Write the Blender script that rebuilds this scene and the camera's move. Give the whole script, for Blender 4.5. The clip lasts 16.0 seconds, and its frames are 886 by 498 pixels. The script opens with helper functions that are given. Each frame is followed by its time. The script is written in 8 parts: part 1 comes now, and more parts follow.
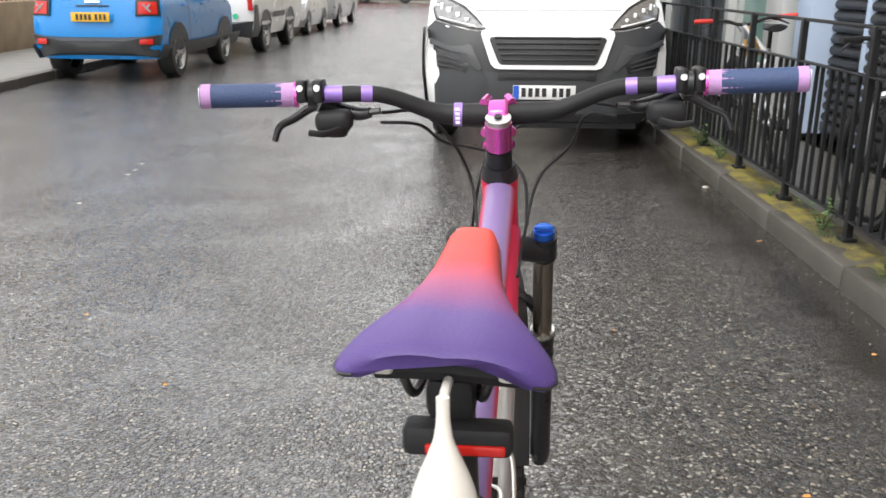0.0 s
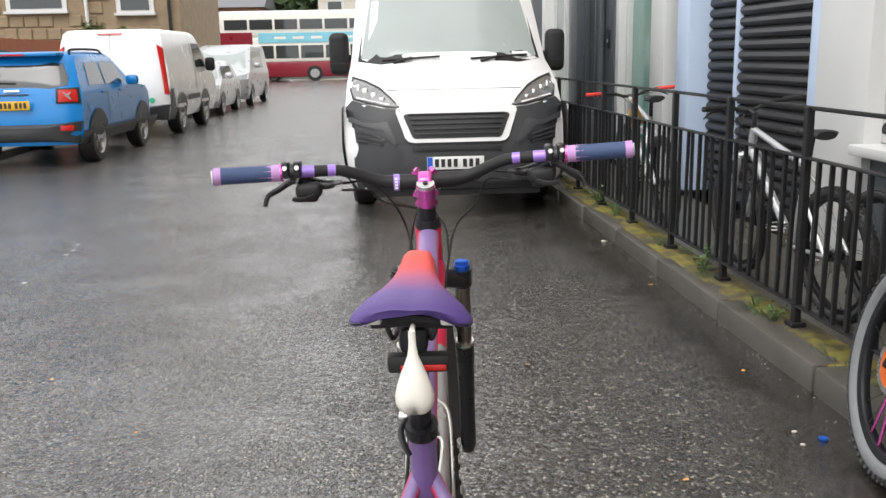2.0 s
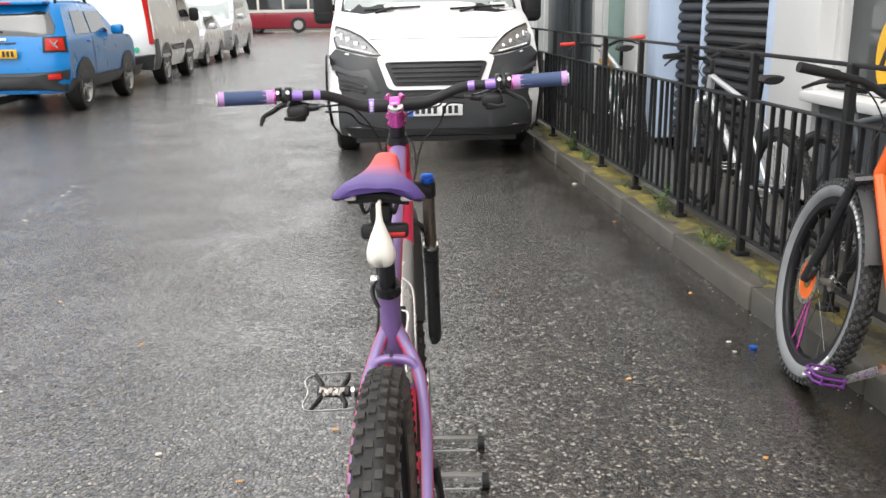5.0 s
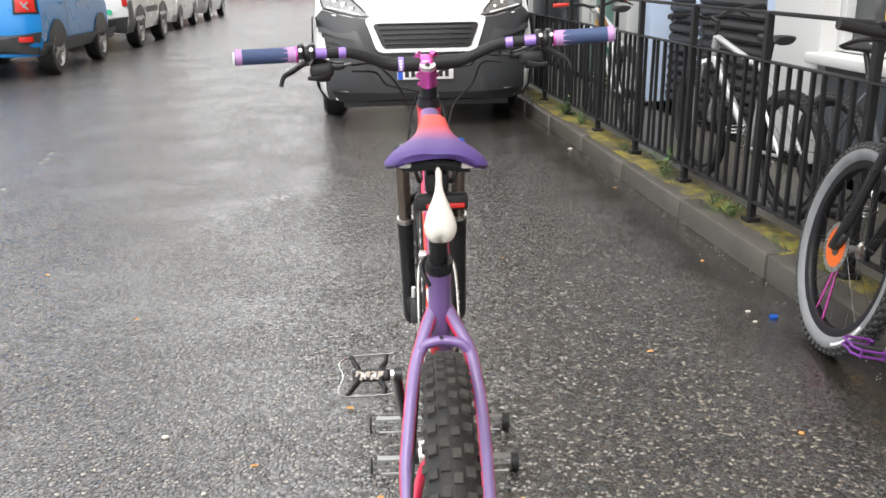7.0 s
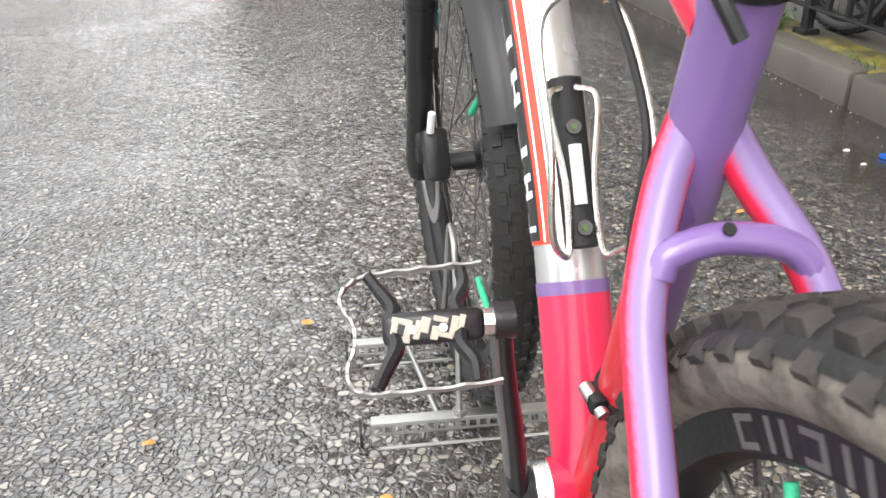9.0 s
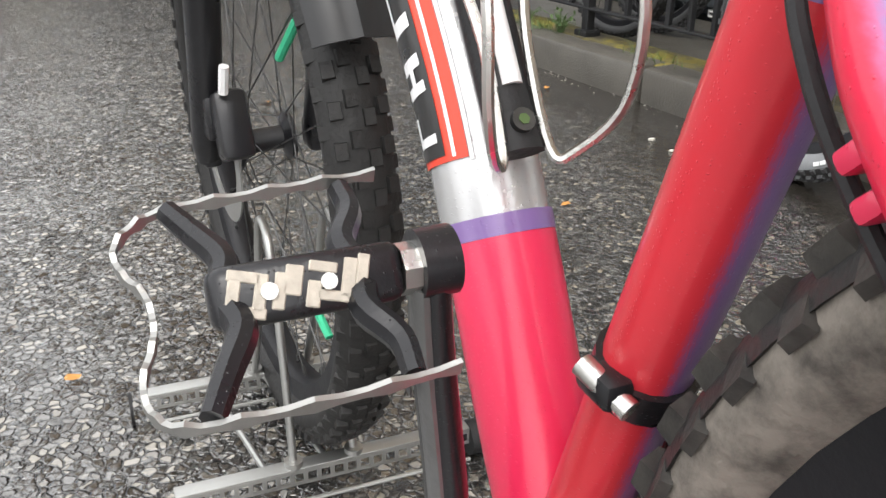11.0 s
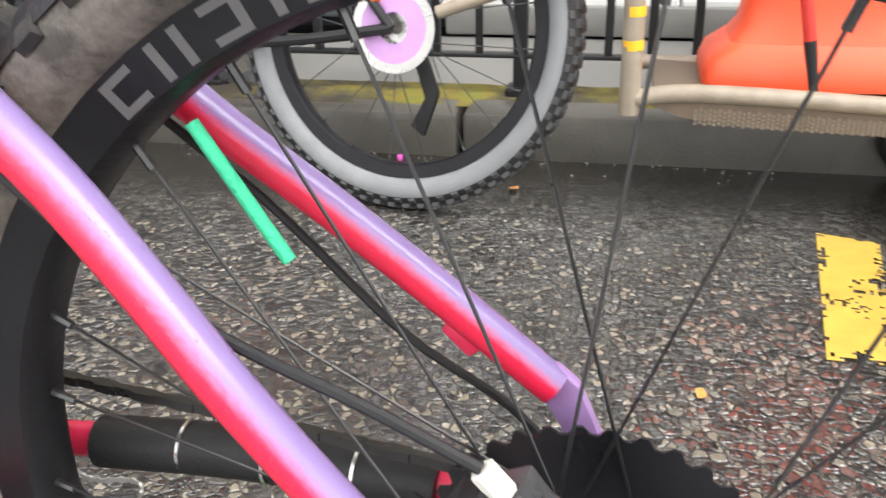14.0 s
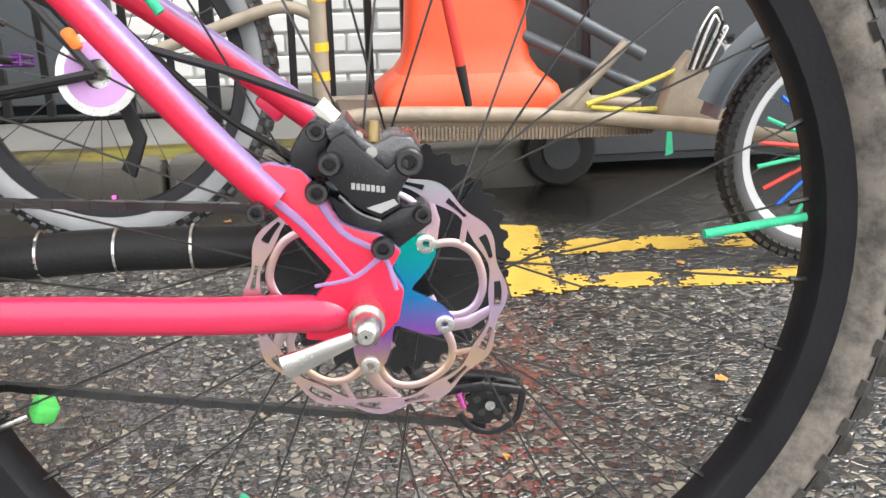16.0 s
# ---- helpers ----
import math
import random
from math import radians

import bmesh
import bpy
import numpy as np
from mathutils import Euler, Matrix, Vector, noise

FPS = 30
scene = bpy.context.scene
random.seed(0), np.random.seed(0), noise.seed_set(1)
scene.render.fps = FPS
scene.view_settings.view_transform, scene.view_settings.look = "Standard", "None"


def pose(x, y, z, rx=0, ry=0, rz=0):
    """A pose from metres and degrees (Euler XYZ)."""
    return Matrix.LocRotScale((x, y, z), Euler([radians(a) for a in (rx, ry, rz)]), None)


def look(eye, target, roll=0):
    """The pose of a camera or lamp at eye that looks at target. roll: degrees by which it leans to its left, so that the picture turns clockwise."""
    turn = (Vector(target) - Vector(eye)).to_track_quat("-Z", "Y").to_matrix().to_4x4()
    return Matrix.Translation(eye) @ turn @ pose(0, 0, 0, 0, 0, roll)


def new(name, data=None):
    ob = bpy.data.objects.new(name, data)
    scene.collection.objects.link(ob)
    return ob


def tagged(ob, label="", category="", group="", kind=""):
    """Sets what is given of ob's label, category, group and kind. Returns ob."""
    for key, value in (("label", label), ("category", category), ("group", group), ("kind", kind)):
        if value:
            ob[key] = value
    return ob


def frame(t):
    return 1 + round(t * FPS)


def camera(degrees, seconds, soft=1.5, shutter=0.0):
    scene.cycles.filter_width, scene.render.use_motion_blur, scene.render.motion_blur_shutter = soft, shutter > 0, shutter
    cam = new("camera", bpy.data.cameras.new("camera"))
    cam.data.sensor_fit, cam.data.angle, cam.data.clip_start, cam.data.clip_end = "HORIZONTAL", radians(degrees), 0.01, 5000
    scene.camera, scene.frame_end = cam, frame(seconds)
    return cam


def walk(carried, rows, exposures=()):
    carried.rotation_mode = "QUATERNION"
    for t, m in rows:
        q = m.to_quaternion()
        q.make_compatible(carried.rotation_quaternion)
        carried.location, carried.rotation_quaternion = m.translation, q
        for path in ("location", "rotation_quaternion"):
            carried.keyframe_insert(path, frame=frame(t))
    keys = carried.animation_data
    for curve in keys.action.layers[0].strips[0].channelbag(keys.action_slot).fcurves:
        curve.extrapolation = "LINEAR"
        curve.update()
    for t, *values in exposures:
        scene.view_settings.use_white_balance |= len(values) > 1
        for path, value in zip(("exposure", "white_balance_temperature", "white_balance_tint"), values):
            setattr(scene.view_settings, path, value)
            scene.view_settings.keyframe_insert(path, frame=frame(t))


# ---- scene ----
cam = camera(53.4, 16.0, shutter=0.2)
PATH = [
    (0, (0.024, 0.037, 1.254), (-0.003, 1.95, 0.668), 0.3),
    (0.5, (-0.091, -0.084, 1.284), (0.039, 1.839, 0.749), -0.4),
    (1, (-0.108, -0.222, 1.298), (0.061, 1.712, 0.818), -0.9),
    (1.5, (-0.038, -0.386, 1.303), (0.1, 1.561, 0.867), -0.9),
    (2, (-0.026, -0.454, 1.319), (0.134, 1.492, 0.886), -1.2),
    (2.5, (-0.023, -0.531, 1.302), (0.174, 1.407, 0.848), -1.1),
    (3, (-0.066, -0.662, 1.301), (0.173, 1.267, 0.829), -1.1),
    (3.5, (-0.048, -0.748, 1.306), (0.182, 1.178, 0.819), -0.9),
    (4, (-0.016, -0.808, 1.302), (0.174, 1.116, 0.789), -0.9),
    (6.5, (-0.03, -0.826, 1.288), (0.169, 1.085, 0.734), -0.9),
    (7, (-0.134, -0.666, 1.271), (0.108, 1.224, 0.664), -0.8),
    (7.5, (-0.182, -0.399, 1.242), (0.087, 1.461, 0.559), -0.5),
    (8, (-0.218, -0.122, 1.187), (0.123, 1.687, 0.406), 0.2),
    (8.5, (-0.221, 0.137, 1.041), (0.154, 1.883, 0.141), 0.4),
    (8.7, (-0.204, 0.227, 0.966), (0.178, 1.964, 0.051), 0.2),
    (10.8, (-0.174, 0.572, 0.684), (0.689, 2.18, -0.135), 1.0),
    (11, (-0.175, 0.572, 0.686), (0.713, 2.17, -0.127), 1.1),
    (11.5, (-0.183, 0.568, 0.688), (0.76, 2.135, -0.121), 1.1),
    (12, (-0.18, 0.558, 0.688), (0.845, 2.068, -0.129), 0.7),
    (12.5, (-0.176, 0.535, 0.704), (1.046, 1.881, -0.129), -0.5),
    (13, (-0.201, 0.486, 0.715), (1.268, 1.554, -0.123), -1.2),
    (13.5, (-0.243, 0.432, 0.729), (1.38, 1.211, -0.144), -1.1),
    (14, (-0.295, 0.414, 0.712), (1.463, 0.813, -0.153), -1.7),
    (14.5, (-0.373, 0.433, 0.675), (1.44, 0.511, -0.167), -1.7),
    (15, (-0.459, 0.456, 0.648), (1.375, 0.34, -0.141), -0.7),
    (15.5, (-0.535, 0.463, 0.614), (1.321, 0.223, -0.09), -0.7),
    (16, (-0.563, 0.47, 0.578), (1.313, 0.168, -0.046), -0.8),
]
walk(cam, [(t, look(eye, target, roll)) for t, eye, target, roll in PATH],
     exposures=[(0, 0.25, 6500, 10), (1, 0.12, 6500, 10), (2, 0.0, 6500, 10), (3, 0.15, 6500, 10), (4, 0.2, 6500, 10), (7, 0.35, 6500, 10), (8.5, 0.75, 6500, 10), (11, 0.42, 6500, 10), (12, 0.35, 6500, 10), (12.5, 0.45, 6500, 10), (13.5, 0.9, 6500, 10), (15, 0.84, 6500, 10), (16, 0.8, 6500, 10)])

# ---- sky and light: a bright, wet, overcast day ----
world = bpy.data.worlds.new("overcast_sky")
scene.world = world
world.use_nodes = True
wn = world.node_tree
sky = wn.nodes.new("ShaderNodeTexSky")
sky.sky_type, sky.sun_disc = "NISHITA", False
sky.sun_elevation, sky.sun_rotation = radians(55), radians(200)
sky.air_density, sky.dust_density, sky.ozone_density = 1.0, 6.0, 1.0
soft_sky = wn.nodes.new("ShaderNodeHueSaturation")
soft_sky.inputs["Saturation"].default_value = 0.25
wn.links.new(sky.outputs[0], soft_sky.inputs["Color"])
cloud = wn.nodes.new("ShaderNodeMix")
cloud.data_type = "RGBA"
cloud.inputs[0].default_value = 0.7
cloud.inputs[7].default_value = (8.2, 8.25, 8.3, 1)
wn.links.new(soft_sky.outputs[0], cloud.inputs[6])
wn.links.new(cloud.outputs[2], wn.nodes["Background"].inputs[0])
wn.nodes["Background"].inputs[1].default_value = 0.235
sun_data = bpy.data.lights.new("sun", "SUN")
sun_data.energy, sun_data.angle, sun_data.color = 1.2, radians(40), (1.0, 0.97, 0.93)
sun = new("sun", sun_data)
sun.matrix_world = look((-4, -9, 16), (0, 0, 0))


# ---- materials ----
def mk(name, base, rough=0.5, metal=0.0, var=0.15, scale=8.0, bump=0.1, bscale=120.0, coat=0.0, rvar=0.1, trans=0.0, spec=0.5):
    """A surface with two scales of variation: blotches in colour and gloss, and a fine grain."""
    m = bpy.data.materials.new(name)
    m.use_nodes = True
    nt = m.node_tree
    bs = nt.nodes["Principled BSDF"]
    tc = nt.nodes.new("ShaderNodeTexCoord")
    n1 = nt.nodes.new("ShaderNodeTexNoise")
    n1.inputs["Scale"].default_value, n1.inputs["Detail"].default_value = scale, 6
    n2 = nt.nodes.new("ShaderNodeTexNoise")
    n2.inputs["Scale"].default_value, n2.inputs["Detail"].default_value = bscale, 4
    mix = nt.nodes.new("ShaderNodeMix")
    mix.data_type = "RGBA"
    mix.inputs[6].default_value = (*[c * (1 - var) for c in base], 1)
    mix.inputs[7].default_value = (*[min(1, c * (1 + var)) for c in base], 1)
    mr = nt.nodes.new("ShaderNodeMapRange")
    mr.inputs["To Min"].default_value, mr.inputs["To Max"].default_value = max(0.02, rough - rvar), min(1, rough + rvar)
    bp = nt.nodes.new("ShaderNodeBump")
    bp.inputs["Strength"].default_value, bp.inputs["Distance"].default_value = bump, 0.002
    L = nt.links.new
    L(tc.outputs["Object"], n1.inputs["Vector"])
    L(tc.outputs["Object"], n2.inputs["Vector"])
    L(n1.outputs[0], mix.inputs[0])
    L(mix.outputs[2], bs.inputs["Base Color"])
    L(n1.outputs[0], mr.inputs["Value"])
    L(mr.outputs[0], bs.inputs["Roughness"])
    L(n2.outputs[0], bp.inputs["Height"])
    L(bp.outputs[0], bs.inputs["Normal"])
    bs.inputs["Metallic"].default_value = metal
    bs.inputs["Coat Weight"].default_value = coat
    bs.inputs["Coat Roughness"].default_value = 0.08
    bs.inputs["Transmission Weight"].default_value = trans
    bs.inputs["Specular IOR Level"].default_value = spec
    return m


def drops_on(m, size=560.0, amount=0.34, depth=0.4):
    """Raised rain drops on a painted surface."""
    nt = m.node_tree
    bs = nt.nodes["Principled BSDF"]
    tc = nt.nodes.new("ShaderNodeTexCoord")
    vo = nt.nodes.new("ShaderNodeTexVoronoi")
    vo.inputs["Scale"].default_value = size
    ra = nt.nodes.new("ShaderNodeMapRange")
    ra.inputs["From Min"].default_value, ra.inputs["From Max"].default_value = 0.28, 0.0
    wh = nt.nodes.new("ShaderNodeMath")
    wh.operation = "LESS_THAN"
    wh.inputs[1].default_value = amount
    se = nt.nodes.new("ShaderNodeSeparateColor")
    mu = nt.nodes.new("ShaderNodeMath")
    mu.operation = "MULTIPLY"
    bp = nt.nodes.new("ShaderNodeBump")
    bp.inputs["Strength"].default_value, bp.inputs["Distance"].default_value = depth, 0.0016
    L = nt.links.new
    L(tc.outputs["Object"], vo.inputs["Vector"])
    L(vo.outputs["Distance"], ra.inputs["Value"])
    L(vo.outputs["Color"], se.inputs[0])
    L(se.outputs[0], wh.inputs[0])
    L(ra.outputs[0], mu.inputs[0])
    L(wh.outputs[0], mu.inputs[1])
    L(mu.outputs[0], bp.inputs["Height"])
    for l in list(nt.links):
        if l.to_socket == bs.inputs["Normal"]:
            L(l.from_socket, bp.inputs["Normal"])
    L(bp.outputs[0], bs.inputs["Normal"])
    return m


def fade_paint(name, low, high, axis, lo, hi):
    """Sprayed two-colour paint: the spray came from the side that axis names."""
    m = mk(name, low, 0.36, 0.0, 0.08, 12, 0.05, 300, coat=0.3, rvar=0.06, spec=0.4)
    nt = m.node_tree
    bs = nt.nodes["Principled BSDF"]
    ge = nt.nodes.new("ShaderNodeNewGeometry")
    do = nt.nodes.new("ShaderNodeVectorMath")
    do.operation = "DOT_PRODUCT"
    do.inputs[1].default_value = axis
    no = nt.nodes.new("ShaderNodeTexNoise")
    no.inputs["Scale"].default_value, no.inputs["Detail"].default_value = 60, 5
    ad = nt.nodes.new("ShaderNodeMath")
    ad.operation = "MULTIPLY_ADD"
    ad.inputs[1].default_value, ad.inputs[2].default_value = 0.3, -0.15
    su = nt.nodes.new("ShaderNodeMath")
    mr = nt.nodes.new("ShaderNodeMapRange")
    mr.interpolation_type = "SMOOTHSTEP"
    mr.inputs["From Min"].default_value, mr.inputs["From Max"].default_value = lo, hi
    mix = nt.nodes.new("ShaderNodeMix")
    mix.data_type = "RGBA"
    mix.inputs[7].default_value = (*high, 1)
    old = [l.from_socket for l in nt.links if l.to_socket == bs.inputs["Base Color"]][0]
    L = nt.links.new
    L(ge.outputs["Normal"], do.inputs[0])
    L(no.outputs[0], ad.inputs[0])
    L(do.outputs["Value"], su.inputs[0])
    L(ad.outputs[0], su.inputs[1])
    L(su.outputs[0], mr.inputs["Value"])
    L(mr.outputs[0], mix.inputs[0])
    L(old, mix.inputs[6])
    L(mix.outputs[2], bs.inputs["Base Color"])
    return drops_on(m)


def ramp_paint(name, stops, axis, lo, hi, rough=0.5, bump=0.15):
    """Colour that runs along one local axis, between two local coordinates."""
    m = mk(name, (0.5, 0.5, 0.5), rough, 0, 0.1, 10, bump, 500)
    nt = m.node_tree
    bs = nt.nodes["Principled BSDF"]
    tc = nt.nodes.new("ShaderNodeTexCoord")
    sp = nt.nodes.new("ShaderNodeSeparateXYZ")
    no = nt.nodes.new("ShaderNodeTexNoise")
    no.inputs["Scale"].default_value = 40
    ma = nt.nodes.new("ShaderNodeMath")
    ma.operation = "MULTIPLY_ADD"
    ma.inputs[1].default_value = (hi - lo) * 0.12
    mr = nt.nodes.new("ShaderNodeMapRange")
    mr.inputs["From Min"].default_value, mr.inputs["From Max"].default_value = lo, hi
    cr = nt.nodes.new("ShaderNodeValToRGB")
    while len(cr.color_ramp.elements) < len(stops):
        cr.color_ramp.elements.new(0.5)
    for e, (p, c) in zip(cr.color_ramp.elements, stops):
        e.position, e.color = p, (*c, 1)
    L = nt.links.new
    L(tc.outputs["Object"], sp.inputs[0])
    L(no.outputs[0], ma.inputs[0])
    L(sp.outputs[axis], ma.inputs[2])
    L(ma.outputs[0], mr.inputs["Value"])
    L(mr.outputs[0], cr.inputs[0])
    L(cr.outputs[0], bs.inputs["Base Color"])
    return m


def dusty_rubber(name, dark, dust):
    """Black rubber with dried mud rubbed off in patches and fine cracks."""
    m = bpy.data.materials.new(name)
    m.use_nodes = True
    nt = m.node_tree
    bs = nt.nodes["Principled BSDF"]
    L = nt.links.new
    tc = nt.nodes.new("ShaderNodeTexCoord")
    n1 = nt.nodes.new("ShaderNodeTexNoise")
    n1.inputs["Scale"].default_value, n1.inputs["Detail"].default_value, n1.inputs["Roughness"].default_value = 34, 9, 0.68
    n2 = nt.nodes.new("ShaderNodeTexNoise")
    n2.inputs["Scale"].default_value, n2.inputs["Detail"].default_value = 160, 6
    cr = nt.nodes.new("ShaderNodeValToRGB")
    cr.color_ramp.elements[0].position, cr.color_ramp.elements[0].color = 0.36, (*dark, 1)
    cr.color_ramp.elements[1].position, cr.color_ramp.elements[1].color = 0.58, (*dust, 1)
    bp = nt.nodes.new("ShaderNodeBump")
    bp.inputs["Strength"].default_value, bp.inputs["Distance"].default_value = 0.6, 0.002
    L(tc.outputs["Object"], n1.inputs["Vector"])
    L(tc.outputs["Object"], n2.inputs["Vector"])
    L(n1.outputs[0], cr.inputs[0])
    L(cr.outputs[0], bs.inputs["Base Color"])
    L(n2.outputs[0], bp.inputs["Height"])
    L(bp.outputs[0], bs.inputs["Normal"])
    bs.inputs["Roughness"].default_value = 0.72
    return m


def wet_asphalt():
    """Worn tarmac with exposed stone chips and a film of rain that lies in patches."""
    m = bpy.data.materials.new("wet_asphalt")
    m.use_nodes = True
    nt = m.node_tree
    bs = nt.nodes["Principled BSDF"]
    N = nt.nodes.new
    L = nt.links.new
    tc = N("ShaderNodeTexCoord")
    wob = N("ShaderNodeTexNoise")
    wob.inputs["Scale"].default_value = 60
    wm = N("ShaderNodeVectorMath")
    wm.operation = "MULTIPLY_ADD"
    wm.inputs[1].default_value = (0.015, 0.015, 0.015)
    L(tc.outputs["Object"], wob.inputs["Vector"])
    L(wob.outputs["Color"], wm.inputs[0])
    L(tc.outputs["Object"], wm.inputs[2])
    v = N("ShaderNodeTexVoronoi")
    v.inputs["Scale"].default_value = 74
    ve = N("ShaderNodeTexVoronoi")
    ve.feature = "DISTANCE_TO_EDGE"
    ve.inputs["Scale"].default_value = 74
    L(wm.outputs[0], v.inputs["Vector"])
    L(wm.outputs[0], ve.inputs["Vector"])
    se = N("ShaderNodeSeparateColor")
    L(v.outputs["Color"], se.inputs[0])
    cr = N("ShaderNodeValToRGB")
    els = cr.color_ramp.elements
    els[0].position, els[0].color = 0.0, (0.026, 0.024, 0.022, 1)
    els[1].position, els[1].color = 1.0, (0.23, 0.202, 0.155, 1)
    for p, c in ((0.4, (0.045, 0.041, 0.036)), (0.72, (0.1, 0.089, 0.071))):
        e = els.new(p)
        e.color = (*c, 1)
    L(se.outputs[0], cr.inputs[0])
    edge = N("ShaderNodeMapRange")
    edge.inputs["From Min"].default_value, edge.inputs["From Max"].default_value = 0.03, 0.16
    L(ve.outputs["Distance"], edge.inputs["Value"])
    dark = N("ShaderNodeMix")
    dark.data_type = "RGBA"
    dark.inputs[6].default_value = (0.014, 0.013, 0.012, 1)
    L(edge.outputs[0], dark.inputs[0])
    L(cr.outputs[0], dark.inputs[7])
    big = N("ShaderNodeTexNoise")
    big.inputs["Scale"].default_value, big.inputs["Detail"].default_value = 0.8, 5
    L(tc.outputs["Object"], big.inputs["Vector"])
    tone = N("ShaderNodeMix")
    tone.data_type, tone.blend_type = "RGBA", "MULTIPLY"
    tone.inputs[0].default_value = 1.0
    bt = N("ShaderNodeValToRGB")
    bt.color_ramp.elements[0].position, bt.color_ramp.elements[0].color = 0.3, (0.75, 0.74, 0.73, 1)
    bt.color_ramp.elements[1].position, bt.color_ramp.elements[1].color = 0.7, (1.1, 1.1, 1.1, 1)
    L(big.outputs[0], bt.inputs[0])
    L(dark.outputs[2], tone.inputs[6])
    L(bt.outputs[0], tone.inputs[7])
    # dark silt washed against the kerb, ragged, darkened too for the wall's reflection
    sx = N("ShaderNodeSeparateXYZ")
    L(tc.outputs["Object"], sx.inputs[0])
    rag = N("ShaderNodeTexNoise")
    rag.inputs["Scale"].default_value, rag.inputs["Detail"].default_value = 2.2, 9
    L(tc.outputs["Object"], rag.inputs["Vector"])
    ra = N("ShaderNodeMath")
    ra.operation = "MULTIPLY_ADD"
    ra.inputs[1].default_value = 0.55
    L(rag.outputs[0], ra.inputs[0])
    L(sx.outputs[0], ra.inputs[2])
    near = N("ShaderNodeMapRange")
    near.inputs["From Min"].default_value, near.inputs["From Max"].default_value = 1.38, 1.75
    near.inputs["To Min"].default_value, near.inputs["To Max"].default_value = 0.0, 0.92
    L(ra.outputs[0], near.inputs["Value"])
    silt_and_reflection = N("ShaderNodeMix")
    silt_and_reflection.data_type = "RGBA"
    silt_and_reflection.inputs[7].default_value = (0.018, 0.015, 0.012, 1)
    L(near.outputs[0], silt_and_reflection.inputs[0])
    L(tone.outputs[2], silt_and_reflection.inputs[6])
    L(silt_and_reflection.outputs[2], bs.inputs["Base Color"])
    film = N("ShaderNodeTexNoise")
    film.inputs["Scale"].default_value, film.inputs["Detail"].default_value = 1.7, 8
    L(tc.outputs["Object"], film.inputs["Vector"])
    ro = N("ShaderNodeMapRange")
    ro.inputs["From Min"].default_value, ro.inputs["From Max"].default_value = 0.35, 0.65
    ro.inputs["To Min"].default_value, ro.inputs["To Max"].default_value = 0.16, 0.26
    bs.inputs["Specular IOR Level"].default_value = 1.0
    L(film.outputs[0], ro.inputs["Value"])
    L(ro.outputs[0], bs.inputs["Roughness"])
    hs = N("ShaderNodeMath")
    hs.operation = "MULTIPLY"
    L(edge.outputs[0], hs.inputs[0])
    L(se.outputs[1], hs.inputs[1])
    # each chip lies a little tilted
    off = N("ShaderNodeVectorMath")
    off.operation = "SUBTRACT"
    L(wm.outputs[0], off.inputs[0])
    L(v.outputs["Position"], off.inputs[1])
    cen = N("ShaderNodeVectorMath")
    cen.operation = "SUBTRACT"
    cen.inputs[1].default_value = (0.5, 0.5, 0.5)
    L(v.outputs["Color"], cen.inputs[0])
    tip = N("ShaderNodeVectorMath")
    tip.operation = "DOT_PRODUCT"
    L(off.outputs[0], tip.inputs[0])
    L(cen.outputs[0], tip.inputs[1])
    high = N("ShaderNodeMath")
    high.operation = "MULTIPLY_ADD"
    high.inputs[1].default_value = 62.0
    L(tip.outputs["Value"], high.inputs[0])
    L(hs.outputs[0], high.inputs[2])
    calm = N("ShaderNodeMapRange")
    calm.inputs["From Max"].default_value = 0.92
    calm.inputs["To Min"].default_value, calm.inputs["To Max"].default_value = 1.0, 0.2
    L(near.outputs[0], calm.inputs["Value"])
    bp = N("ShaderNodeBump")
    bp.inputs["Distance"].default_value = 0.009
    L(calm.outputs[0], bp.inputs["Strength"])
    L(high.outputs[0], bp.inputs["Height"])
    L(bp.outputs[0], bs.inputs["Normal"])
    # the water film: a smooth coat that follows only the larger hollows
    cw = N("ShaderNodeMapRange")
    cw.inputs["From Min"].default_value, cw.inputs["From Max"].default_value = 0.3, 0.6
    cw.inputs["To Min"].default_value, cw.inputs["To Max"].default_value = 1.0, 0.85
    L(film.outputs[0], cw.inputs["Value"])
    # film weakened near the kerb, standing in for the dark wall mirrored there
    dull = N("ShaderNodeMath")
    dull.operation = "MULTIPLY_ADD"
    dull.inputs[1].default_value = -0.6
    L(near.outputs[0], dull.inputs[0])
    L(cw.outputs[0], dull.inputs[2])
    dull.use_clamp = True
    L(dull.outputs[0], bs.inputs["Coat Weight"])
    bs.inputs["Coat Roughness"].default_value = 0.19
    bs.inputs["Coat IOR"].default_value = 1.9
    bp2 = N("ShaderNodeBump")
    bp2.inputs["Distance"].default_value = 0.008
    still = N("ShaderNodeMapRange")
    still.inputs["From Min"].default_value, still.inputs["From Max"].default_value = 0.4, 0.58
    still.inputs["To Min"].default_value, still.inputs["To Max"].default_value = 0.35, 0.85
    L(film.outputs[0], still.inputs["Value"])
    both = N("ShaderNodeMath")
    both.operation = "MULTIPLY"
    L(calm.outputs[0], both.inputs[0])
    L(still.outputs[0], both.inputs[1])
    L(both.outputs[0], bp2.inputs["Strength"])
    L(high.outputs[0], bp2.inputs["Height"])
    L(bp2.outputs[0], bs.inputs["Coat Normal"])
    return m


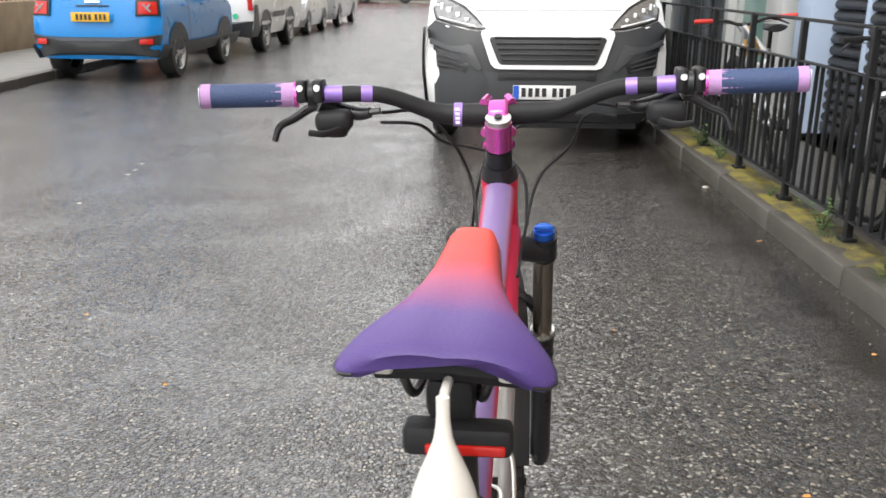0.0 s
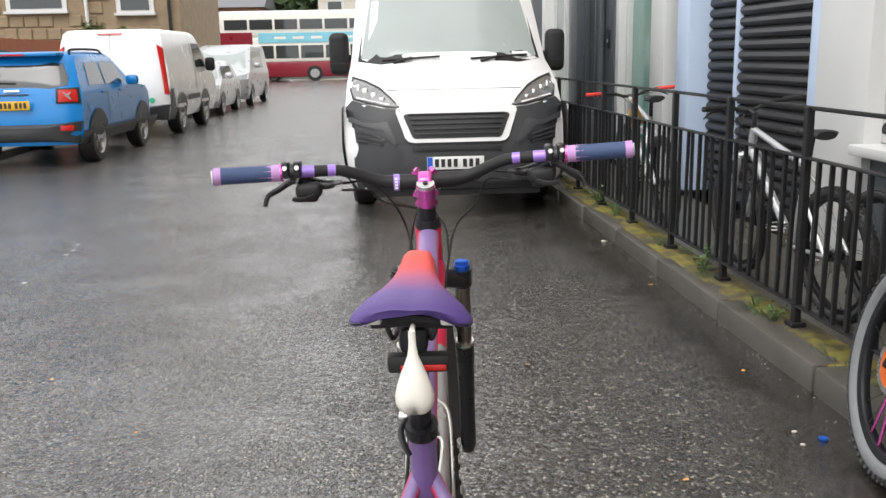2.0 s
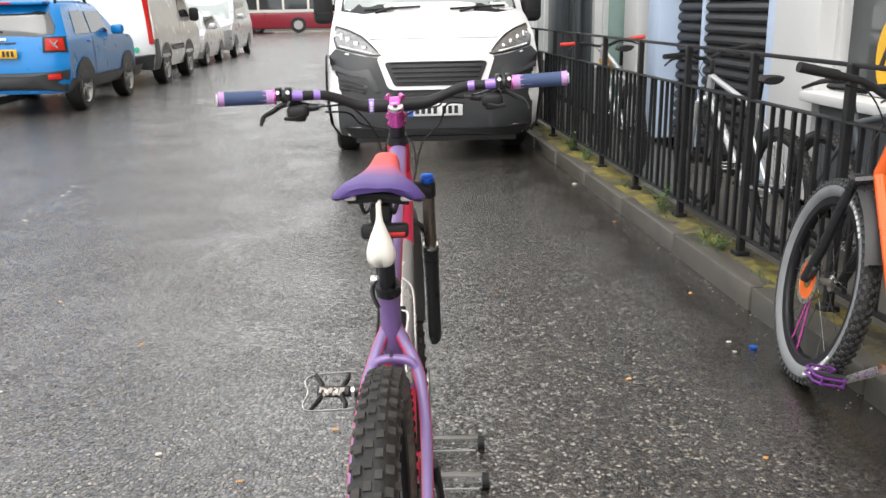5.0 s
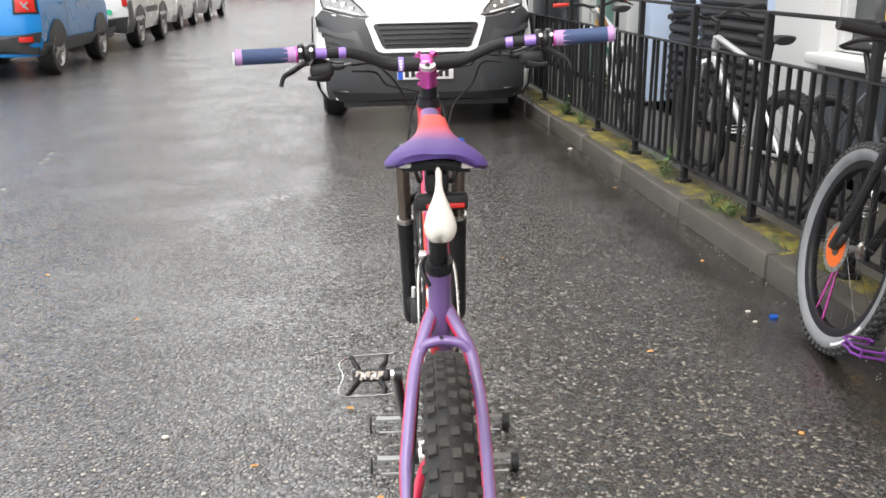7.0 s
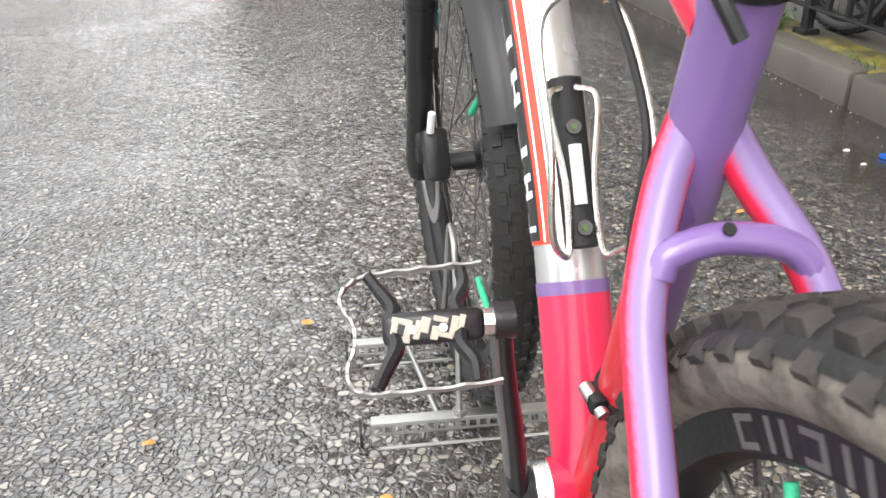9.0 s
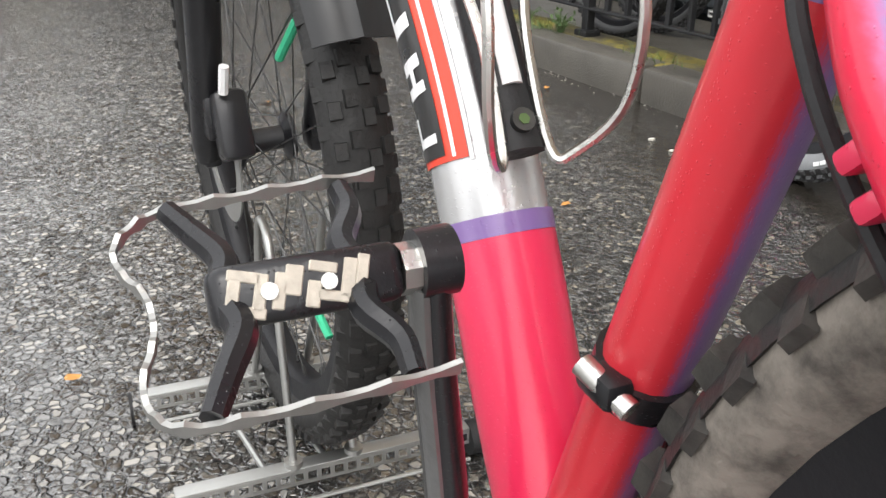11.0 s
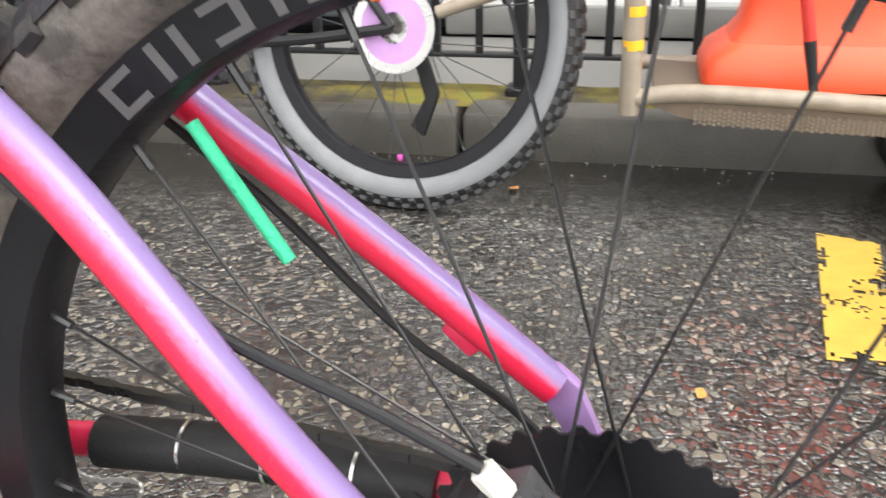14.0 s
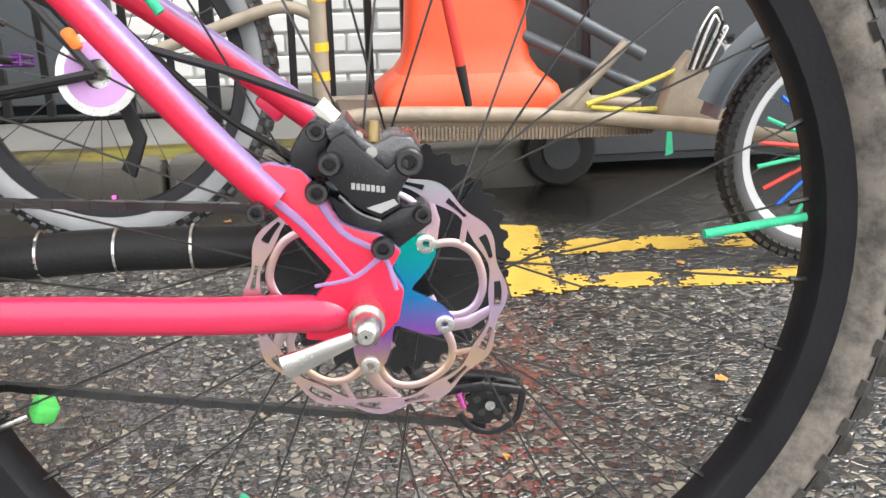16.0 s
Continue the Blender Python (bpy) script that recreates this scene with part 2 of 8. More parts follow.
def mossy():
    """Dark wet dirt with cushions of yellow-green moss."""
    m = mk("moss_and_dirt", (0.05, 0.042, 0.03), 0.85, 0, 0.5, 30, 1.0, 140)
    nt = m.node_tree
    bs = nt.nodes["Principled BSDF"]
    tc = nt.nodes.new("ShaderNodeTexCoord")
    n1 = nt.nodes.new("ShaderNodeTexNoise")
    n1.inputs["Scale"].default_value, n1.inputs["Detail"].default_value, n1.inputs["Roughness"].default_value = 4.5, 10, 0.7
    cr = nt.nodes.new("ShaderNodeValToRGB")
    els = cr.color_ramp.elements
    els[0].position, els[0].color = 0.42, (0.045, 0.038, 0.027, 1)
    els[1].position, els[1].color = 0.72, (0.36, 0.28, 0.03, 1)
    for p, c in ((0.5, (0.1, 0.085, 0.03)), (0.58, (0.2, 0.16, 0.022)), (0.65, (0.15, 0.16, 0.025))):
        e = els.new(p)
        e.color = (*c, 1)
    nt.links.new(tc.outputs["Object"], n1.inputs["Vector"])
    nt.links.new(n1.outputs[0], cr.inputs[0])
    nt.links.new(cr.outputs[0], bs.inputs["Base Color"])
    return m


M = dict(
    asphalt=wet_asphalt(),
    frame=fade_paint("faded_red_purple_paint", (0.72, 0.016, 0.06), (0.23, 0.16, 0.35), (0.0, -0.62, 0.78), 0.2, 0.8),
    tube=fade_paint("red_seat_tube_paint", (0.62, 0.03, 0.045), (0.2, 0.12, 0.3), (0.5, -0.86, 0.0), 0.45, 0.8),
    pinktube=drops_on(mk("pink_red_paint", (0.7, 0.024, 0.085), 0.34, 0, 0.14, 9, 0.05, 300, coat=0.35)),
    rib_lilac=drops_on(mk("lilac_frame_paint", (0.33, 0.2, 0.42), 0.32, 0, 0.25, 60, 0.1, 300, coat=0.4)),
    purple=drops_on(mk("purple_paint", (0.2, 0.12, 0.32), 0.3, 0, 0.1, 20, 0.05, 300, coat=0.5)),
    bare=drops_on(mk("bare_silver_paint", (0.55, 0.55, 0.55), 0.25, 0.6, 0.1, 20, 0.05, 300)),
    decal_w=mk("white_decal", (0.8, 0.8, 0.8), 0.3, 0, 0.05, 30),
    decal_k=mk("black_decal", (0.02, 0.02, 0.02), 0.3, 0, 0.2, 30),
    decal_r=mk("red_decal", (0.75, 0.06, 0.03), 0.3, 0, 0.1, 30),
    tyre=dusty_rubber("dusty_tyre_sidewall", (0.06, 0.053, 0.046), (0.2, 0.176, 0.15)),
    dusty=dusty_rubber("dusty_tread_rubber", (0.012, 0.011, 0.0105), (0.042, 0.038, 0.033)),
    tread=mk("black_tread_rubber", (0.018, 0.0175, 0.017), 0.5, 0, 0.4, 40, 0.5, 200, spec=0.35),
    tyre_k=mk("grey_black_tyre", (0.045, 0.045, 0.046), 0.6, 0, 0.3, 20, 0.4, 200),
    tyre_g=mk("grey_tyre_sidewall", (0.19, 0.195, 0.2), 0.6, 0, 0.25, 20, 0.4, 200),
    rim=mk("black_rim", (0.009, 0.009, 0.011), 0.42, 0, 0.5, 25, 0.2, 200, spec=0.3),
    rimletter=mk("grey_rim_print", (0.1, 0.096, 0.096), 0.5, 0, 0.15, 30),
    spoke=mk("dark_spoke_steel", (0.08, 0.08, 0.08), 0.3, 0.8, 0.2, 40),
    steel=mk("brushed_steel", (0.62, 0.61, 0.58), 0.28, 1.0, 0.12, 30, 0.1, 300),
    dirty_steel=mk("dull_zinc_steel", (0.4, 0.4, 0.385), 0.38, 0.85, 0.2, 15, 0.2, 200),
    black=drops_on(mk("black_anodised", (0.013, 0.013, 0.015), 0.3, 0.1, 0.3, 30, 0.1, 300)),
    blackmatt=mk("matt_black_plastic", (0.018, 0.018, 0.019), 0.55, 0, 0.3, 25, 0.3, 250, spec=0.3),
    stanchion=mk("smoked_stanchion", (0.2, 0.17, 0.14), 0.2, 0.8, 0.1, 10),
    pink=mk("pink_anodised", (0.75, 0.13, 0.5), 0.22, 0.9, 0.1, 20),
    violet=mk("violet_anodised", (0.32, 0.2, 0.62), 0.35, 0.3, 0.1, 20),
    navy=mk("navy_grip_rubber", (0.045, 0.075, 0.17), 0.6, 0, 0.15, 30, 0.6, 400),
    lilac=mk("lilac_grip_rubber", (0.5, 0.28, 0.55), 0.6, 0, 0.15, 30, 0.5, 400),
    blue=mk("blue_anodised", (0.02, 0.13, 0.6), 0.3, 0.5, 0.1, 30),
    teal=mk("teal_print", (0.02, 0.3, 0.33), 0.4, 0, 0.2, 20),
    green=mk("green_foam_spoke_cover", (0.04, 0.48, 0.25), 0.7, 0, 0.25, 60, 0.8, 300),
    die=mk("translucent_green_plastic", (0.1, 0.6, 0.12), 0.3, 0, 0.15, 60),
    silicone=mk("white_silicone", (0.78, 0.75, 0.68), 0.35, 0, 0.05, 15, 0.05, 100),
    redlens=mk("red_lamp_lens", (0.5, 0.015, 0.01), 0.2, 0, 0.15, 40),
    white=mk("white_van_paint", (0.8, 0.8, 0.8), 0.25, 0, 0.03, 4, 0.02, 60, coat=0.5),
    silver=mk("silver_car_paint", (0.5, 0.51, 0.52), 0.3, 0.4, 0.05, 6, 0.02, 60, coat=0.4),
    jeep=mk("blue_car_paint", (0.001, 0.2, 0.56), 0.3, 0.0, 0.06, 5, 0.02, 60, coat=0.25),
    carred=mk("red_car_paint", (0.6, 0.02, 0.02), 0.25, 0, 0.05, 5, 0.02, 60, coat=0.5),
    bumper=mk("dark_grey_bumper_plastic", (0.04, 0.042, 0.045), 0.45, 0, 0.15, 12, 0.3, 300),
    grille=mk("black_grille_plastic", (0.012, 0.012, 0.013), 0.4, 0, 0.2, 20),
    glass=mk("car_glass", (0.03, 0.036, 0.038), 0.04, 0, 0.05, 2, 0, 10, rvar=0.01, spec=0.9),
    # pale opaque base that paints sky reflections into the glass
    lightglass=mk("grey_green_windscreen", (0.33, 0.37, 0.36), 0.06, 0, 0.12, 1.5, 0, 10, rvar=0.02, spec=0.8),
    lamp=mk("headlamp_lens", (0.3, 0.3, 0.3), 0.1, 0.6, 0.6, 26, 0.4, 40, rvar=0.05),
    chrome=mk("chrome", (0.75, 0.75, 0.75), 0.15, 1.0, 0.05, 10),
    alloy=mk("alloy_wheel", (0.45, 0.45, 0.45), 0.35, 0.8, 0.15, 20),
    plate_w=mk("white_number_plate", (0.75, 0.75, 0.74), 0.4, 0, 0.03, 10),
    plate_y=mk("yellow_number_plate", (0.75, 0.42, 0.02), 0.4, 0, 0.03, 10),
    plate_b=mk("blue_plate_band", (0.02, 0.1, 0.55), 0.4, 0, 0.05, 10),
    iron=mk("black_painted_iron", (0.014, 0.014, 0.015), 0.42, 0.0, 0.35, 25, 0.4, 120, spec=0.3),
    kerb=mk("wet_kerb_stone", (0.085, 0.078, 0.066), 0.38, 0, 0.45, 9, 0.7, 140, rvar=0.15),
    pave=mk("wet_concrete_pavement", (0.2, 0.195, 0.182), 0.4, 0, 0.25, 4, 0.5, 90, rvar=0.15),
    moss=mossy(),
    leaf=mk("weed_leaf", (0.07, 0.12, 0.035), 0.6, 0, 0.3, 30),
    foliage=mk("tree_foliage", (0.05, 0.085, 0.03), 0.7, 0, 0.5, 3),
    conifer=mk("conifer_foliage", (0.035, 0.09, 0.03), 0.75, 0, 0.5, 3),
    bark=mk("bark", (0.08, 0.06, 0.045), 0.85, 0, 0.35, 8, 0.8, 40),
    bush=mk("olive_bush", (0.12, 0.13, 0.05), 0.75, 0, 0.5, 5),
    brickw=mk("white_painted_brick", (0.74, 0.74, 0.72), 0.5, 0, 0.08, 7, 0.4, 60),
    mortarw=mk("painted_mortar", (0.6, 0.6, 0.58), 0.7, 0, 0.1, 9, 0.4, 90),
    render_w=mk("white_painted_render", (0.62, 0.62, 0.61), 0.5, 0, 0.07, 3, 0.2, 60),
    blueframe=mk("pale_blue_paint", (0.5, 0.6, 0.76), 0.45, 0, 0.06, 5, 0.1, 60),
    shutter=mk("dark_grey_roller_shutter", (0.05, 0.05, 0.052), 0.4, 0.5, 0.2, 6, 0.2, 80),
    greenpaint=mk("dark_green_paint", (0.02, 0.12, 0.1), 0.4, 0, 0.12, 5),
    greenglass=mk("green_tinted_shop_glass", (0.2, 0.36, 0.32), 0.06, 0, 0.35, 1.6, 0, 10, rvar=0.03, spec=0.8),
    shopglass=mk("dark_shop_glass", (0.05, 0.055, 0.055), 0.05, 0, 0.6, 2.5, 0, 10, rvar=0.03, spec=0.7),
    slate=mk("slate_grey_paint", (0.07, 0.08, 0.09), 0.45, 0, 0.15, 4),
    yellow=mk("worn_yellow_road_paint", (0.5, 0.33, 0.06), 0.4, 0, 0.3, 20, 0.8, 90),
    chalk=mk("worn_white_road_paint", (0.3, 0.3, 0.29), 0.5, 0, 0.4, 16, 0.8, 90),
    tan=mk("beige_frame_paint", (0.265, 0.22, 0.165), 0.45, 0, 0.35, 28, 0.4, 150),
    orange=mk("orange_cone_plastic", (0.85, 0.09, 0.03), 0.45, 0, 0.12, 6, 0.3, 80),
    orangepaint=mk("orange_frame_paint", (0.78, 0.12, 0.012), 0.3, 0, 0.08, 10, 0.05, 200, coat=0.4),
    plum=mk("plum_anodised", (0.17, 0.04, 0.26), 0.3, 0.4, 0.15, 25),
    worn=mk("worn_cream_print", (0.42, 0.38, 0.32), 0.5, 0, 0.35, 200, 0.3, 300),
    vivid=mk("orange_anodised", (0.85, 0.16, 0.02), 0.35, 0.2, 0.1, 20),
    yellowrope=mk("yellow_rope", (0.5, 0.43, 0.07), 0.75, 0, 0.45, 160, 1.0, 500),
    bin=mk("dark_grey_bin_plastic", (0.045, 0.05, 0.055), 0.5, 0, 0.15, 5, 0.3, 200),
    grit=mk("grey_grit", (0.3, 0.28, 0.24), 0.6, 0, 0.5, 80),
    litter=mk("wet_leaf", (0.5, 0.24, 0.06), 0.5, 0, 0.3, 60),
    pale=mk("pale_grit", (0.55, 0.52, 0.46), 0.6, 0, 0.2, 60),
    stone=mk("brown_sandstone", (0.27, 0.2, 0.125), 0.8, 0, 0.45, 3, 0.8, 20),
    brick=mk("red_brown_brick", (0.26, 0.13, 0.08), 0.8, 0, 0.35, 4, 0.6, 25),
    roof=mk("grey_slate_roof", (0.13, 0.13, 0.14), 0.5, 0, 0.2, 4, 0.6, 12),
    cream=mk("cream_render", (0.62, 0.58, 0.5), 0.7, 0, 0.08, 1.5, 0.3, 20),
    fencewood=mk("orange_brown_wood", (0.33, 0.1, 0.04), 0.65, 0, 0.25, 6, 0.4, 40),
    busm=mk("maroon_bus_paint", (0.2, 0.012, 0.025), 0.3, 0, 0.06, 2),
    buscream=mk("cream_bus_paint", (0.72, 0.7, 0.64), 0.3, 0, 0.04, 2),
    advert=mk("pale_blue_advert", (0.2, 0.5, 0.6), 0.4, 0, 0.2, 1.2),
    redgrip=mk("red_rubber_grip", (0.6, 0.04, 0.03), 0.55, 0, 0.1, 30),
    weave=mk("dirty_brown_strip", (0.2, 0.155, 0.11), 0.6, 0, 0.4, 40, 0.4, 200),
    deckbrown=mk("brown_woven_deck", (0.13, 0.095, 0.065), 0.6, 0, 0.3, 30, 0.5, 200),
    crank_grey=mk("mid_grey_crank", (0.2, 0.2, 0.2), 0.36, 0.7, 0.4, 30, 0.2, 250),
    greyed=drops_on(mk("light_grey_anodised", (0.11, 0.11, 0.115), 0.28, 0.6, 0.5, 60, 0.3, 300)),
    brassy=mk("dull_brass", (0.3, 0.22, 0.1), 0.4, 0.7, 0.2, 30),
    printgrey=mk("grey_print", (0.35, 0.35, 0.35), 0.5, 0, 0.2, 30),
    brown=mk("tan_leather", (0.45, 0.25, 0.07), 0.5, 0, 0.15, 20),
)
M["saddle"] = ramp_paint("red_to_purple_saddle", [(0.0, (0.045, 0.028, 0.15)), (0.07, (0.075, 0.042, 0.19)), (0.3, (0.115, 0.066, 0.25)), (0.55, (0.36, 0.085, 0.19)), (0.75, (0.62, 0.07, 0.07)), (1.0, (0.68, 0.07, 0.05))], 1, 0.165, 0.42, 0.5, 0.25)
M["rotor"] = ramp_paint("oil_slick_steel", [(0.0, (0.55, 0.4, 0.6)), (0.3, (0.6, 0.42, 0.28)), (0.5, (0.5, 0.38, 0.55)), (0.7, (0.6, 0.42, 0.36)), (0.88, (0.58, 0.4, 0.5)), (1.0, (0.42, 0.5, 0.55))], 2, 0.29, 0.465, 0.3, 0.05)
M["spider"] = ramp_paint("oil_slick_blue", [(0.0, (0.6, 0.45, 0.1)), (0.35, (0.3, 0.1, 0.5)), (0.6, (0.02, 0.25, 0.6)), (1.0, (0.0, 0.45, 0.35))], 2, 0.325, 0.42, 0.25, 0.05)
for key in ("rotor", "spider"):
    M[key].node_tree.nodes["Principled BSDF"].inputs["Metallic"].default_value = 0.85


# ---- mesh helpers ----
def mesh_of(name, bm, material, smooth=38):
    me = bpy.data.meshes.new(name)
    bmesh.ops.recalc_face_normals(bm, faces=bm.faces[:])
    bm.to_mesh(me)
    bm.free()
    me.materials.append(material)
    if smooth:
        me.shade_smooth()
        me.set_sharp_from_angle(angle=radians(smooth))
    return me


def part(name, bm, material, parent, label="", smooth=38):
    ob = new(name, mesh_of(name, bm, material, smooth))
    ob.parent = parent
    return tagged(ob, label)


def thing(name, label, category, m=None, group="", kind=""):
    ob = new(name)
    ob.empty_display_size = 0.1
    if m is not None:
        ob.matrix_basis = m
    return tagged(ob, label, category, group, kind)


def solid(name, bm, material, label, category, m=None, group="", kind="", smooth=38):
    ob = new(name, mesh_of(name, bm, material, smooth))
    if m is not None:
        ob.matrix_basis = m
    return tagged(ob, label, category, group, kind)


def smoothed(pts, n=6):
    """A Catmull-Rom line through the points."""
    p = [Vector(v) for v in pts]
    p = [p[0] * 2 - p[1]] + p + [p[-1] * 2 - p[-2]]
    out = []
    for i in range(1, len(p) - 2):
        a, b, c, d = p[i - 1:i + 3]
        for k in range(n):
            t = k / n
            out.append(0.5 * ((2 * b) + (c - a) * t + (2 * a - 5 * b + 4 * c - d) * t * t + (3 * b - a - 3 * c + d) * t ** 3))
    return out + [p[-2]]


def tube(pts, r, seg=10, bm=None, sx=1.0, closed=False):
    """A swept round tube; r is one radius or one for each point, sx stretches it sideways."""
    bm = bm or bmesh.new()
    pts = [Vector(p) for p in pts]
    rs = r if isinstance(r, (list, tuple)) else [r] * len(pts)
    if len(rs) != len(pts):
        rs = [rs[0] + (rs[-1] - rs[0]) * i / (len(pts) - 1) for i in range(len(pts))]
    rings, nrm = [], None
    for i, p in enumerate(pts):
        if closed:
            d = pts[(i + 1) % len(pts)] - pts[i - 1]
        else:
            d = pts[min(i + 1, len(pts) - 1)] - pts[max(i - 1, 0)]
        d.normalize()
        if nrm is None:
            nrm = Vector((1, 0, 0)) if abs(d.x) < 0.9 else Vector((0, 0, 1))
        nrm = (nrm - d * nrm.dot(d)).normalized()
        b = d.cross(nrm)
        rings.append([bm.verts.new(p + rs[i] * (nrm * math.cos(a) * sx + b * math.sin(a))) for a in (2 * math.pi * k / seg for k in range(seg))])
    pairs = list(zip(rings, rings[1:])) + ([(rings[-1], rings[0])] if closed else [])
    for r0, r1 in pairs:
        for k in range(seg):
            bm.faces.new((r0[k], r0[(k + 1) % seg], r1[(k + 1) % seg], r1[k]))
    if not closed:
        bm.faces.new(rings[0][::-1])
        bm.faces.new(rings[-1])
    return bm


def box(c, s, bm=None, bev=0.0, m=None, segs=2):
    """A box with rounded edges: centre, size."""
    one = bmesh.new()
    bmesh.ops.create_cube(one, size=1, matrix=Matrix.Diagonal((*s, 1)))
    if bev:
        bmesh.ops.bevel(one, geom=one.edges[:], offset=min(bev, min(s) * 0.45), segments=segs, affect="EDGES", profile=0.5)
    t = Matrix.Translation(c) @ (m or Matrix())
    bmesh.ops.transform(one, matrix=t, verts=one.verts[:])
    return join(one, bm)


def join(one, bm):
    if bm is None:
        return one
    vs = {v: bm.verts.new(v.co) for v in one.verts}
    for f in one.faces:
        try:
            bm.faces.new([vs[v] for v in f.verts])
        except ValueError:
            pass
    one.free()
    return bm


def plate(outline, axis, lo, hi, bm=None, bev=0.0):
    """A flat outline given in the two other axes, thickened along one axis."""
    one = bmesh.new()
    i = "xyz".index(axis)

    def at(p, h):
        q = list(p)
        q.insert(i, h)
        return q
    a = [one.verts.new(at(p, lo)) for p in outline]
    b = [one.verts.new(at(p, hi)) for p in outline]
    one.faces.new(a[::-1])
    one.faces.new(b)
    for k in range(len(a)):
        one.faces.new((a[k], a[(k + 1) % len(a)], b[(k + 1) % len(a)], b[k]))
    bmesh.ops.recalc_face_normals(one, faces=one.faces[:])
    if bev:
        bmesh.ops.bevel(one, geom=one.edges[:], offset=bev, segments=2, affect="EDGES", profile=0.5)
    return join(one, bm)


def disc(c, r, x0, x1, bm=None, seg=24, axis="x"):
    """A short cylinder along an axis."""
    pts = [(c[0] + r * math.cos(2 * math.pi * k / seg), c[1] + r * math.sin(2 * math.pi * k / seg)) for k in range(seg)]
    return plate(pts, axis, x0, x1, bm)


def lathe(profile, seg=48, bm=None, c=(0, 0, 0)):
    """A closed profile of (x, radius) spun round the x axis."""
    bm = bm or bmesh.new()
    rings = []
    for k in range(seg):
        a = 2 * math.pi * k / seg
        rings.append([bm.verts.new((c[0] + x, c[1] + r * math.cos(a), c[2] + r * math.sin(a))) for x, r in profile])
    n = len(profile)
    for k in range(seg):
        r0, r1 = rings[k], rings[(k + 1) % seg]
        for j in range(n):
            bm.faces.new((r0[j], r0[(j + 1) % n], r1[(j + 1) % n], r1[j]))
    return bm


def polar(r, a, x=0.0, c=(0, 0, 0)):
    return Vector((c[0] + x, c[1] + r * math.cos(a), c[2] + r * math.sin(a)))


def grid_patch(fn, nu, nv, thick=0.0):
    """A sheet sampled from fn(u, v), u and v from 0 to 1."""
    bm = bmesh.new()
    g = [[bm.verts.new(fn(i / nu, j / nv)) for j in range(nv + 1)] for i in range(nu + 1)]
    for i in range(nu):
        for j in range(nv):
            bm.faces.new((g[i][j], g[i + 1][j], g[i + 1][j + 1], g[i][j + 1]))
    if thick:
        bmesh.ops.recalc_face_normals(bm, faces=bm.faces[:])
        bmesh.ops.solidify(bm, geom=bm.faces[:], thickness=thick)
    return bm


# ---- ground ----
rng = random.Random(7)
bm = bmesh.new()
bmesh.ops.create_grid(bm, x_segments=2, y_segments=2, size=1, matrix=Matrix.Translation((0, 400, 0)) @ Matrix.Diagonal((900, 1000, 1, 1)))
road = solid("road", bm, M["asphalt"], "wet dark grey asphalt road with exposed stone chips", "road", kind="structure", smooth=0)

WALL_X = 2.8
solid("pavement_wet", box((2.36, 13.8, 0.0), (0.84, 24.4, 0.08)), M["kerb"], "dark wet paving behind the railings", "pavement", kind="structure", smooth=0)
pavement = solid("pavement", box((2.36, 0.725, 0.0), (0.84, 1.74, 0.08)), M["pave"], "wet pale grey concrete pavement behind the railings", "pavement", kind="structure", smooth=0)
pavement_far = solid("pavement_far", box((-7.5, 22, 0.05), (4.4, 50, 0.1)), M["pave"], "wet concrete pavement on the far side of the road", "pavement", kind="structure", smooth=0)
solid("pavement_end", box((-2, 57.0, 0.05), (90, 4.0, 0.1)), M["pave"], "pavement across the end of the street", "pavement", kind="structure", smooth=0)
kerb_far = thing("kerb_far", "grey stone kerb along the far pavement", "kerb", kind="structure")
for k in range(46):
    part("kerb_stone", box((-5.22, -2 + k * 1.0, 0.05), (0.14, 0.985, 0.12), bev=0.012), M["kerb"], kerb_far, smooth=0)


# moss that lies in a low uneven strip between the kerb and the railings
def moss_height(u, v):
    y = -0.1 + 16 * v
    h = noise.noise((y * 1.3, u * 2, 3)) * 0.5 + noise.noise((y * 9, u * 9, 1)) * 0.3
    return Vector((1.715 + 0.235 * u, y, 0.106 + 0.03 * (h + 0.15) * math.sin(math.pi * u) - 0.02 * max(0.0, u - 0.9) * 10))


solid("moss_strip", grid_patch(moss_height, 8, 500), M["moss"], "yellow-green moss and dirt on the kerb", "moss", kind="stuff")


# ---- shop front ----
def wall_box(name, y0, y1, z0, z1, mat, label, category, x0=WALL_X, x1=None, bev=0.006, kind="structure"):
    x1 = x1 or x0 + 0.25
    return solid(name, box(((x0 + x1) / 2, (y0 + y1) / 2, (z0 + z1) / 2), (x1 - x0, y1 - y0, z1 - z0), bev=bev), mat, label, category, kind=kind)


# Both walls rise out of view to 13 m, added to cut the road's sky light.
wall_east = wall_box("wall_east", -8, 26, -0.2, 13.0, M["slate"], "shop building wall behind the fronts", "wall", x0=3.12, x1=3.5, bev=0)
wall_box("wall_unseen_upper", -8, 26, 2.75, 13.0, M["stone"], "unseen brown sandstone wall, added above the shop fronts to darken the road", "wall", x0=2.78, x1=3.118)
wall_box("pilaster_1", 4.28, 4.86, 0.1, 2.745, M["render_w"], "white painted pilaster between window and shutter", "pilaster", x0=2.74, x1=3.1)
wall_box("pilaster_2", 4.862, 5.0, 0.1, 2.745, M["blueframe"], "pale blue painted shutter frame", "frame", x0=2.76, x1=3.1)
wall_box("pilaster_3", 6.4, 6.46, 0.1, 2.745, M["blueframe"], "pale blue post between roller shutters", "frame", x0=2.885, x1=3.1)
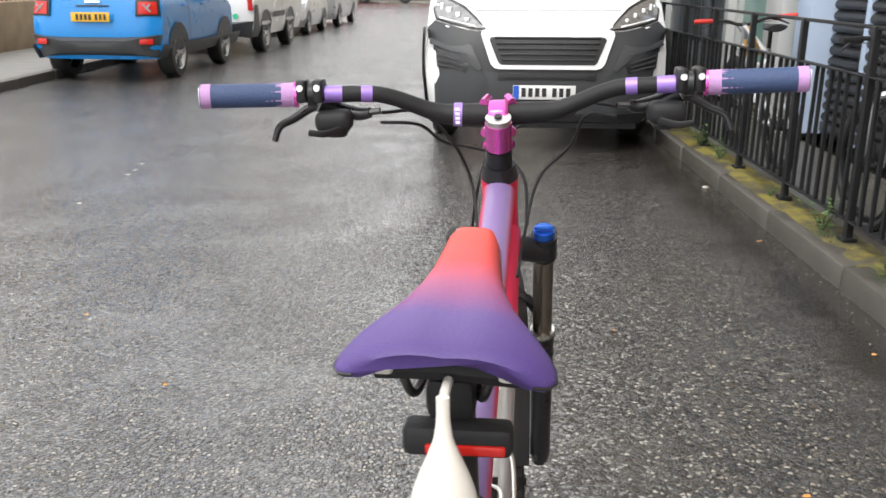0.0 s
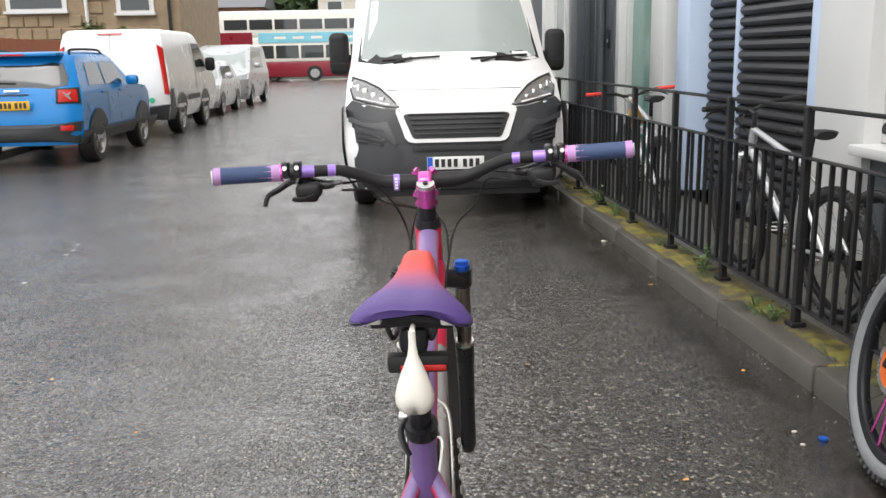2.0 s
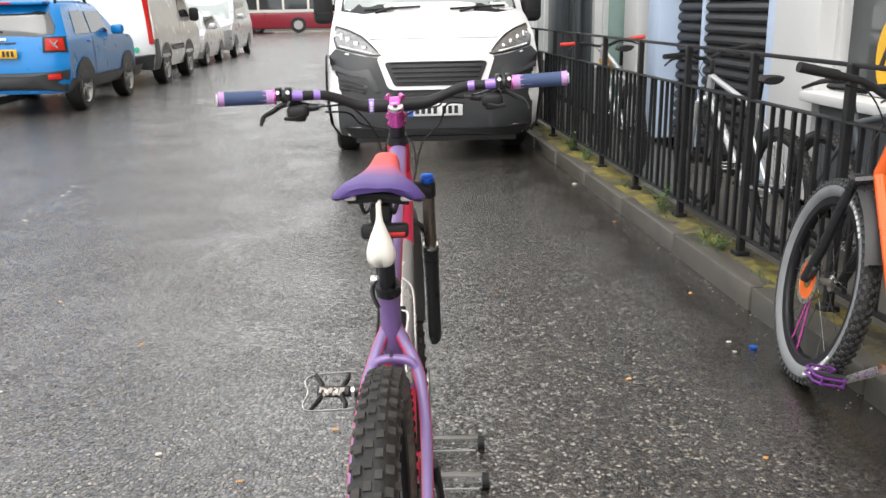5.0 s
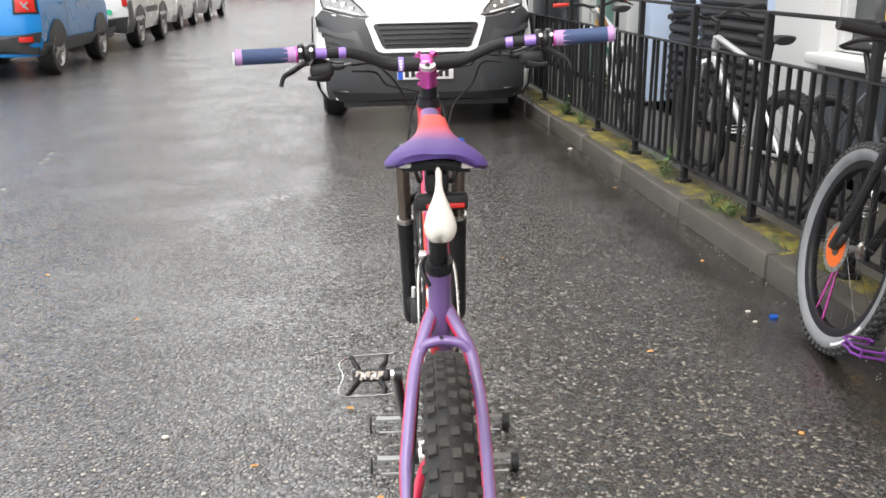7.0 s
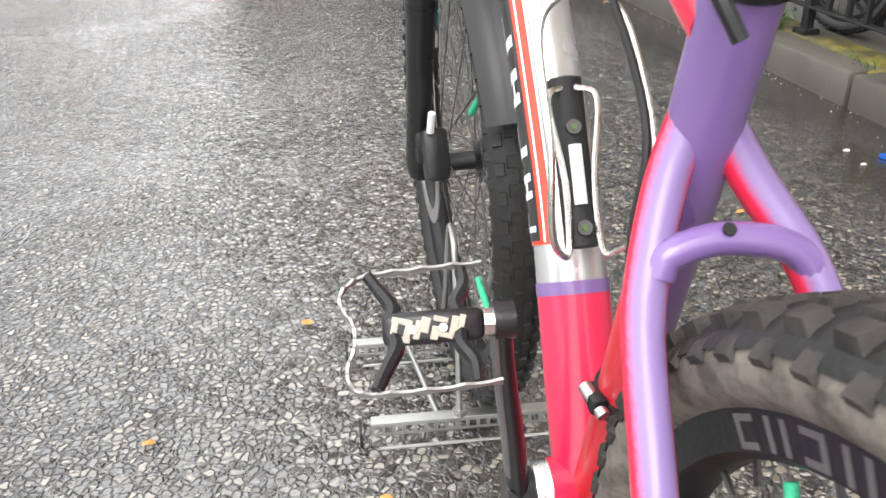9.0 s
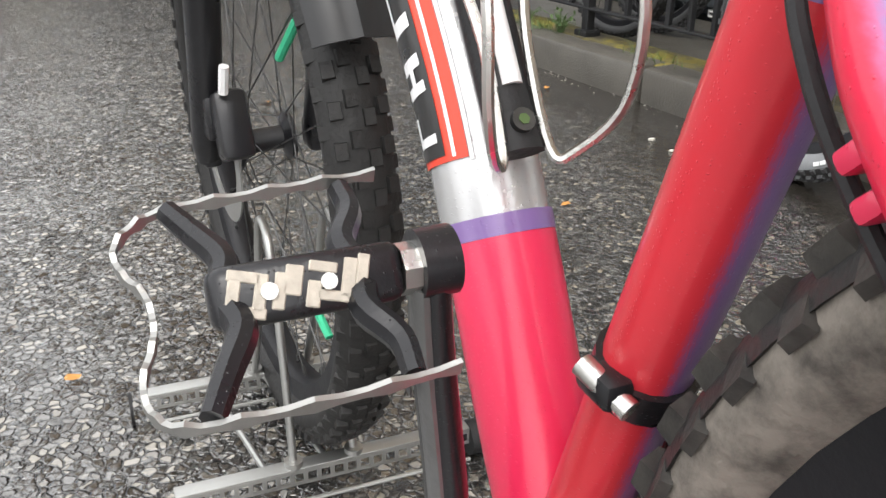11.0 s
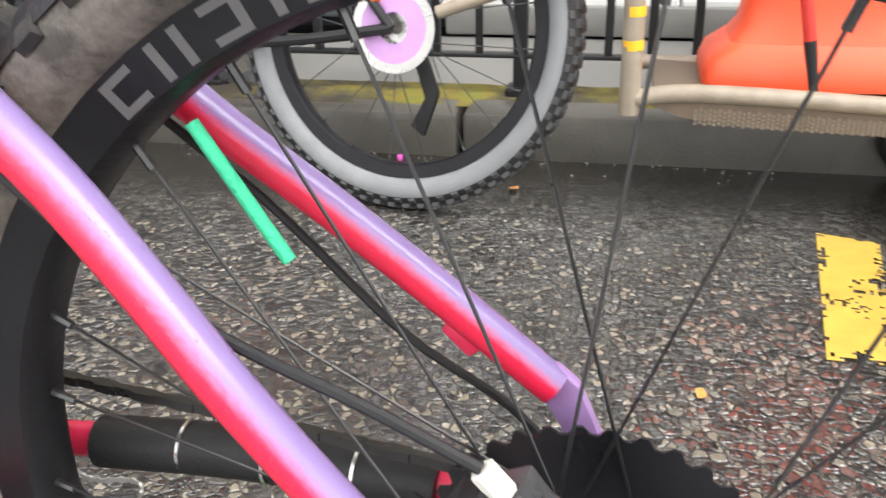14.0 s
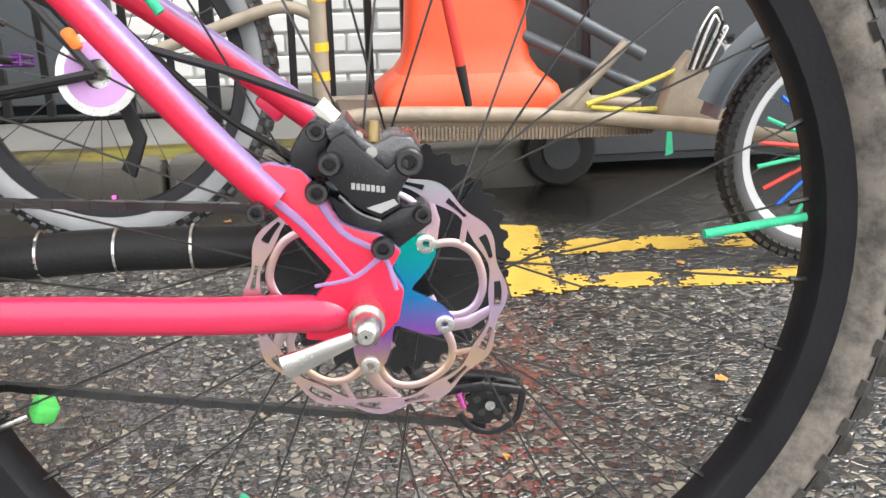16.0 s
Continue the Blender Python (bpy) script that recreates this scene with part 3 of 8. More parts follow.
wall_box("pilaster_4", 7.02, 7.32, 0.1, 2.745, M["blueframe"], "pale blue painted pilaster", "pilaster", x0=2.72, x1=3.1)
wall_box("pilaster_5", 7.72, 8.12, 0.1, 2.745, M["render_w"], "white painted door surround", "pilaster", x0=2.74, x1=3.1)
wall_box("pilaster_6", 9.3, 9.42, 0.1, 2.745, M["render_w"], "white window surround", "pilaster", x0=2.76, x1=3.1)
wall_box("pilaster_7", 9.42, 10.1, 0.1, 2.745, M["slate"], "slate grey painted pilaster", "pilaster", x0=2.74, x1=3.1)
wall_box("pilaster_8", 11.2, 11.6, 0.1, 2.745, M["slate"], "slate grey painted pilaster", "pilaster", x0=2.74, x1=3.1)
wall_box("pilaster_9", 13.2, 13.5, 0.1, 2.745, M["render_w"], "white painted pilaster", "pilaster", x0=2.74, x1=3.1)


def roller_shutter(name, y0, y1):
    t = thing(name, "closed dark grey steel roller shutter", "shutter", group="roller shutters")
    h, n = 0.085, 29
    for k in range(n):
        z = 0.2 + k * h
        pr = [(2.93, z), (2.905, z + 0.012), (2.892, z + 0.035), (2.9, z + 0.062), (2.925, z + 0.078), (2.93, z + h - 0.002), (2.95, z + h - 0.002), (2.95, z)]
        b = bmesh.new()
        ends = [[b.verts.new((x, y, zz)) for x, zz in pr] for y in (y0, y1)]
        b.faces.new(ends[0])
        b.faces.new(ends[1][::-1])
        for j in range(len(pr)):
            b.faces.new((ends[0][j], ends[0][(j + 1) % len(pr)], ends[1][(j + 1) % len(pr)], ends[1][j]))
        part("slat", b, M["shutter"], t)
    part("bottom_bar", box((2.92, (y0 + y1) / 2, 0.165), (0.06, y1 - y0, 0.07), bev=0.006), M["shutter"], t)


roller_shutter("roller_shutter", 5.0, 6.4)
roller_shutter("roller_shutter", 6.46, 7.02)


def shop_window(name, y0, y1, z0, z1, glass, frame, label, bars=(), x=2.86):
    w = thing(name, label, "window", kind="structure")
    t = 0.06
    part("pane", box((x + 0.05, (y0 + y1) / 2, (z0 + z1) / 2), (0.012, y1 - y0, z1 - z0)), glass, w, smooth=0)
    for yy in (y0 + t / 2, y1 - t / 2):
        part("window_frame", box((x + 0.03, yy, (z0 + z1) / 2), (0.09, t, z1 - z0), bev=0.006), frame, w)
    for zz in (z0 + t / 2, z1 - t / 2):
        part("window_frame", box((x + 0.028, (y0 + y1) / 2, zz), (0.088, y1 - y0 - 2 * t, t), bev=0.006), frame, w)
    for yy in bars:
        part("mullion", box((x + 0.029, yy, (z0 + z1) / 2), (0.085, 0.05, z1 - z0 - 2 * t), bev=0.006), frame, w)
    return w


w1 = shop_window("window_1", 1.1, 4.28, 0.78, 2.7, M["shopglass"], M["render_w"], "dark shop window in a white frame with a yellow sticker")
part("window_sill", box((2.76, 2.7, 0.745), (0.2, 3.2, 0.06), bev=0.01), M["render_w"], w1)
part("sticker", plate([(3.72 + 0.2 * math.cos(a), 1.0 + 0.25 * math.sin(a)) for a in [k * math.pi / 12 for k in range(24)]], "x", 2.893, 2.897), M["plate_y"], w1, "round yellow sticker", smooth=0)
for yy, zz, a in ((3.66, 1.0, 25), (3.74, 0.98, -25), (3.82, 1.02, 25)):
    part("sticker_mark", box((2.89, yy, zz), (0.004, 0.035, 0.2), m=pose(0, 0, 0, a)), M["decal_k"], w1, smooth=0)
wall_box("stall_riser_1", 1.1, 4.278, 0.1, 0.715, M["slate"], "dark painted panel below the shop window", "panel", x0=2.79, x1=3.1)
shop_window("window_2", 8.12, 9.3, 0.45, 2.7, M["greenglass"], M["render_w"], "green tinted shop window with stickers")
wall_box("stall_riser_2", 8.122, 9.298, 0.1, 0.45, M["greenpaint"], "dark green panel below the window", "panel", x0=2.82, x1=3.1)
shop_window("window_3", 10.1, 11.2, 0.5, 2.7, M["shopglass"], M["slate"], "dark shop window in a slate grey frame", bars=(10.65,))
wall_box("stall_riser_3", 10.102, 11.198, 0.1, 0.5, M["slate"], "slate grey panel below the window", "panel", x0=2.8, x1=3.1)
shop_window("window_4", 11.6, 13.2, 0.5, 2.7, M["lightglass"], M["render_w"], "pale shop window in a white frame", bars=(12.4,))
wall_box("stall_riser_4", 11.602, 13.198, 0.1, 0.5, M["slate"], "slate grey panel below the window", "panel", x0=2.8, x1=3.1)
wall_box("shop_front_far", 13.5, 25.5, 0.1, 2.745, M["slate"], "slate grey shop fronts further along", "wall", x0=2.76, x1=3.1)
door_1 = thing("door_1", "dark green shop door with a glazed panel", "door", kind="structure")
part("door_leaf", box((2.93, 7.52, 1.2), (0.05, 0.4, 2.15), bev=0.01), M["greenpaint"], door_1)
part("door_pane", box((2.9, 7.52, 1.55), (0.012, 0.26, 1.0)), M["shopglass"], door_1, smooth=0)
part("door_handle", tube(smoothed([(2.9, 7.36, 1.05), (2.86, 7.37, 1.05), (2.86, 7.46, 1.05)], 4), 0.011), M["steel"], door_1)
pipe = thing("drain_pipe", "dark grey drainpipe on the shop front", "pipe")
part("pipe", tube([(2.7, 9.8, 0.1), (2.7, 9.8, 5)], 0.045, 12), M["slate"], pipe)
for zz in (0.6, 1.5, 2.4):
    part("bracket", disc((2.7, 9.8), 0.056, zz, zz + 0.04, axis="z"), M["slate"], pipe)
entry = thing("entry_panel", "small black entry panel beside a door", "panel")
part("plate", box((2.73, 9.6, 1.45), (0.02, 0.1, 0.22), bev=0.006), M["blackmatt"], entry)
part("button", box((2.718, 9.6, 1.42), (0.006, 0.03, 0.03), bev=0.002), M["steel"], entry)


# ---- vehicles ----
def interp(levels, z):
    for a, b in zip(levels, levels[1:]):
        if z <= b[0]:
            t = max(0, (z - a[0]) / (b[0] - a[0]))
            return [p + (q - p) * t for p, q in zip(a, b)]
    return list(levels[-1])


class Shell:
    """A car body as a stack of plan outlines. Levels: height, half width, near end, far end. The near end faces -y."""
    def __init__(self, levels, bulge=0.18, p=4.0):
        self.levels, self.bulge, self.p = levels, bulge, p

    def near(self, u, z, out=0.0):
        _, w, y0, y1 = interp(self.levels, z)
        return Vector((u * w, y0 + self.bulge * abs(u) ** self.p - out, z))

    def side(self, y, z, sgn, out=0.0):
        _, w, y0, y1 = interp(self.levels, z)
        return Vector((sgn * (w + out), y, z))

    def body(self):
        bm = bmesh.new()
        rings = []
        us = [-1 + k / 12 for k in range(25)]
        for z, w, y0, y1 in self.levels:
            ring = [bm.verts.new((u * w, y0 + self.bulge * abs(u) ** self.p, z)) for u in us]
            ring += [bm.verts.new((u * w, y1 - self.bulge * abs(u) ** self.p, z)) for u in reversed(us)]
            rings.append(ring)
        for a, b in zip(rings, rings[1:]):
            for k in range(len(a)):
                bm.faces.new((a[k], a[(k + 1) % len(a)], b[(k + 1) % len(a)], b[k]))
        bm.faces.new(rings[0][::-1])
        bm.faces.new(rings[-1])
        return bm

    def near_patch(self, u0, u1, z0, z1, out=0.006, thick=0.0, nu=14, nv=8, taper=0.0):
        def fn(a, b):
            z = z0 + (z1 - z0) * b
            k = 1 - taper * b
            return self.near((u0 + (u1 - u0) * a) * k, z, out)
        return grid_patch(fn, nu, nv, thick)

    def outline_patch(self, outline, out=0.008):
        """A many-cornered panel laid on the near end, given as (u, z)."""
        bm = bmesh.new()
        cu = sum(p[0] for p in outline) / len(outline)
        cz = sum(p[1] for p in outline) / len(outline)
        rings = []
        for k in (1.0, 0.8, 0.5, 0.2):
            rings.append([bm.verts.new(self.near(cu + (u - cu) * k, cz + (z - cz) * k, out)) for u, z in outline])
        back = [bm.verts.new(self.near(u, z, -0.004)) for u, z in outline]
        n = len(outline)
        for a, b in [(back, rings[0])] + list(zip(rings, rings[1:])):
            for j in range(n):
                bm.faces.new((a[j], a[(j + 1) % n], b[(j + 1) % n], b[j]))
        bm.faces.new(rings[-1])
        return bm

    def side_patch(self, y0, y1, z0, z1, sgn, out=0.006, slant=0.0, slant1=0.0):
        def fn(a, b):
            z = z0 + (z1 - z0) * b
            ya, yb = y0 + slant * b, y1 + slant1 * b
            return self.side(ya + (yb - ya) * a, z, sgn, out)
        return grid_patch(fn, 6, 6)


def car_wheel(parent, x, y, r, w, sgn, rim_mat):
    """A tyre with rounded shoulders, and an alloy rim with spokes, on the side that sgn gives."""
    c = (x, y, r)
    tyre = part("wheel", lathe([(-w / 2, r * 0.66), (-w / 2, r * 0.93), (-w / 2 + 0.03, r), (w / 2 - 0.03, r), (w / 2, r * 0.93), (w / 2, r * 0.66)], 32, c=c), M["tread"], parent, "black car tyre")
    rim = lathe([(sgn * (w / 2 - 0.01), r * 0.7), (sgn * (w / 2 + 0.004), r * 0.66), (sgn * (w / 2 - 0.02), r * 0.6), (sgn * (w / 2 - 0.1), r * 0.58), (sgn * (w / 2 - 0.1), r * 0.68)], 32, c=c)
    part("rim", rim, rim_mat, tyre)
    part("wheel_back", disc((y, r), r * 0.6, x + sgn * (w / 2 - 0.1) - 0.01, x + sgn * (w / 2 - 0.1)), M["grille"], tyre)
    b = disc((y, r), r * 0.14, x + sgn * (w / 2 - 0.08), x + sgn * (w / 2 - 0.02), None, 16) if sgn > 0 else disc((y, r), r * 0.14, x + sgn * (w / 2 - 0.02), x + sgn * (w / 2 - 0.08), None, 16)
    part("hub_cap", b, rim_mat, tyre)
    sp = bmesh.new()
    for k in range(5):
        for d in (-0.13, 0.13):
            a = 2 * math.pi * k / 5
            tube([polar(r * 0.1, a, sgn * (w / 2 - 0.04), c), polar(r * 0.62, a + d, sgn * (w / 2 - 0.025), c)], 0.016, 6, sp)
    part("spokes", sp, rim_mat, tyre)


def arch(parent, sh, y, r, sgn, mat, zc):
    """A dark rounded wheel arch on the side of a body."""
    pts = [(y + r * math.cos(a), zc + r * math.sin(a)) for a in [math.pi * k / 14 for k in range(15)]]
    b = bmesh.new()
    vs = [b.verts.new(sh.side(py, max(pz, 0.2), sgn, 0.012)) for py, pz in pts]
    b.faces.new(vs)
    part("wheel_arch", b, mat, parent, smooth=0)


def number_plate(parent, c, w, h, mat, band, n=7):
    p = part("number_plate", box(c, (w, 0.012, h), bev=0.004), mat, parent)
    if band:
        part("plate_band", box((c[0] - w / 2 + 0.025, c[1] - 0.008, c[2]), (0.045, 0.006, h * 0.96)), M["plate_b"], p, smooth=0)
    step = (w - 0.09) / (n + 0.5)
    for k in range(n):
        x = c[0] - w / 2 + 0.085 + step * (k + (0.5 if k > 3 else 0))
        part("plate_bar", box((x, c[1] - 0.008, c[2]), (step * 0.62, 0.005, h * 0.62)), M["decal_k"], p, smooth=0)


# the white panel van that faces the bicycle
VW = 0.985
vs_ = Shell([(0.25, VW * 0.9, 0.02, 5.2), (0.34, VW * 0.97, 0.0, 5.25), (0.62, VW, 0.0, 5.3), (0.8, VW, 0.03, 5.3), (1.0, VW * 0.99, 0.1, 5.3),
             (1.16, VW * 0.98, 0.26, 5.3), (1.28, VW * 0.965, 0.5, 5.3), (1.36, VW * 0.95, 0.72, 5.3), (1.95, VW * 0.9, 1.28, 5.3), (2.15, VW * 0.88, 1.5, 5.3), (2.4, VW * 0.86, 1.72, 5.28), (2.5, VW * 0.8, 1.95, 5.2)], 0.22, 5)
van = thing("panel_van", "white panel van with dark grey bumper, parked on wet road", "van", pose(0.69, 6.64, 0, 0, 0, -1.5) @ Matrix.Scale(0.92, 4))
part("body", vs_.body(), M["white"], van, "white painted van body")
bumper = part("bumper", vs_.outline_patch([(-0.62, 0.25), (0.62, 0.25), (0.58, 0.69), (-0.58, 0.69)], 0.03), M["bumper"], van, "dark grey plastic bumper")
for sg in (-1, 1):
    part("bumper_corner", vs_.outline_patch([(sg * 0.55, 0.25), (sg * 1.0, 0.25), (sg * 1.0, 0.98), (sg * 0.94, 1.04), (sg * 0.66, 0.975), (sg * 0.5, 0.96), (sg * 0.44, 0.7)], 0.034), M["bumper"], bumper)
for sg in (-1, 1):
    part("bumper_side", vs_.side_patch(0.2, 0.62, 0.25, 0.98, sg, 0.03), M["bumper"], van)
    part("sill", vs_.side_patch(0.6, 5.1, 0.25, 0.5, sg, 0.02), M["bumper"], van)
    hl = part("headlight", vs_.outline_patch([(sg * 0.945, 1.225), (sg * 0.95, 1.13), (sg * 0.92, 1.06), (sg * 0.8, 1.03), (sg * 0.64, 1.0), (sg * 0.52, 0.985), (sg * 0.6, 1.06), (sg * 0.7, 1.14), (sg * 0.82, 1.19)], 0.02), M["lamp"], van, "clear headlamp")
    part("headlight_rim", vs_.outline_patch([(sg * 0.96, 1.245), (sg * 0.968, 1.13), (sg * 0.935, 1.045), (sg * 0.8, 1.012), (sg * 0.64, 0.982), (sg * 0.49, 0.972), (sg * 0.585, 1.068), (sg * 0.69, 1.155), (sg * 0.82, 1.21)], 0.012), M["grille"], hl)
    for uu, zz, ww, hh in ((0.885, 1.13, 0.035, 0.1), (0.82, 1.11, 0.05, 0.075), (0.74, 1.075, 0.05, 0.07), (0.665, 1.045, 0.05, 0.05)):
        q = vs_.near(sg * uu, zz, 0.02)
        part("reflector", box(q, (ww, 0.012, hh), bev=0.005), M["chrome"], hl)
    part("lamp_strip", vs_.outline_patch([(sg * 0.9, 1.058), (sg * 0.6, 1.0), (sg * 0.6, 1.012), (sg * 0.9, 1.072)], 0.026), M["decal_w"], hl)
    part("bumper_crease", vs_.outline_patch([(sg * 0.97, 0.9), (sg * 0.62, 0.86), (sg * 0.53, 0.68), (sg * 0.56, 0.66), (sg * 0.66, 0.8), (sg * 0.97, 0.86)], 0.046), M["bumper"], van)
    part("fog_recess", vs_.outline_patch([(sg * 0.92, 0.84), (sg * 0.62, 0.72), (sg * 0.66, 0.64), (sg * 0.9, 0.68)], 0.036), M["grille"], van)
    for k in range(3):
        part("fog_slat", vs_.outline_patch([(sg * 0.9, 0.695 + 0.04 * k), (sg * 0.68, 0.66 + 0.03 * k), (sg * 0.68, 0.672 + 0.03 * k), (sg * 0.9, 0.712 + 0.04 * k)], 0.045), M["bumper"], van)
    mirror = part("mirror", box((sg * 1.05, 1.05, 1.45), (0.19, 0.16, 0.4), bev=0.06, segs=3), M["blackmatt"], van, "black door mirror")
    part("mirror_arm", tube([(sg * 0.9, 1.2, 1.4), (sg * 1.03, 1.08, 1.42)], 0.035, 8), M["blackmatt"], mirror)
    part("mirror_seam", box((sg * 1.05, 0.967, 1.36), (0.16, 0.01, 0.012)), M["grille"], mirror, smooth=0)
    part("side_window", vs_.side_patch(1.25, 2.1, 1.4, 1.95, sg, 0.006, 0.35, 0.0), M["glass"], van)
    for yy in (1.0, 4.4):
        car_wheel(van, sg * 0.845, yy, 0.345, 0.22, sg, M["alloy"])
        arch(van, vs_, yy, 0.43, sg, M["grille"], 0.33)
part("windscreen", vs_.outline_patch([(-0.9, 1.4), (-0.84, 2.02), (-0.78, 2.2), (0.78, 2.2), (0.84, 2.02), (0.9, 1.4), (0.7, 1.375), (-0.7, 1.375)], 0.012), M["lightglass"], van, "windscreen with grey reflections put into its colour")
part("windscreen_seal", vs_.outline_patch([(-0.93, 1.375), (-0.87, 2.03), (-0.8, 2.23), (0.8, 2.23), (0.87, 2.03), (0.93, 1.375), (0.7, 1.345), (-0.7, 1.345)], 0.006), M["grille"], van)
surround = part("grille_surround", vs_.outline_patch([(-0.5, 0.985), (0.5, 0.985), (0.535, 0.975), (0.545, 0.945), (0.46, 0.72), (0.43, 0.69), (0.39, 0.68), (-0.39, 0.68), (-0.43, 0.69), (-0.46, 0.72), (-0.545, 0.945), (-0.535, 0.975)], 0.06), M["white"], van, "white grille surround")
part("grille", vs_.outline_patch([(-0.46, 0.925), (0.46, 0.925), (0.475, 0.905), (0.4, 0.735), (0.375, 0.715), (-0.375, 0.715), (-0.4, 0.735), (-0.475, 0.905)], 0.066), M["grille"], surround, "black grille")
for k in range(5):
    zz = 0.755 + k * 0.042
    ww = 0.37 + (zz - 0.735) / 0.21 * 0.08
    part("grille_slat", box((0, vs_.near(0, zz)[1] - 0.074, zz), (2 * ww * VW * 0.98, 0.012, 0.014), bev=0.004), M["bumper"], surround)
part("lower_grille", vs_.outline_patch([(-0.4, 0.645), (0.4, 0.645), (0.4, 0.6), (-0.4, 0.6)], 0.042), M["grille"], van)
part("lower_lip", vs_.outline_patch([(-0.9, 0.34), (0.9, 0.34), (0.88, 0.24), (-0.88, 0.24)], 0.05), M["grille"], van)
number_plate(van, (-0.02, -0.062, 0.5), 0.5, 0.112, M["plate_w"], True)
part("bonnet_seam", vs_.outline_patch([(-0.62, 1.128), (0.62, 1.128), (0.62, 1.122), (-0.62, 1.122)], 0.003), M["grille"], van)
for x0, x1 in ((-0.66, -0.1), (0.2, 0.78)):
    wiper = part("wiper", tube([vs_.near(x0 / VW * 1.02, 1.385, 0.03), vs_.near(x1 / VW, 1.41, 0.035)], 0.011, 6), M["grille"], van)
    part("wiper_arm", tube([vs_.near((x0 + 0.1) / VW, 1.36, 0.03), vs_.near((x0 + x1) / 2 / VW, 1.405, 0.045)], 0.013, 6), M["grille"], wiper)
part("tax_disc", box(vs_.near(0.72, 1.43, 0.016), (0.16, 0.004, 0.03), m=pose(0, 0, 0, -45)), M["plate_w"], van, smooth=0)
part("underbody", box((0, 2.6, 0.25), (1.5, 5.0, 0.12)), M["grille"], van, smooth=0)

# the blue car seen from behind
js = Shell([(0.3, 0.8, 0.06, 3.5), (0.45, 0.87, 0.0, 3.55), (0.75, 0.885, 0.02, 3.55), (0.9, 0.88, 0.05, 3.52), (1.0, 0.87, 0.08, 3.4), (1.07, 0.85, 0.1, 2.75), (1.4, 0.76, 0.24, 2.2), (1.5, 0.72, 0.3, 2.05), (1.54, 0.66, 0.36, 1.95), (1.56, 0.55, 0.5, 1.85)], 0.16, 5)
jeep = thing("parked_car", "bright blue compact off-road car parked at the kerb", "car", pose(-4.46, 11.12, 0, 0, 0, -2.5) @ Matrix.Scale(0.93, 4))
part("body", js.body(), M["jeep"], jeep, "bright blue painted body")
part("bonnet", box((0, 2.9, 0.92), (1.62, 1.2, 0.18), bev=0.08), M["jeep"], jeep)
part("bumper", js.outline_patch([(-1, 0.32), (1, 0.32), (1, 0.62), (-1, 0.62)], 0.05), M["bumper"], jeep, "black plastic bumper")
part("rear_window", js.outline_patch([(-0.84, 1.1), (-0.6, 1.07), (0.6, 1.07), (0.84, 1.1), (0.88, 1.2), (0.84, 1.38), (0.7, 1.41), (-0.7, 1.41), (-0.84, 1.38), (-0.88, 1.2)], 0.01), M["glass"], jeep, "dark rear window")
part("tailgate_handle", js.outline_patch([(-0.25, 1.0), (0.25, 1.0), (0.25, 0.985), (-0.25, 0.985)], 0.02), M["grille"], jeep)
part("spoiler", box((0, 0.28, 1.52), (1.25, 0.3, 0.05), bev=0.02), M["jeep"], jeep)
part("brake_light", box((0, 0.13, 1.515), (0.4, 0.02, 0.025), bev=0.005), M["redlens"], jeep)
part("badge", js.outline_patch([(-0.12, 1.055), (0.12, 1.055), (0.12, 1.03), (-0.12, 1.03)], 0.02), M["chrome"], jeep)
part("rear_wiper", tube([js.near(-0.5, 1.16, 0.02), js.near(0.05, 1.14, 0.02)], 0.012, 6), M["grille"], jeep)
number_plate(jeep, (0.0, -0.03, 0.85), 0.52, 0.12, M["plate_y"], False)
for sg in (-1, 1):
    tl = part("tail_light", js.outline_patch([(sg * 0.66, 0.86), (sg * 0.99, 0.86), (sg * 0.99, 1.07), (sg * 0.68, 1.07)], 0.03), M["grille"], jeep, "square tail light")
    part("lens", js.outline_patch([(sg * 0.7, 0.885), (sg * 0.96, 0.885), (sg * 0.96, 1.045), (sg * 0.72, 1.045)], 0.038), M["redlens"], tl)
    q = js.near(sg * 0.83, 0.965, 0.045)
    for d in (45, -45):
        part("lens_mark", box(q, (0.14, 0.01, 0.02), m=pose(0, 0, 0, 0, d, 0)), M["lamp"], tl)
    part("reflector", js.outline_patch([(sg * 0.72, 0.5), (sg * 0.9, 0.5), (sg * 0.9, 0.57), (sg * 0.72, 0.57)], 0.06), M["redlens"], jeep)
    part("side_window", js.side_patch(0.62, 1.25, 1.09, 1.4, sg, 0.008, 0.1, 0.0), M["glass"], jeep)
    part("side_window", js.side_patch(1.32, 2.2, 1.09, 1.4, sg, 0.008, 0.0, -0.25), M["glass"], jeep)
    part("side_cladding", js.side_patch(0.1, 3.8, 0.3, 0.48, sg, 0.02), M["bumper"], jeep)
    part("roof_rail", tube(smoothed([(sg * 0.68, 0.45, 1.52), (sg * 0.66, 0.6, 1.58), (sg * 0.66, 1.6, 1.58), (sg * 0.68, 1.75, 1.52)], 4), 0.018, 8), M["blackmatt"], jeep)
    part("door_seam", js.side_patch(1.27, 1.285, 0.5, 1.1, sg, 0.004), M["grille"], jeep)
    for yy in (1.1, 1.9):
        part("door_handle", box(js.side(yy, 0.98, sg, 0.012), (0.02, 0.17, 0.03), bev=0.008), M["jeep"], jeep)
    part("mirror", box((sg * 0.98, 2.2, 1.12), (0.2, 0.12, 0.15), bev=0.05), M["jeep"], jeep)
    for yy in (0.78, 2.95):
        car_wheel(jeep, sg * 0.77, yy, 0.34, 0.22, sg, M["alloy"])
        arch(jeep, js, yy, 0.42, sg, M["bumper"], 0.34)

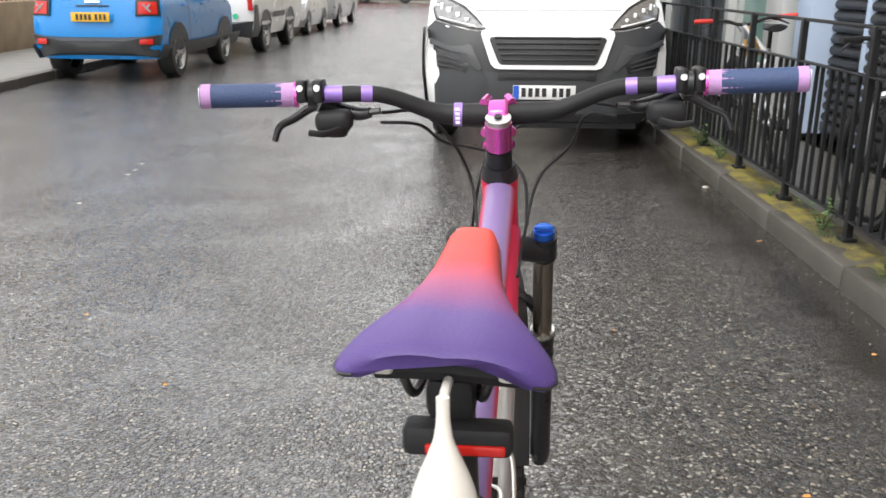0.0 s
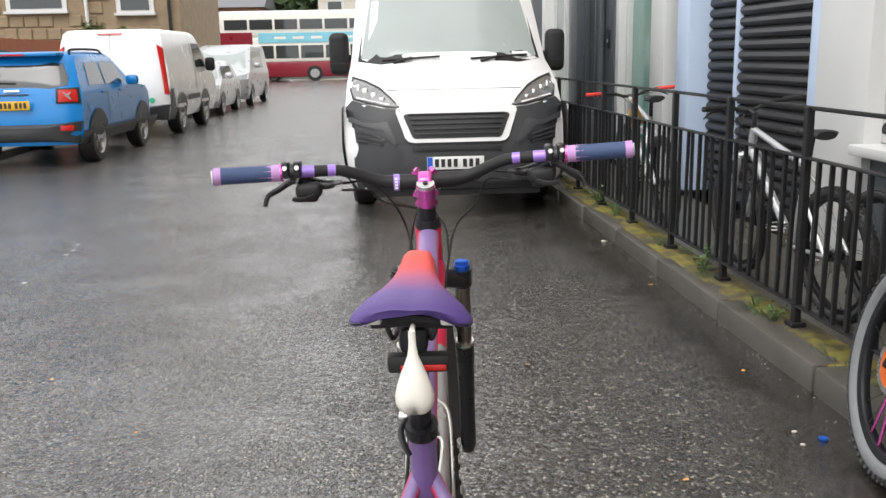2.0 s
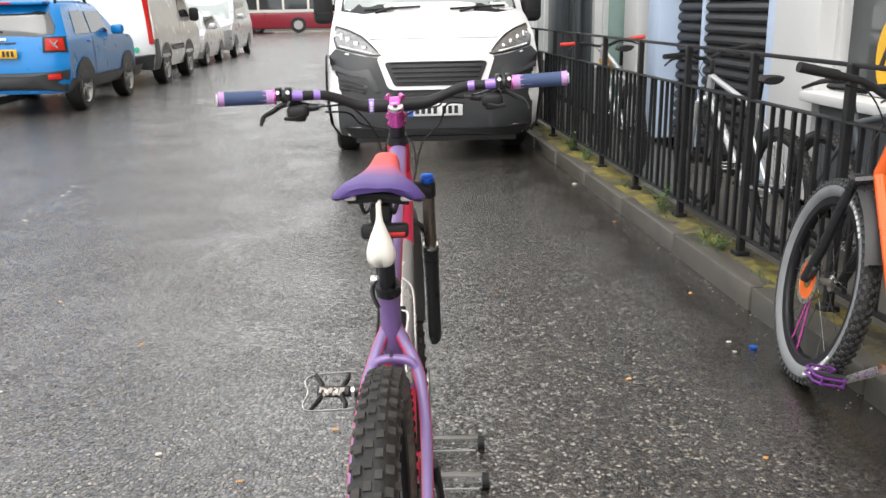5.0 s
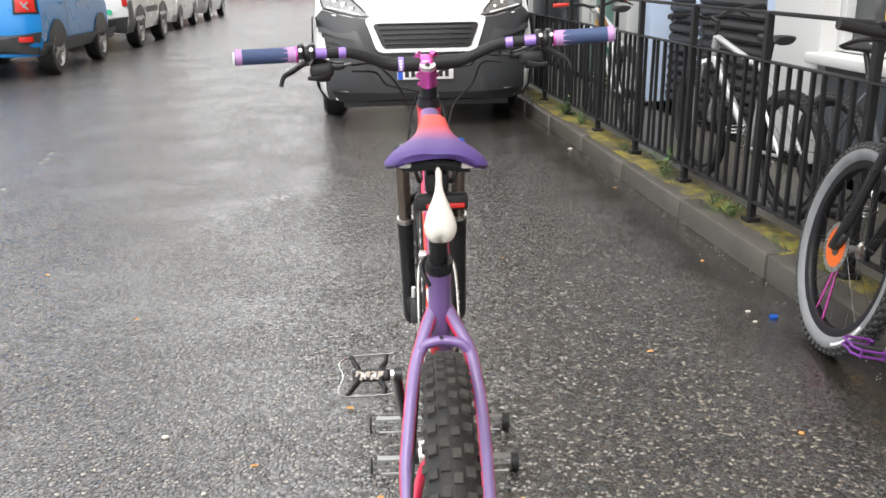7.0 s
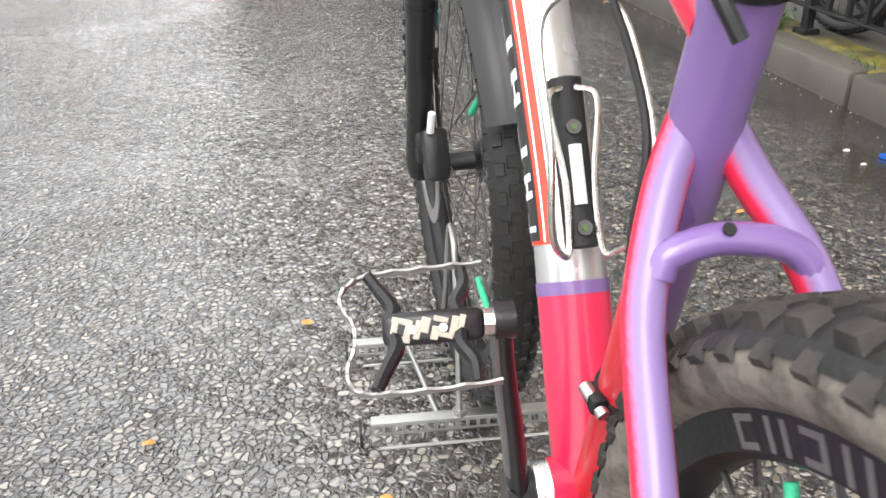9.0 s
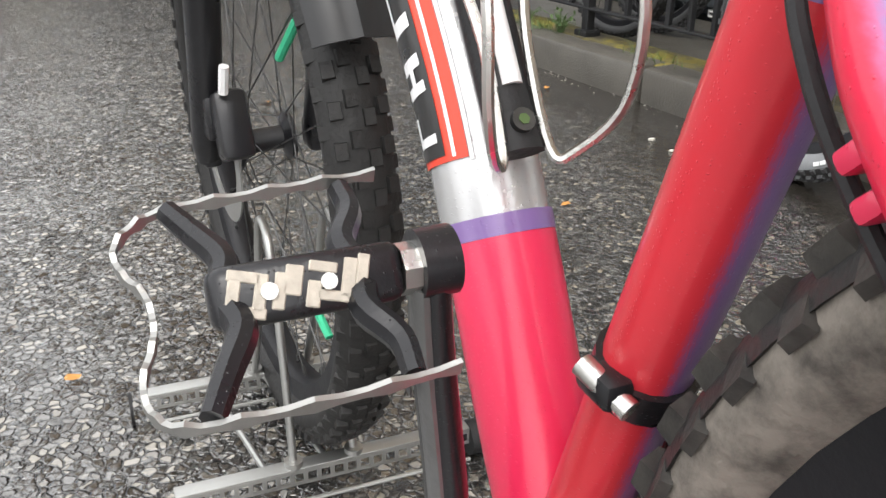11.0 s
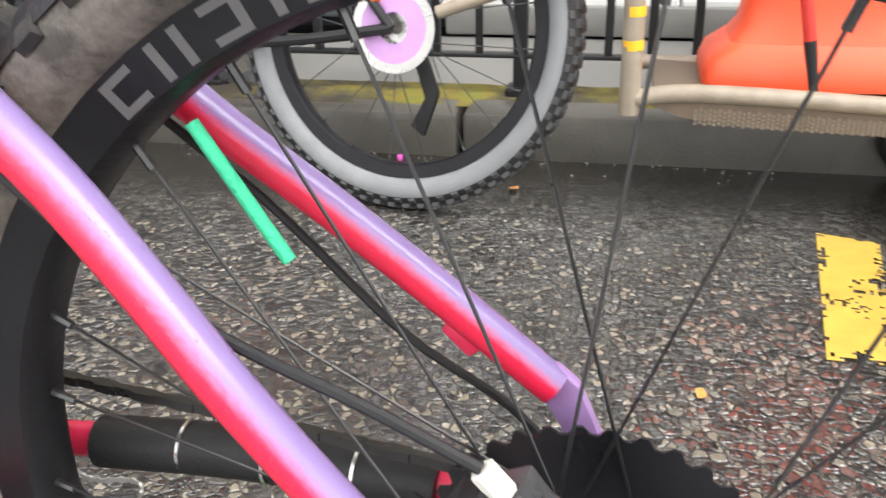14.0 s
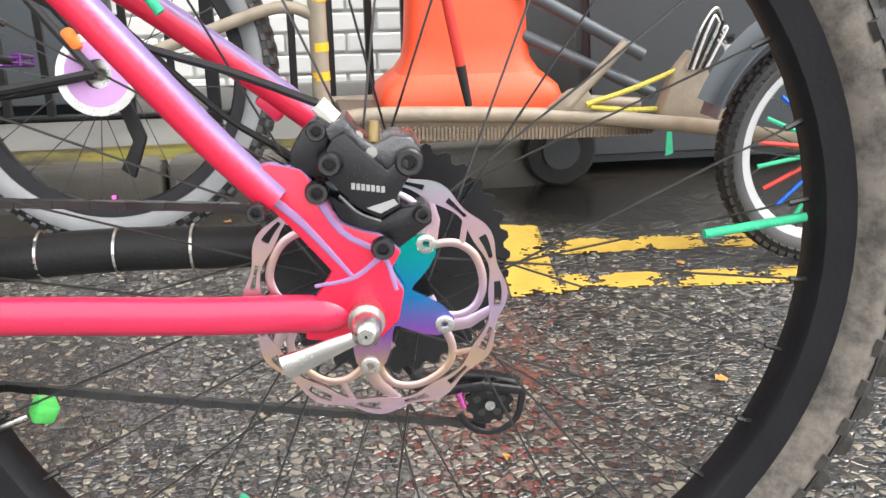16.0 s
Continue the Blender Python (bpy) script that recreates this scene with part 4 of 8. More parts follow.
# the white van behind it
ts = Shell([(0.3, 0.9, 0.05, 4.1), (0.5, 0.97, 0.0, 4.2), (0.9, 0.985, 0.0, 4.15), (1.1, 0.97, 0.03, 3.9), (1.2, 0.96, 0.04, 3.7), (1.65, 0.88, 0.12, 3.2), (1.82, 0.84, 0.18, 2.95), (1.88, 0.79, 0.26, 2.8), (1.9, 0.7, 0.4, 2.6)], 0.1, 6)
tvan = thing("panel_van", "white medium panel van with tall red tail lights", "van", pose(-4.34, 15.22, 0, 0, 0, -2.2) @ Matrix.Scale(0.97, 4))
part("body", ts.body(), M["white"], tvan, "white painted van body")
part("bumper", ts.outline_patch([(-1, 0.3), (1, 0.3), (1, 0.58), (-1, 0.58)], 0.05), M["bumper"], tvan)
part("door_seam", ts.outline_patch([(-0.006, 0.6), (0.006, 0.6), (0.006, 1.8), (-0.006, 1.8)], 0.004), M["grille"], tvan)
part("brake_light", ts.outline_patch([(-0.25, 1.8), (0.25, 1.8), (0.25, 1.825), (-0.25, 1.825)], 0.02), M["redlens"], tvan)
part("door_handle", ts.outline_patch([(0.06, 1.04), (0.3, 1.04), (0.3, 1.01), (0.06, 1.01)], 0.02), M["grille"], tvan)
part("handle_low", ts.outline_patch([(0.45, 0.82), (0.62, 0.82), (0.62, 0.79), (0.45, 0.79)], 0.02), M["grille"], tvan)
part("green_sticker", plate([(0.68 + 0.05 * math.cos(a), 0.66 + 0.05 * math.sin(a)) for a in [k * math.pi / 8 for k in range(16)]], "y", 0.0, 0.006), M["green"], tvan, smooth=0)
for sg in (-1, 1):
    part("tail_light", ts.outline_patch([(sg * 0.92, 0.76), (sg * 1.0, 0.76), (sg * 1.0, 1.56), (sg * 0.9, 1.62), (sg * 0.9, 1.25)], 0.03), M["redlens"], tvan, "tall red tail light")
    part("corner_trim", ts.side_patch(0.1, 0.55, 0.3, 0.85, sg, 0.02, 0, -0.25), M["bumper"], tvan)
    part("side_strip", ts.side_patch(1.4, 2.4, 0.6, 0.7, sg, 0.02), M["bumper"], tvan)
    part("side_window", ts.side_patch(2.35, 3.3, 1.2, 1.66, sg, 0.008, 0, -0.3), M["glass"], tvan)
    part("mirror", box((sg * 1.07, 3.2, 1.25), (0.2, 0.14, 0.28), bev=0.06), M["blackmatt"], tvan)
    part("door_seam", ts.side_patch(2.2, 2.22, 0.5, 1.7, sg, 0.004), M["grille"], tvan)
    for yy in (0.95, 2.95):
        car_wheel(tvan, sg * 0.86, yy, 0.34, 0.22, sg, M["alloy"])
        arch(tvan, ts, yy, 0.42, sg, M["grille"], 0.34)


def facing_car(name, label, cat, m, lv, mat, wind, lamps, grille, wb, r=0.31, bulge=0.2):
    sh = Shell(lv, bulge, 4)
    t = thing(name, label, cat, m)
    w = lv[2][1]
    part("body", sh.body(), mat, t)
    part("windscreen", sh.outline_patch([(-0.86, wind[0]), (0.86, wind[0]), (0.82, wind[1]), (-0.82, wind[1])], 0.01), M["lightglass"], t)
    part("grille", sh.outline_patch([(-grille[0], grille[1]), (grille[0], grille[1]), (grille[0] * 0.85, grille[2]), (-grille[0] * 0.85, grille[2])], 0.02), M["grille"], t)
    part("lower_grille", sh.outline_patch([(-0.75, 0.34), (0.75, 0.34), (0.7, 0.22), (-0.7, 0.22)], 0.02), M["grille"], t)
    number_plate(t, (0, lv[1][2] - 0.05, 0.42), 0.5, 0.11, M["plate_w"], False)
    for sg in (-1, 1):
        part("headlight", sh.outline_patch([(sg * 0.97, lamps[1]), (sg * 0.95, lamps[0]), (sg * 0.6, lamps[0]), (sg * 0.66, lamps[0] + 0.09)], 0.02), M["lamp"], t)
        part("side_window", sh.side_patch(wb[0] + 0.35, wb[1] - 0.1, wind[0], wind[1] - 0.03, sg, 0.008, 0.3, -0.1), M["glass"], t)
        part("mirror", box((sg * (w + 0.1), wb[0] + 0.5, wind[0] + 0.08), (0.2, 0.12, 0.16), bev=0.05), mat, t)
        for yy in wb:
            car_wheel(t, sg * (w - 0.1), yy, r, 0.2, sg, M["alloy"])
            arch(t, sh, yy, r + 0.07, sg, M["grille"], r)
    return t


facing_car("parked_car", "small silver hatchback parked behind the van", "car", pose(-4.12, 20.5, 0, 0, 0, -2) @ Matrix.Scale(0.87, 4),
           [(0.22, 0.74, 0.1, 3.6), (0.4, 0.8, 0.0, 3.65), (0.65, 0.81, 0.05, 3.65), (0.85, 0.8, 0.3, 3.6), (0.95, 0.76, 0.75, 3.5), (1.35, 0.62, 1.35, 3.2), (1.45, 0.55, 1.6, 3.0)], M["silver"], (0.97, 1.33), (0.68, 0.82), (0.25, 0.62, 0.7), (0.65, 2.9), 0.29)
facing_car("people_carrier", "silver people carrier van facing the camera side", "van", pose(-4.05, 24.1, 0, 0, 0, -2) @ Matrix.Scale(0.88, 4),
           [(0.25, 0.88, 0.1, 4.8), (0.45, 0.95, 0.0, 4.9), (0.85, 0.96, 0.04, 4.9), (1.05, 0.95, 0.3, 4.9), (1.15, 0.92, 0.75, 4.9), (1.7, 0.84, 1.45, 4.85), (1.86, 0.8, 1.7, 4.8), (1.92, 0.7, 1.9, 4.7)], M["silver"], (1.18, 1.72), (0.85, 1.02), (0.42, 0.72, 0.9), (0.95, 3.8), 0.32)

# the red car at the far junction, side-on
rc = Shell([(0.25, 0.8, 0.1, 3.7), (0.45, 0.84, 0.0, 3.8), (0.8, 0.84, 0.05, 3.75), (0.95, 0.78, 0.4, 3.4), (1.35, 0.6, 1.2, 2.9), (1.45, 0.5, 1.5, 2.6)], 0.25, 3)
redcar = thing("parked_car", "small red car at the far junction", "car", pose(-4.3, 50.5, 0, 0, 0, 90))
part("body", rc.body(), M["carred"], redcar)
for sg in (-1, 1):
    part("side_window", rc.side_patch(1.2, 2.9, 0.98, 1.3, sg, 0.008, 0.3, -0.2), M["glass"], redcar)
    for yy in (0.75, 3.05):
        car_wheel(redcar, sg * 0.75, yy, 0.3, 0.18, sg, M["alloy"])

# the double-decker bus that stands across the end of the street
bus = thing("double_decker_bus", "maroon and cream double-decker bus crossing at the junction", "bus", pose(0.45, 2.0, 0) @ Matrix.Diagonal((0.9, 0.92, 0.86, 1)))
bx0, bx1, by0, by1 = -9.2, 1.8, 51.6, 54.1
part("lower_body", box(((bx0 + bx1) / 2, (by0 + by1) / 2, 0.75), (bx1 - bx0, by1 - by0, 1.0), bev=0.12), M["busm"], bus, "maroon lower panels")
part("middle_body", box(((bx0 + bx1) / 2, (by0 + by1) / 2, 2.0), (bx1 - bx0, by1 - by0, 1.55), bev=0.1), M["buscream"], bus, "cream middle panels")
part("upper_body", box(((bx0 + bx1) / 2, (by0 + by1) / 2, 3.55), (bx1 - bx0, by1 - by0, 1.7), bev=0.18), M["buscream"], bus, "cream upper deck")
part("red_panel", box((bx0 + 1.0, by0 - 0.012, 2.7), (1.9, 0.03, 0.75)), M["busm"], bus, smooth=0)
part("advert_panel", box((-3.6, by0 - 0.02, 2.72), (6.6, 0.03, 0.62), bev=0.01), M["advert"], bus, "pale blue advert panel", smooth=0)
for k in range(5):
    part("advert_bar", box((-5.6 + k * 1.1, by0 - 0.038, 2.72), (0.7, 0.01, 0.16)), M["buscream"], bus, smooth=0)
for k in range(7):
    x = bx0 + 1.0 + k * 1.5
    part("upper_window", box((x, by0 - 0.01, 3.55), (1.36, 0.03, 0.62), bev=0.02), M["glass"], bus, smooth=0)
    if 0 < k < 6:
        part("lower_window", box((x, by0 - 0.01, 1.85), (1.36, 0.03, 0.8), bev=0.02), M["glass"], bus, smooth=0)
for x in (-7.9, -3.6):
    w_ = part("wheel", plate([(x + 0.48 * math.cos(a), 0.48 + 0.48 * math.sin(a)) for a in [k * math.pi / 16 for k in range(32)]], "y", by0 - 0.02, by0 + 0.3), M["tread"], bus)
    part("rim", plate([(x + 0.28 * math.cos(a), 0.48 + 0.28 * math.sin(a)) for a in [k * math.pi / 12 for k in range(24)]], "y", by0 - 0.045, by0 - 0.02), M["alloy"], w_)


# ---- houses, walls and trees in the distance ----
def house(name, label, x0, x1, y0, y1, eave, ridge, wall, roof_along_x=True, windows=(), wmat=None, chimney=True):
    h = thing(name, label, "house")
    part("wall", box(((x0 + x1) / 2, (y0 + y1) / 2, eave / 2), (x1 - x0, y1 - y0, eave)), wall, h, smooth=0)
    b = bmesh.new()
    o = 0.35
    if roof_along_x:
        ym = (y0 + y1) / 2
        ends = [[b.verts.new((x, y, z)) for y, z in ((y0 - o, eave - 0.05), (ym, ridge), (y1 + o, eave - 0.05))] for x in (x0 - o, x1 + o)]
    else:
        xm = (x0 + x1) / 2
        ends = [[b.verts.new((x, y, z)) for x, z in ((x0 - o, eave - 0.05), (xm, ridge), (x1 + o, eave - 0.05))] for y in (y0 - o, y1 + o)]
    b.faces.new(ends[0])
    b.faces.new(ends[1][::-1])
    for k in range(3):
        b.faces.new((ends[0][k], ends[0][(k + 1) % 3], ends[1][(k + 1) % 3], ends[1][k]))
    rf = part("roof", b, M["roof"], h, smooth=0)
    if chimney:
        part("chimney", box((x0 + 0.8, (y0 + y1) / 2, ridge + 0.3), (0.7, 0.6, 1.4)), wall, rf, smooth=0)
    for wx, wz, ww, wh in windows:
        fr = part("window", box((wx, y0 - 0.02, wz), (ww + 0.3, 0.08, wh + 0.3), bev=0.01), wmat or M["render_w"], h, smooth=0)
        part("pane", box((wx, y0 - 0.045, wz), (ww, 0.06, wh)), M["glass"], fr, smooth=0)
        part("sill", box((wx, y0 - 0.1, wz - wh / 2 - 0.12), (ww + 0.4, 0.16, 0.08)), wmat or M["render_w"], fr, smooth=0)
        part("glazing_bar", box((wx, y0 - 0.08, wz), (ww, 0.02, 0.05)), M["render_w"], fr, smooth=0)
    return h


sh_ = house("stone_house", "brown sandstone house with white window surrounds", -17, -6.0, 30, 38, 6.2, 8.8, M["stone"], True, [(-7.4, 3.55, 0.9, 1.3), (-10.5, 3.6, 1.6, 1.2)])
block_mesh = mesh_of("stone_block", box((0, 0, 0), (0.44, 0.08, 0.37), bev=0.03, segs=1), M["stone"], 0)
# rough ashlar blocks stand a little proud of the gable that faces the street
for k in range(15):
    for j in range(24):
        z = 0.2 + k * 0.4
        x = -16.7 + j * 0.46 + (0.23 if k % 2 else 0)
        if x > -6.4 or any(abs(x - wx) < ww / 2 + 0.4 and abs(z - wz) < wh / 2 + 0.35 for wx, wz, ww, wh in [(-7.4, 3.55, 0.9, 1.3), (-10.5, 3.6, 1.6, 1.2)]):
            continue
        if rng.random() < 0.6:
            ob = new("stone_block", block_mesh)
            ob.parent, ob.location = sh_, (x, 29.99, z)
part("dark_cladding", box((-9.2, 29.9, 1.55), (6.3, 0.14, 0.75)), M["slate"], sh_, smooth=0)
part("drain_pipe", tube([(-6.3, 29.85, 0), (-6.3, 29.85, 6)], 0.06, 8), M["grille"], sh_)
part("drain_pipe", tube([(-8.9, 29.8, 0), (-8.9, 29.8, 6)], 0.06, 8), M["render_w"], sh_)
house("brick_house", "two-storey brick house with a grey slate roof", -16.5, -6.6, 58.5, 66, 4.5, 5.9, M["brick"], True, [(-7.9, 3.3, 1.0, 1.3), (-10.6, 3.3, 1.0, 1.3), (-10.6, 1.2, 1.0, 1.3)])
house("cream_house", "cream rendered house behind the junction", -3.0, 9.0, 61, 69, 5.4, 6.6, M["cream"], True, [(-1.9, 4.2, 0.9, 1.3), (1.5, 4.2, 1.2, 1.3), (-1.2, 1.3, 1.0, 1.9)])
part("porch", box((-1.6, 60.7, 2.4), (1.8, 0.7, 0.25), bev=0.03), M["roof"], house("terrace_house", "pale terraced house beyond the shops", 9.5, 22, 60, 68, 5.4, 6.6, M["cream"], True, []), smooth=0)
garden_wall = solid("garden_wall", box((-1.0, 59.2, 0.5), (7.5, 0.3, 0.9), bev=0.02), M["cream"], "low pale garden wall at the junction", "wall", kind="structure")

# sandstone wall with railings, timber fence and hedges along the far pavement
low_wall = solid("garden_wall_far", box((-7.4, 15.5, 0.45), (0.35, 9, 0.85), bev=0.03), M["stone"], "low sandstone garden wall", "wall", kind="structure")
rail = thing("garden_railing", "dark iron railing on the low wall", "railing")
for k in range(60):
    part("bar", box((-7.4, 11.1 + k * 0.15, 1.1), (0.018, 0.018, 0.5)), M["iron"], rail, smooth=0)
part("top_rail", box((-7.4, 15.5, 1.36), (0.03, 9, 0.03)), M["iron"], rail, smooth=0)
tf = thing("timber_fence", "orange-brown timber fence beside the pavement", "fence")
for k in range(44):
    part("board", box((-8.3 - 0.0, 19.6 + k * 0.16, 1.0), (0.03, 0.15, 1.75 + 0.02 * math.sin(k * 2.1)), bev=0.004), M["fencewood"], tf, smooth=0)
tf2 = thing("timber_fence", "orange-brown timber fence across a garden", "fence")
for k in range(50):
    part("board", box((-16.3 + k * 0.16, 19.5, 1.0), (0.15, 0.03, 1.72 + 0.02 * math.sin(k * 1.7)), bev=0.004), M["fencewood"], tf2, smooth=0)


def leaf_cloud(bm, centre, rad, n, size, rnd, squash=1.0):
    """Many small folded leaves scattered through an uneven volume."""
    c = Vector(centre)
    for _ in range(n):
        d = Vector((rnd.gauss(0, 1), rnd.gauss(0, 1), rnd.gauss(0, 1))).normalized()
        lump = 0.75 + 0.5 * noise.noise(d * 2.2 + c)
        p = c + Vector((d.x, d.y, d.z * squash)) * rad * lump * rnd.random() ** 0.4
        a = Vector((rnd.gauss(0, 1), rnd.gauss(0, 1), rnd.gauss(0, 0.6))).normalized() * size * rnd.uniform(0.6, 1.3)
        b = a.cross(Vector((rnd.gauss(0, 1), rnd.gauss(0, 1), rnd.gauss(0, 1)))).normalized() * size * 0.45
        v = [bm.verts.new(q) for q in (p - a, p + b, p + a, p - b)]
        bm.faces.new(v)


def tree(name, label, x, y, h, r, mat, seed, leafsize=0.22, n=420, conifer=False):
    rnd = random.Random(seed)
    t = thing(name, label, "tree")
    tr = bmesh.new()
    tube(smoothed([(x, y, 0), (x + 0.1, y, h * 0.3), (x - 0.05, y, h * 0.6), (x, y, h * 0.9)], 3), [0.16 * h / 5, 0.03], 8, tr)
    b = bmesh.new()
    if conifer:
        for k in range(9):
            f = k / 9
            leaf_cloud(b, (x, y, 0.5 + (h - 0.5) * f), r * (1.05 - f) + 0.12, n // 6, leafsize, rnd, 0.6)
    else:
        for k in range(9):
            a = rnd.uniform(0, 6.28)
            q = Vector((x + r * 0.6 * math.cos(a), y + r * 0.6 * math.sin(a), h * rnd.uniform(0.5, 0.92)))
            tube([(x, y, h * 0.4), q], [0.07 * h / 5, 0.015], 5, tr)
            leaf_cloud(b, q, r * rnd.uniform(0.45, 0.7), n // 9, leafsize, rnd, 0.8)
    part("trunk", tr, M["bark"], t)
    part("crown", b, mat, t, smooth=0)


for k, (x, y, h, r) in enumerate(((-5.4, 70, 6.6, 2.6), (-3.2, 74, 7.2, 3), (-8, 78, 7.4, 3.2), (-1, 80, 7.2, 3), (-5, 84, 8, 3.6), (-13, 76, 7.0, 3.2))):
    tree("tree", "broad dark green tree behind the houses", x, y, h, r, M["foliage"], k, 0.4, 1500)
tree("conifer", "bushy green conifer at the junction", -3.6, 60.4, 4.1, 1.5, M["conifer"], 20, 0.17, 2600, True)
tree("conifer", "small yellow-green conifer at the junction", -5.6, 60.6, 2.4, 0.6, M["bush"], 21, 0.12, 900, True)
for k, (x, y, h, r) in enumerate(((-9.3, 18.7, 2.6, 1.3), (-11.5, 18.4, 2.9, 1.5), (-13.6, 18.8, 2.7, 1.4), (-7.9, 28.6, 2.4, 0.9))):
    tree("shrub", "olive green garden shrub above the fence", x, y, h, r, M["bush"], 30 + k, 0.1, 1300)


# ---- the hero: a mountain bicycle, its front wheel in a floor stand ----
# Local axes: x to its right, y forwards, z up from where the rear tyre touches the road.
BIKE = pose(0.022, 0.43, 0, 0, 0, -5.7) @ pose(0, 0, 0, 0, -1.1, 0)
bike = thing("mountain_bike", "purple and red mountain bike standing in the road, wet with rain", "bicycle", BIKE)
RA, BB = Vector((0, -0.013, 0.371)), Vector((0, 0.431, 0.36))
ST = Vector((0, 0.267, 0.81))
H0, HU = Vector((0, 0.797, 1.08)), Vector((0, 0.407, -0.914))
HT, HB = H0 + HU * 0.1, H0 + HU * 0.232
FA = Vector((0, 1.135, 0.375))
STEER = Matrix.Translation(H0) @ Matrix.Rotation(radians(3.2), 4, -HU) @ Matrix.Translation(-H0)


def on(a, b, t):
    return a + (b - a) * t


# frame tubes
SM = on(Vector((0, 0.42, 0.362)), ST, 0.66)
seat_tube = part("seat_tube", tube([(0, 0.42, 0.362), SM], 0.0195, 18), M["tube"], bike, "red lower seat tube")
part("upper_tube", tube([SM, ST], 0.0196, 18), M["purple"], seat_tube, "purple upper seat tube")
part("bottom_bracket_shell", disc((BB.y, BB.z), 0.026, -0.037, 0.037), M["pinktube"], bike)
for sg in (-1, 1):
    part("bearing_cup", lathe([(sg * 0.037, 0.024), (sg * 0.037, 0.027), (sg * 0.05, 0.025), (sg * 0.05, 0.012)], 24, c=BB), M["steel"], bike)
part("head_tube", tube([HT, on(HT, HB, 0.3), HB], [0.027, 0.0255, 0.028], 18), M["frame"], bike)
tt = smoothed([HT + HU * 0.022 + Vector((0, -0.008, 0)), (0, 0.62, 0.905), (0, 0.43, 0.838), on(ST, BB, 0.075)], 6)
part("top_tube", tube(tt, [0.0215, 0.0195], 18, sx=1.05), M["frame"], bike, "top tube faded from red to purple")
DT = smoothed([BB, (0, 0.47, 0.425), (0, 0.512, 0.503), (0, 0.565, 0.588), (0, 0.70, 0.735), HB - HU * 0.03 + Vector((0, -0.008, 0))], 10)
nD = len(DT) - 1


def dt_piece(name, a, b, mat, extra=0.0, label=""):
    pts = [DT[int(f)].lerp(DT[min(int(f) + 1, nD)], f - int(f)) for f in [a + (b - a) * k / 10 for k in range(11)]]
    return part(name, tube(pts, 0.0305 + extra, 22), mat, bike, label)


dt_piece("down_tube", 0, 19.6, M["pinktube"], 0, "pink-red lower down tube")
dt_piece("tube_band", 19.5, 20.7, M["purple"], 0.0006, "purple masking band")
dt_piece("tube_bare", 20.6, 42, M["bare"], -0.0004, "bare silver part of the down tube")
dt_piece("tube_top", 41.8, nD, M["pinktube"], 0, "red upper down tube")


def dt_strip(a, b, ang0, ang1, lift, n=24, m=8):
    """A decal that follows the down tube from a to b, between two angles round it (0 faces the saddle, 90 the left side)."""
    def fn(u, v):
        f = a + (b - a) * u
        i = min(int(f), nD - 1)
        p = DT[i].lerp(DT[i + 1], f - i)
        d = (DT[i + 1] - DT[i]).normalized()
        up = Vector((-1, 0, 0)).cross(d).normalized()
        if up.z < 0:
            up = -up
        t = radians(ang0 + (ang1 - ang0) * v)
        return p + (up * math.cos(t) + Vector((-1, 0, 0)) * math.sin(t)) * (0.0305 + lift)
    return grid_patch(fn, n, m)


decal = part("decal_panel", dt_strip(24.4, 41.6, 38, 108, 0.0006), M["decal_r"], bike, "red, black and white frame decal")
part("decal_edge", dt_strip(24.6, 41.4, 50, 54, 0.001), M["decal_w"], decal)
part("decal_field", dt_strip(24.8, 41.3, 62, 106, 0.001), M["decal_k"], decal)
part("decal_edge", dt_strip(24.2, 41.6, 33, 37, 0.001), M["decal_w"], decal)
# plain white strokes on the black field
for k in range(6):
    a = 25.6 + k * 2.6
    part("decal_stroke", dt_strip(a, a + 0.5, 68, 101, 0.0014, 3, 5), M["decal_w"], decal)
    if k % 2:
        part("decal_stroke", dt_strip(a + 1.1, a + 1.6, 68, 101, 0.0014, 3, 5), M["decal_w"], decal)
        part("decal_stroke", dt_strip(a + 0.4, a + 1.2, 80, 88, 0.0014, 3, 5), M["decal_w"], decal)
    else:
        part("decal_stroke", dt_strip(a + 0.4, a + 1.7, 94, 101, 0.0014, 3, 5), M["decal_w"], decal)

